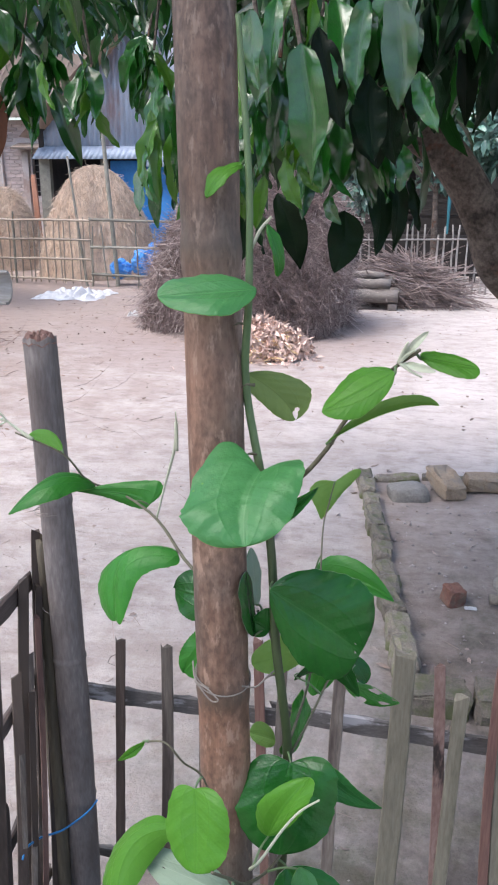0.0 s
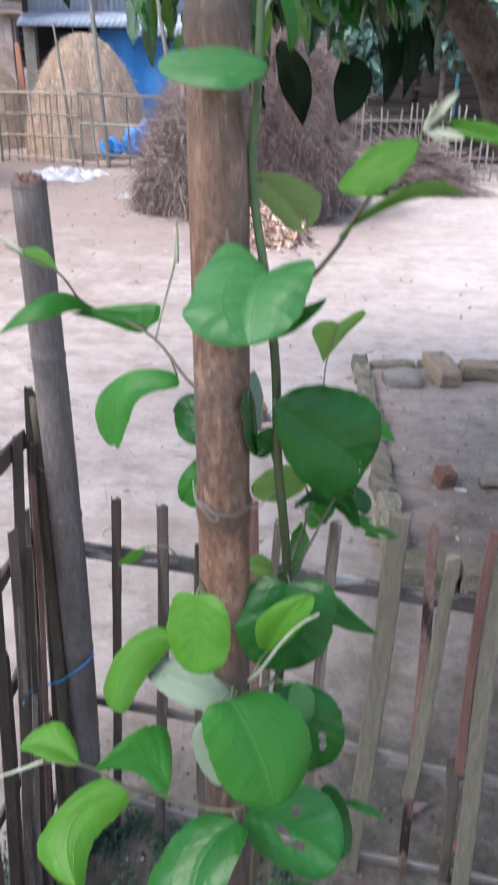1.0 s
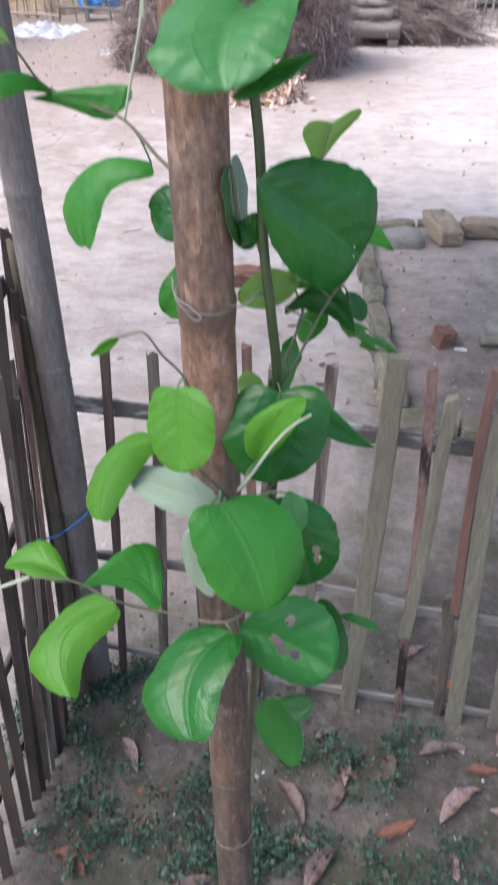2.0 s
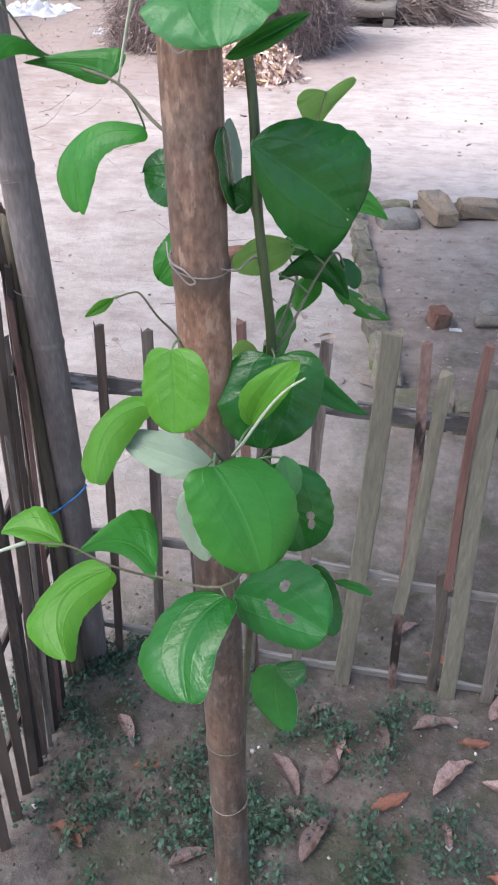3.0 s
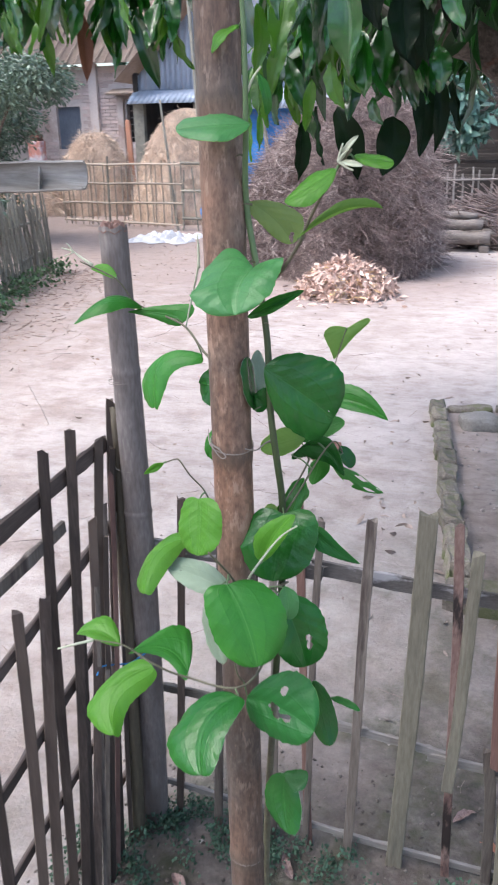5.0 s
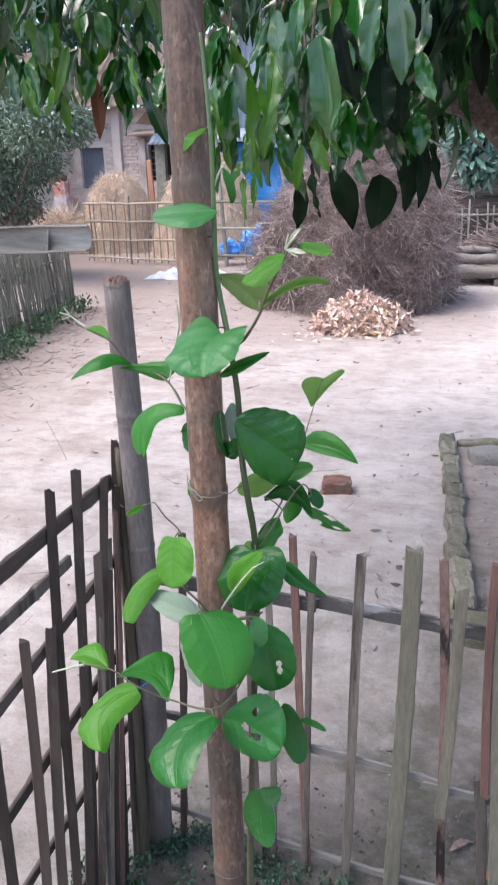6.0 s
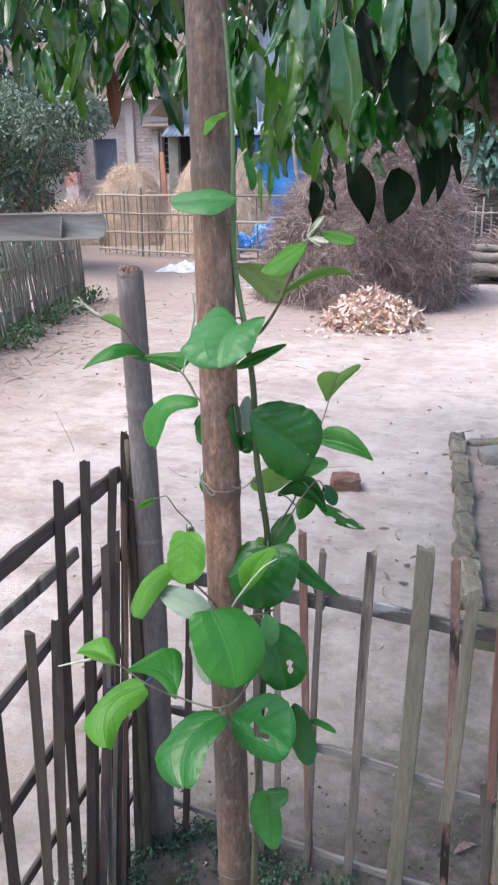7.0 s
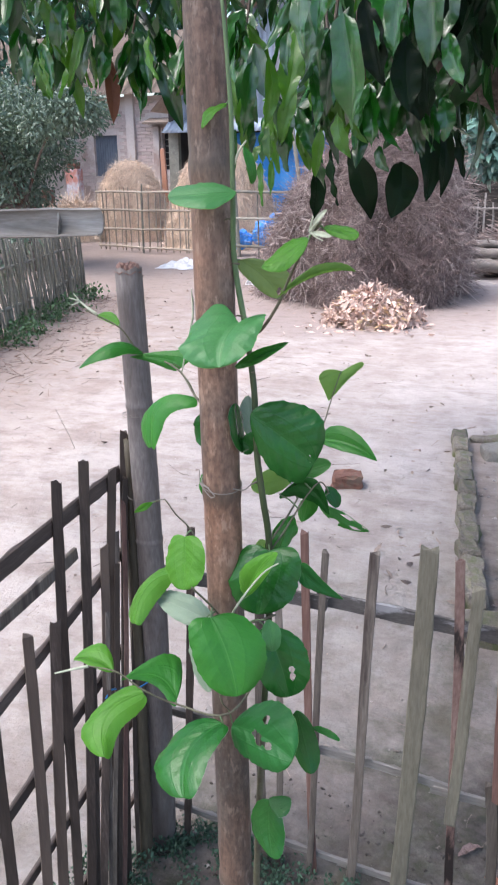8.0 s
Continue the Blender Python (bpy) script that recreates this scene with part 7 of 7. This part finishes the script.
def face_leaf(base, tip, me, toward=(0.05, -1, 0.1), wscale=1.0):
    """A hanging leaf whose blade faces a given way."""
    base, tip = V(base), V(tip)
    d = tip - base
    x = d.normalized()
    z = (V(toward) - x * V(toward).dot(x)).normalized()
    y = z.cross(x)
    m = Matrix((x, y, z)).transposed().to_4x4()
    return placed("leaf", me, tree, Matrix.Translation(base) @ m @ Matrix.Diagonal((d.length, d.length * wscale, d.length, 1)))


# leaves that hang lowest, before the heap
face_leaf((0.090, 1.535, 1.704), (0.103, 1.520, 1.557), MF[0], (-0.28, -0.92, 0.12), 1.22)
face_leaf((-0.025, 1.495, 1.635), (-0.006, 1.487, 1.461), MF[1], (-0.20, -0.95, 0.12), 1.15)
face_leaf((0.055, 1.566, 1.700), (0.047, 1.553, 1.574), MF[2], (-0.10, -0.95, 0.15), 1.0)
# backlit silhouettes: their darkness is in the leaf colour
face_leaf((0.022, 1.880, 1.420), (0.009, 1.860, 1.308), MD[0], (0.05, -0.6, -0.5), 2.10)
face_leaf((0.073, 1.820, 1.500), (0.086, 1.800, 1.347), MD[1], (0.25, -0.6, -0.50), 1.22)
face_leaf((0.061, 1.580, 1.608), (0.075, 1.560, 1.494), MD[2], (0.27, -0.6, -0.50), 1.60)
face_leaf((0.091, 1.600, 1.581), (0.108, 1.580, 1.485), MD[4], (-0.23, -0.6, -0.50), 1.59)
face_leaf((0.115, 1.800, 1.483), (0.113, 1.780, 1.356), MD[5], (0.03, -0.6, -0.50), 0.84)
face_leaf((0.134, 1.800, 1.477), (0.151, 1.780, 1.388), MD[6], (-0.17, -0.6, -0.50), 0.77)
face_leaf((-0.154, 1.660, 1.512), (-0.158, 1.640, 1.406), ML[5], (-0.28, -1, 0.50), 1.26)
face_leaf((-0.151, 1.700, 1.519), (-0.095, 1.680, 1.420), ML[6], (0.23, -1, 0.22), 0.97)
face_leaf((-0.194, 1.660, 1.486), (-0.189, 1.640, 1.422), MY[0], (-0.37, -1, 0.50), 1.53)
face_leaf((-0.248, 1.740, 1.633), (-0.182, 1.720, 1.516), ML[7], (0.14, -1, -0.12), 1.14)
face_leaf((-0.290, 1.800, 1.610), (-0.261, 1.780, 1.498), ML[8], (-0.01, -1, -0.13), 1.60)
face_leaf((-0.302, 1.780, 1.619), (-0.307, 1.760, 1.509), ML[9], (-0.50, -1, 0.28), 0.84)
face_leaf((-0.212, 1.660, 1.422), (-0.205, 1.640, 1.344), MY[1], (-0.33, -1, -0.08), 0.68)
face_leaf((-0.195, 1.680, 1.427), (-0.192, 1.660, 1.361), MY[2], (0.29, -1, 0.28), 0.69)
face_leaf((-0.219, 2.150, 1.420), (-0.218, 2.130, 1.287), MD[3], (0.4, -0.6, -0.5), 1.15)
face_leaf((-0.188, 2.150, 1.450), (-0.162, 2.130, 1.320), MD[4], (-0.5, -0.6, -0.4), 0.82)
face_leaf((-0.140, 2.150, 1.449), (-0.088, 2.130, 1.289), MD[5], (0.1, -0.6, -0.5), 1.43)
face_leaf((-0.039, 1.640, 1.490), (-0.005, 1.620, 1.451), MY[3], (-0.26, -1, -0.00), 0.96)
face_leaf((-0.059, 1.620, 1.502), (-0.033, 1.600, 1.427), MY[4], (-0.37, -1, -0.12), 1.29)
face_leaf((-0.020, 1.700, 1.553), (-0.008, 1.680, 1.446), ML[10], (-0.45, -1, -0.03), 1.40)
face_leaf((0.014, 1.720, 1.563), (0.016, 1.700, 1.453), ML[11], (-0.02, -1, -0.20), 1.31)
face_leaf((-0.098, 1.520, 1.663), (-0.083, 1.500, 1.562), ML[12], (0.04, -1, -0.01), 1.60)
face_leaf((-0.083, 1.560, 1.673), (-0.076, 1.540, 1.551), ML[13], (-0.25, -1, 0.25), 0.96)
face_leaf((-0.131, 1.560, 1.624), (-0.128, 1.540, 1.558), ML[5], (-0.12, -1, -0.03), 1.16)
face_leaf((-0.057, 1.500, 1.690), (-0.064, 1.480, 1.604), ML[3], (-0.12, -1, 0.19), 1.12)
face_leaf((0.149, 1.600, 1.612), (0.154, 1.580, 1.531), MD[6], (-0.29, -0.6, -0.50), 1.60)
face_leaf((0.110, 1.750, 1.531), (0.117, 1.730, 1.456), ML[2], (0.10, -1, 0.26), 1.60)
face_leaf((0.003, 1.700, 1.448), (0.024, 1.680, 1.403), ML[6], (-0.49, -1, 0.23), 1.60)
face_leaf((-0.242, 1.750, 1.762), (-0.226, 1.730, 1.668), MD[0], (-0.29, -0.6, -0.50), 1.60)
face_leaf((-0.209, 1.660, 1.453), (-0.232, 1.640, 1.407), MY[2], (-0.46, -1, -0.10), 1.24)
face_leaf((-0.924, 2.200, 1.825), (-0.941, 2.180, 1.684), ML[5], (0.26, -1, 0.50), 1.36)
face_leaf((-0.915, 2.220, 1.821), (-0.894, 2.200, 1.745), MY[0], (-0.34, -1, 0.22), 1.60)
face_leaf((-0.871, 2.200, 1.763), (-0.920, 2.180, 1.618), MY[1], (0.24, -1, 0.32), 0.70)
face_leaf((-0.869, 2.250, 1.759), (-0.913, 2.230, 1.627), ML[8], (-0.22, -1, -0.00), 1.57)
face_leaf((-1.113, 2.300, 1.744), (-1.095, 2.280, 1.628), ML[9], (-0.08, -1, 0.50), 1.17)
face_leaf((-1.060, 2.300, 1.744), (-1.028, 2.280, 1.621), ML[10], (0.12, -1, 0.50), 1.18)
face_leaf((-0.790, 2.350, 1.701), (-0.778, 2.330, 1.589), ML[11], (-0.41, -1, 0.21), 1.27)
face_leaf((-0.829, 2.350, 1.703), (-0.843, 2.330, 1.589), MD[2], (-0.28, -0.6, -0.50), 0.91)
face_leaf((-0.867, 2.300, 1.758), (-0.878, 2.280, 1.619), ML[12], (0.26, -1, -0.15), 1.12)
face_leaf((-1.077, 2.300, 1.929), (-1.063, 2.280, 1.846), MY[3], (-0.23, -1, 0.14), 1.28)
face_leaf((-0.768, 2.400, 1.749), (-0.784, 2.380, 1.644), ML[13], (0.23, -1, -0.01), 1.36)
face_leaf((-0.823, 2.300, 1.854), (-0.796, 2.280, 1.751), ML[1], (0.24, -1, 0.10), 1.60)
face_leaf((-0.70, 2.30, 1.68), (-0.645, 2.31, 1.505), ML[3], (0.2, -1, 0.1), 1.0)
face_leaf((-0.86, 2.32, 1.70), (-0.85, 2.30, 1.53), MR, (0.5, -1, 0.1), 0.9)
face_leaf((0.129, 1.556, 1.607), (0.161, 1.532, 1.528), MF[2], (-0.15, -0.95, 0.15), 1.25)
face_leaf((-0.086, 1.462, 1.669), (-0.071, 1.438, 1.574), MF[3], (-0.35, -0.9, 0.2), 1.2)
face_leaf((-0.052, 1.604, 1.730), (-0.089, 1.580, 1.621), MY[3], (0.5, -0.9, 0.1), 0.7)
face_leaf((-0.024, 1.610, 1.726), (-0.019, 1.586, 1.649), MY[5], (0.9, -0.7, 0.1), 0.9)
face_leaf((-0.010, 1.584, 1.668), (0.032, 1.560, 1.535), MD[2], (0.1, -0.9, -0.2), 1.2)
face_leaf((0.056, 1.684, 1.601), (0.081, 1.660, 1.489), MD[3], (0.1, -0.9, -0.1), 2.0)
face_leaf((-0.090, 1.577, 1.633), (-0.078, 1.553, 1.553), MF[1], (-0.4, -0.9, 0.1), 0.9)
for k in range(12):
    x, y, z = lr.uniform(-1.12, -0.62), lr.uniform(2.15, 2.45), lr.uniform(1.70, 1.86)
    face_leaf((x, y, z), (x + lr.uniform(-0.05, 0.05), y + lr.uniform(-0.05, 0.03), z - lr.uniform(0.11, 0.17)), MY[k % 6] if k % 3 else ML[k % 14], (lr.uniform(-1.2, 1.2), -1, lr.uniform(-0.2, 0.6)), lr.uniform(0.75, 1.05))
for k in range(26):
    x = lr.uniform(-0.2, 0.55)
    y = lr.uniform(1.60, 1.95)
    z = 1.60 + lr.uniform(-0.04, 0.18) + 0.45 * max(0, x - 0.12) + 0.06 * (y - 1.60)
    ln = lr.uniform(0.09, 0.19)
    # shaded copies again prevail on the right
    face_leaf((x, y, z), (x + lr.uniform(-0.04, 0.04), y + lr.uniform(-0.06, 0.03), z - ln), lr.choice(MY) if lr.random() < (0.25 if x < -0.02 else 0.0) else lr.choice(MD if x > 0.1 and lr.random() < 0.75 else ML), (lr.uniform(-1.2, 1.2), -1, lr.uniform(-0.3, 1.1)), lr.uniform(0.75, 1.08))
for k in range(26):
    x, y, z = lr.uniform(-0.31, -0.09), lr.uniform(1.62, 1.80), lr.uniform(1.47, 1.61)
    face_leaf((x, y, z), (x + lr.uniform(-0.03, 0.03), y + lr.uniform(-0.04, 0.03), z - lr.uniform(0.08, 0.13)), MY[k % 6] if k % 2 else ML[k % 14], (lr.uniform(-1.2, 1.2), -1, lr.uniform(-0.2, 0.6)), lr.uniform(0.7, 1.05))
for c, n, ln, yg in (((0.12, 1.68, 1.74), 8, 0.16, 0.0), ((0.02, 1.66, 1.72), 8, 0.16, 0.0), ((-0.07, 1.64, 1.64), 8, 0.14, 0.45), ((0.20, 1.60, 1.76), 9, 0.17, 0.0), ((0.30, 1.70, 1.83), 9, 0.17, 0.0), ((0.06, 1.75, 1.58), 9, 0.15, 0.0), ((-0.03, 1.72, 1.56), 8, 0.14, 0.2), ((0.42, 1.75, 1.88), 9, 0.17, 0.0),
                     ((0.15, 1.85, 1.72), 8, 0.16, 0.0), ((0.30, 2.0, 1.86), 9, 0.17, 0.0), ((0.50, 2.0, 1.92), 9, 0.17, 0.0), ((-0.12, 1.80, 1.66), 9, 0.15, 0.3), ((-0.22, 1.95, 1.72), 9, 0.16, 0.1), ((-0.05, 2.1, 1.78), 9, 0.17, 0.0), ((0.12, 2.2, 1.86), 9, 0.18, 0.0), ((-0.30, 2.2, 1.78), 9, 0.16, 0.05),
                     ((-0.45, 2.3, 1.76), 9, 0.16, 0.15), ((-0.62, 2.35, 1.74), 9, 0.17, 0.15), ((-0.80, 2.35, 1.76), 9, 0.17, 0.2), ((-0.95, 2.30, 1.78), 9, 0.17, 0.55), ((-1.10, 2.45, 1.82), 9, 0.17, 0.3), ((-1.25, 2.5, 1.84), 9, 0.17, 0.0), ((-0.55, 2.6, 1.84), 9, 0.17, 0.0), ((-0.90, 2.7, 1.88), 9, 0.17, 0.0), ((0.62, 2.1, 1.98), 9, 0.17, 0.0), ((0.45, 2.4, 2.0), 9, 0.18, 0.0)):
    cluster(c, n, ln, 0.55, yg)

# the crown above and behind, in clumps
r_ = np.random.RandomState(31)
cc = []
while len(cc) < 320:
    x, y = r_.uniform(-2.4, 1.5), r_.uniform(1.9, 4.3)
    d = math.hypot(x - 0.2, y - 0.2)
    az = (x - 0.2) / (y - 0.2)
    if az < -0.22 and r_.uniform() < 0.45:
        continue
    rise = 0.15 if az < -0.22 else 0.055 if az < -0.02 else 0.13
    cc.append((x, y, 1.50 + d * (rise + r_.exponential(0.075)) + r_.uniform(0, 0.06)))
# unseen clumps added overhead to keep light off the plot
for k in range(230):
    cc.append((r_.uniform(-2.2, 1.6), r_.uniform(-0.4, 1.2), r_.uniform(2.9, 4.2)))
# more unseen clumps, added to darken the hanging leaves below
for k in range(170):
    cc.append((r_.uniform(-0.1, 1.6), r_.uniform(1.2, 3.0), r_.uniform(2.35, 3.3)))
cc = np.array(cc)
pts = np.repeat(cc, 24, 0) + r_.normal(size=(len(cc) * 24, 3)) * np.array([0.09, 0.09, 0.05])
small = np.where((pts[:, 0] - 0.2) < -0.22 * (pts[:, 1] - 0.2), 0.78, 1.0)
dd = r_.normal(size=pts.shape) * np.array([0.5, 0.5, 0.3]) + np.array([0, 0, -0.9])
tagged(leaf_cloud("crown", pts, dd, r_.uniform(0.12, 0.19, len(pts)) * small, r_.uniform(0.035, 0.055, len(pts)) * small, M_CROWN, tree, 32, tree.location), kind="stuff")


# ---- bushes, far trees and weeds ----
def leafy(name, label, category, trunk_pts, r0, clumps, size, leaf_n, leaf_len, mat, seed, kind=""):
    base = trunk_pts[0]
    e = empty(name, (base[0], base[1], 0), label, category, kind=kind)
    bm = bmesh.new()
    tube(bm, smooth_line(trunk_pts, 4), r0, r0 * 0.3, 10, 0.06, seed)
    part("trunk", bm, M_BARK, e, smooth=True)
    r = np.random.RandomState(seed)
    cl = np.array(clumps)
    for i, c in enumerate(clumps[::max(1, len(clumps) // 5)]):
        bm = bmesh.new()
        t = V(trunk_pts[-1])
        tube(bm, smooth_line([t.lerp(V(base), 0.35), t.lerp(V(c), 0.5), V(c)], 4), r0 * 0.35, r0 * 0.08, 7, 0.05, seed + i)
        part("limb", bm, M_BARK, e)
    p = np.repeat(cl, leaf_n, 0)
    off = r.normal(size=p.shape)
    off /= np.linalg.norm(off, axis=1)[:, None]
    p = p + off * size * r.uniform(0.3, 1.0, (len(p), 1)) * np.array([1, 1, 0.75])
    d = off + r.normal(size=p.shape) * 0.6 + np.array([0, 0, -0.35])
    tagged(leaf_cloud("crown", p, d, leaf_len * r.uniform(0.6, 1.2, len(p)), leaf_len * 0.42 * r.uniform(0.7, 1.2, len(p)), mat, e, seed, (base[0], base[1], 0)), kind="stuff")
    return e


def clump_box(n, lo, hi, seed):
    r = np.random.RandomState(seed)
    return [tuple(r.uniform(lo, hi)) for _ in range(n)]


leafy("leafy_bush", "grey-green small-leaved bush behind the bamboo fence", "bush", [(-6.3, 10.0, -0.1), (-6.3, 10.0, 0.7), (-6.4, 10.0, 1.4)], 0.07, clump_box(48, (-8.6, 9.4, 0.3), (-6.35, 11.0, 1.5), 1) + clump_box(44, (-8.6, 9.4, 1.45), (-6.15, 11.0, 2.5), 5) + clump_box(12, (-6.1, 9.4, 1.75), (-5.05, 10.2, 2.35), 7), 0.38, 320, 0.075, M_BUSH, 1)
leafy("leafy_bush", "tall grey-green bush spreading over the fence", "bush", [(-8.3, 12.0, -0.1), (-8.2, 12.0, 0.9), (-8.1, 12.0, 1.9)], 0.09, clump_box(54, (-10.4, 11.2, 0.6), (-7.9, 13.0, 3.2), 2), 0.42, 230, 0.085, M_BUSH, 2)
leafy("leafy_bush", "dense bush at the foot of the fence", "bush", [(-4.7, 6.0, -0.1), (-4.7, 6.0, 0.4), (-4.7, 6.0, 0.7)], 0.04, clump_box(16, (-5.4, 5.0, 0.2), (-4.2, 7.4, 0.9), 3), 0.26, 200, 0.07, M_BUSH, 3)
leafy("mango_sapling", "young mango tree with drooping blue-green leaves", "tree", [(0.9, 13.5, -0.1), (0.85, 13.5, 1.2), (0.8, 13.4, 2.3)], 0.07, clump_box(34, (0.2, 13.1, 1.6), (2.3, 13.7, 3.3), 4) + clump_box(12, (-0.75, 12.7, 1.35), (-0.1, 13.0, 2.05), 6), 0.30, 90, 0.22, M_TEALLEAF, 4)
for k, (x, y, w, h) in enumerate(((-14, 25, 4, 8), (-8, 27, 4.5, 9), (-2.5, 26, 4.5, 9), (3, 24, 4, 8.5), (8, 22, 4, 8), (6, 15, 2.5, 6), (-14, 16, 3, 6), (13, 18, 4, 8), (1.0, 19, 3.0, 6.5), (-3.2, 21, 2.8, 6.5))):
    leafy("tree", "dense dark green tree closing the view behind the yard", "tree", [(x, y, -0.2), (x + 0.2, y, h * 0.3), (x, y, h * 0.6)], 0.22, clump_box(60, (x - w, y - w * 0.6, 1.2 if y > 17 else 2.0), (x + w, y + w * 0.6, h), 30 + k), 1.0, 130, 0.34, M_FARLEAF, 30 + k)
# unseen trees added behind and beside the viewpoint, closing off the low sky
for k, (x, y, h) in enumerate(((-12, -22, 7), (-3, -24, 7), (6, -22, 7), (18, -6, 7), (-20, -4, 7))):
    leafy("tree", "unseen dark green tree added behind the viewpoint", "tree", [(x, y, -0.2), (x + 0.2, y, h * 0.3), (x, y, h * 0.6)], 0.22, clump_box(36, (x - 4, y - 2.5, 1.5), (x + 4, y + 2.5, h), 60 + k), 1.2, 70, 0.45, M_FARLEAF, 60 + k)


def weeds(name, label, spots, leaf_len, seed, n=14, h=0.05, mat=M_WEED):
    r = np.random.RandomState(seed)
    s = np.repeat(np.array(spots, float), n, 0)
    s[:, 0] += r.normal(size=len(s)) * leaf_len * 1.5
    s[:, 1] += r.normal(size=len(s)) * leaf_len * 1.5
    s[:, 2] = np.array([lift(x, y) for x, y in s[:, :2]]) + r.uniform(0.003, h, len(s))
    d = r.normal(size=s.shape) + np.array([0, 0, 0.5])
    tagged(leaf_cloud(name, s, d, leaf_len * r.uniform(0.6, 1.3, len(s)), leaf_len * 0.72 * r.uniform(0.7, 1.2, len(s)), mat, None, seed), label, "weeds", kind="stuff")


r_ = np.random.RandomState(9)
spots = [(cx + r_.normal() * 0.06, cy + r_.normal() * 0.05, 0) for cx, cy in zip(r_.uniform(-0.5, 0.65, 22), r_.uniform(0.75, 1.47, 22)) for _ in range(5)] + [(x, 1.45 + r_.normal() * 0.04, 0) for x in r_.uniform(-0.45, 0.1, 9)]
spots += [(-0.10 + r_.normal() * 0.07, 1.10 + r_.normal() * 0.08, 0) for _ in range(24)] + [(-0.30 + r_.normal() * 0.04, 1.16 + r_.normal() * 0.07, 0) for _ in range(12)]
weeds("ground_weeds", "low small-leaved weeds on the damp plot soil", spots, 0.0105, 10, 58, 0.045)
spots = [(-3.5 - 0.92 * t + abs(r_.normal()) * 0.10 + 0.03, 4.4 + 3.8 * t, 0) for t in np.clip(np.repeat(r_.uniform(0, 1, 13), 6) + r_.normal(size=78) * 0.02, 0, 1)]
weeds("fence_weeds", "green weeds growing along the fence foot", spots, 0.040, 11, 15, 0.16, M_WEEDG)

# fallen leaves on the plot
DL = []
for k in range(4):
    me = mango_leaf_mesh("fallen_leaf", (M_DRYLEAF, M_DRYLEAF, M_DRYLEAFO, M_DRYLEAF)[k], 60 + k)
    DL.append(me)


def fallen(x, y, length, yaw, k, tilt=0.0, wide=1.0):
    ob = new("fallen_leaf", DL[k])
    ob.matrix_basis = pose(x, y, lift(x, y) + 0.010, rnd.uniform(-14, 14), tilt + rnd.uniform(-6, 4), yaw) @ Matrix.Diagonal((length * 0.88, length * 0.9 * wide, length * 1.1, 1))
    tagged(ob, "orange-brown withered leaf on the soil" if k == 2 else "dry brown mango leaf on the soil", "leaf", "fallen leaves in the plot")


for args in ((0.025, 1.285, 0.13, -58, 0), (0.15, 1.36, 0.09, -85, 1), (0.235, 1.385, 0.11, -80, 3), (0.30, 1.375, 0.12, 20, 1), (0.335, 1.24, 0.14, 45, 0), (0.215, 1.19, 0.10, 30, 2), (0.13, 1.23, 0.11, 70, 3), (0.10, 1.08, 0.13, 62, 1), (0.43, 1.28, 0.12, -25, 0), (-0.30, 1.33, 0.10, -55, 1), (-0.24, 1.22, 0.07, 10, 2), (-0.36, 1.08, 0.10, 5, 2),
             (0.05, 1.16, 0.09, -10, 1), (0.30, 1.05, 0.11, -40, 0), (0.42, 1.10, 0.10, -15, 2), (-0.13, 1.04, 0.09, 30, 1), (0.19, 1.02, 0.10, 10, 3), (-0.05, 1.38, 0.08, 120, 1), (0.27, 1.62, 0.08, 40, 0), (0.33, 1.58, 0.09, -20, 2), (0.46, 1.42, 0.12, 60, 3), (-0.22, 1.12, 0.07, 80, 0), (-0.29, 1.05, 0.06, 140, 2), (0.39, 1.36, 0.08, 10, 2), (0.18, 1.30, 0.06, 160, 2), (0.36, 1.14, 0.07, 95, 1), (-0.10, 1.16, 0.06, 20, 2), (0.25, 1.10, 0.07, 120, 1), (0.09, 1.38, 0.07, 40, 1), (0.50, 1.22, 0.10, 80, 0)):
    fallen(*args)
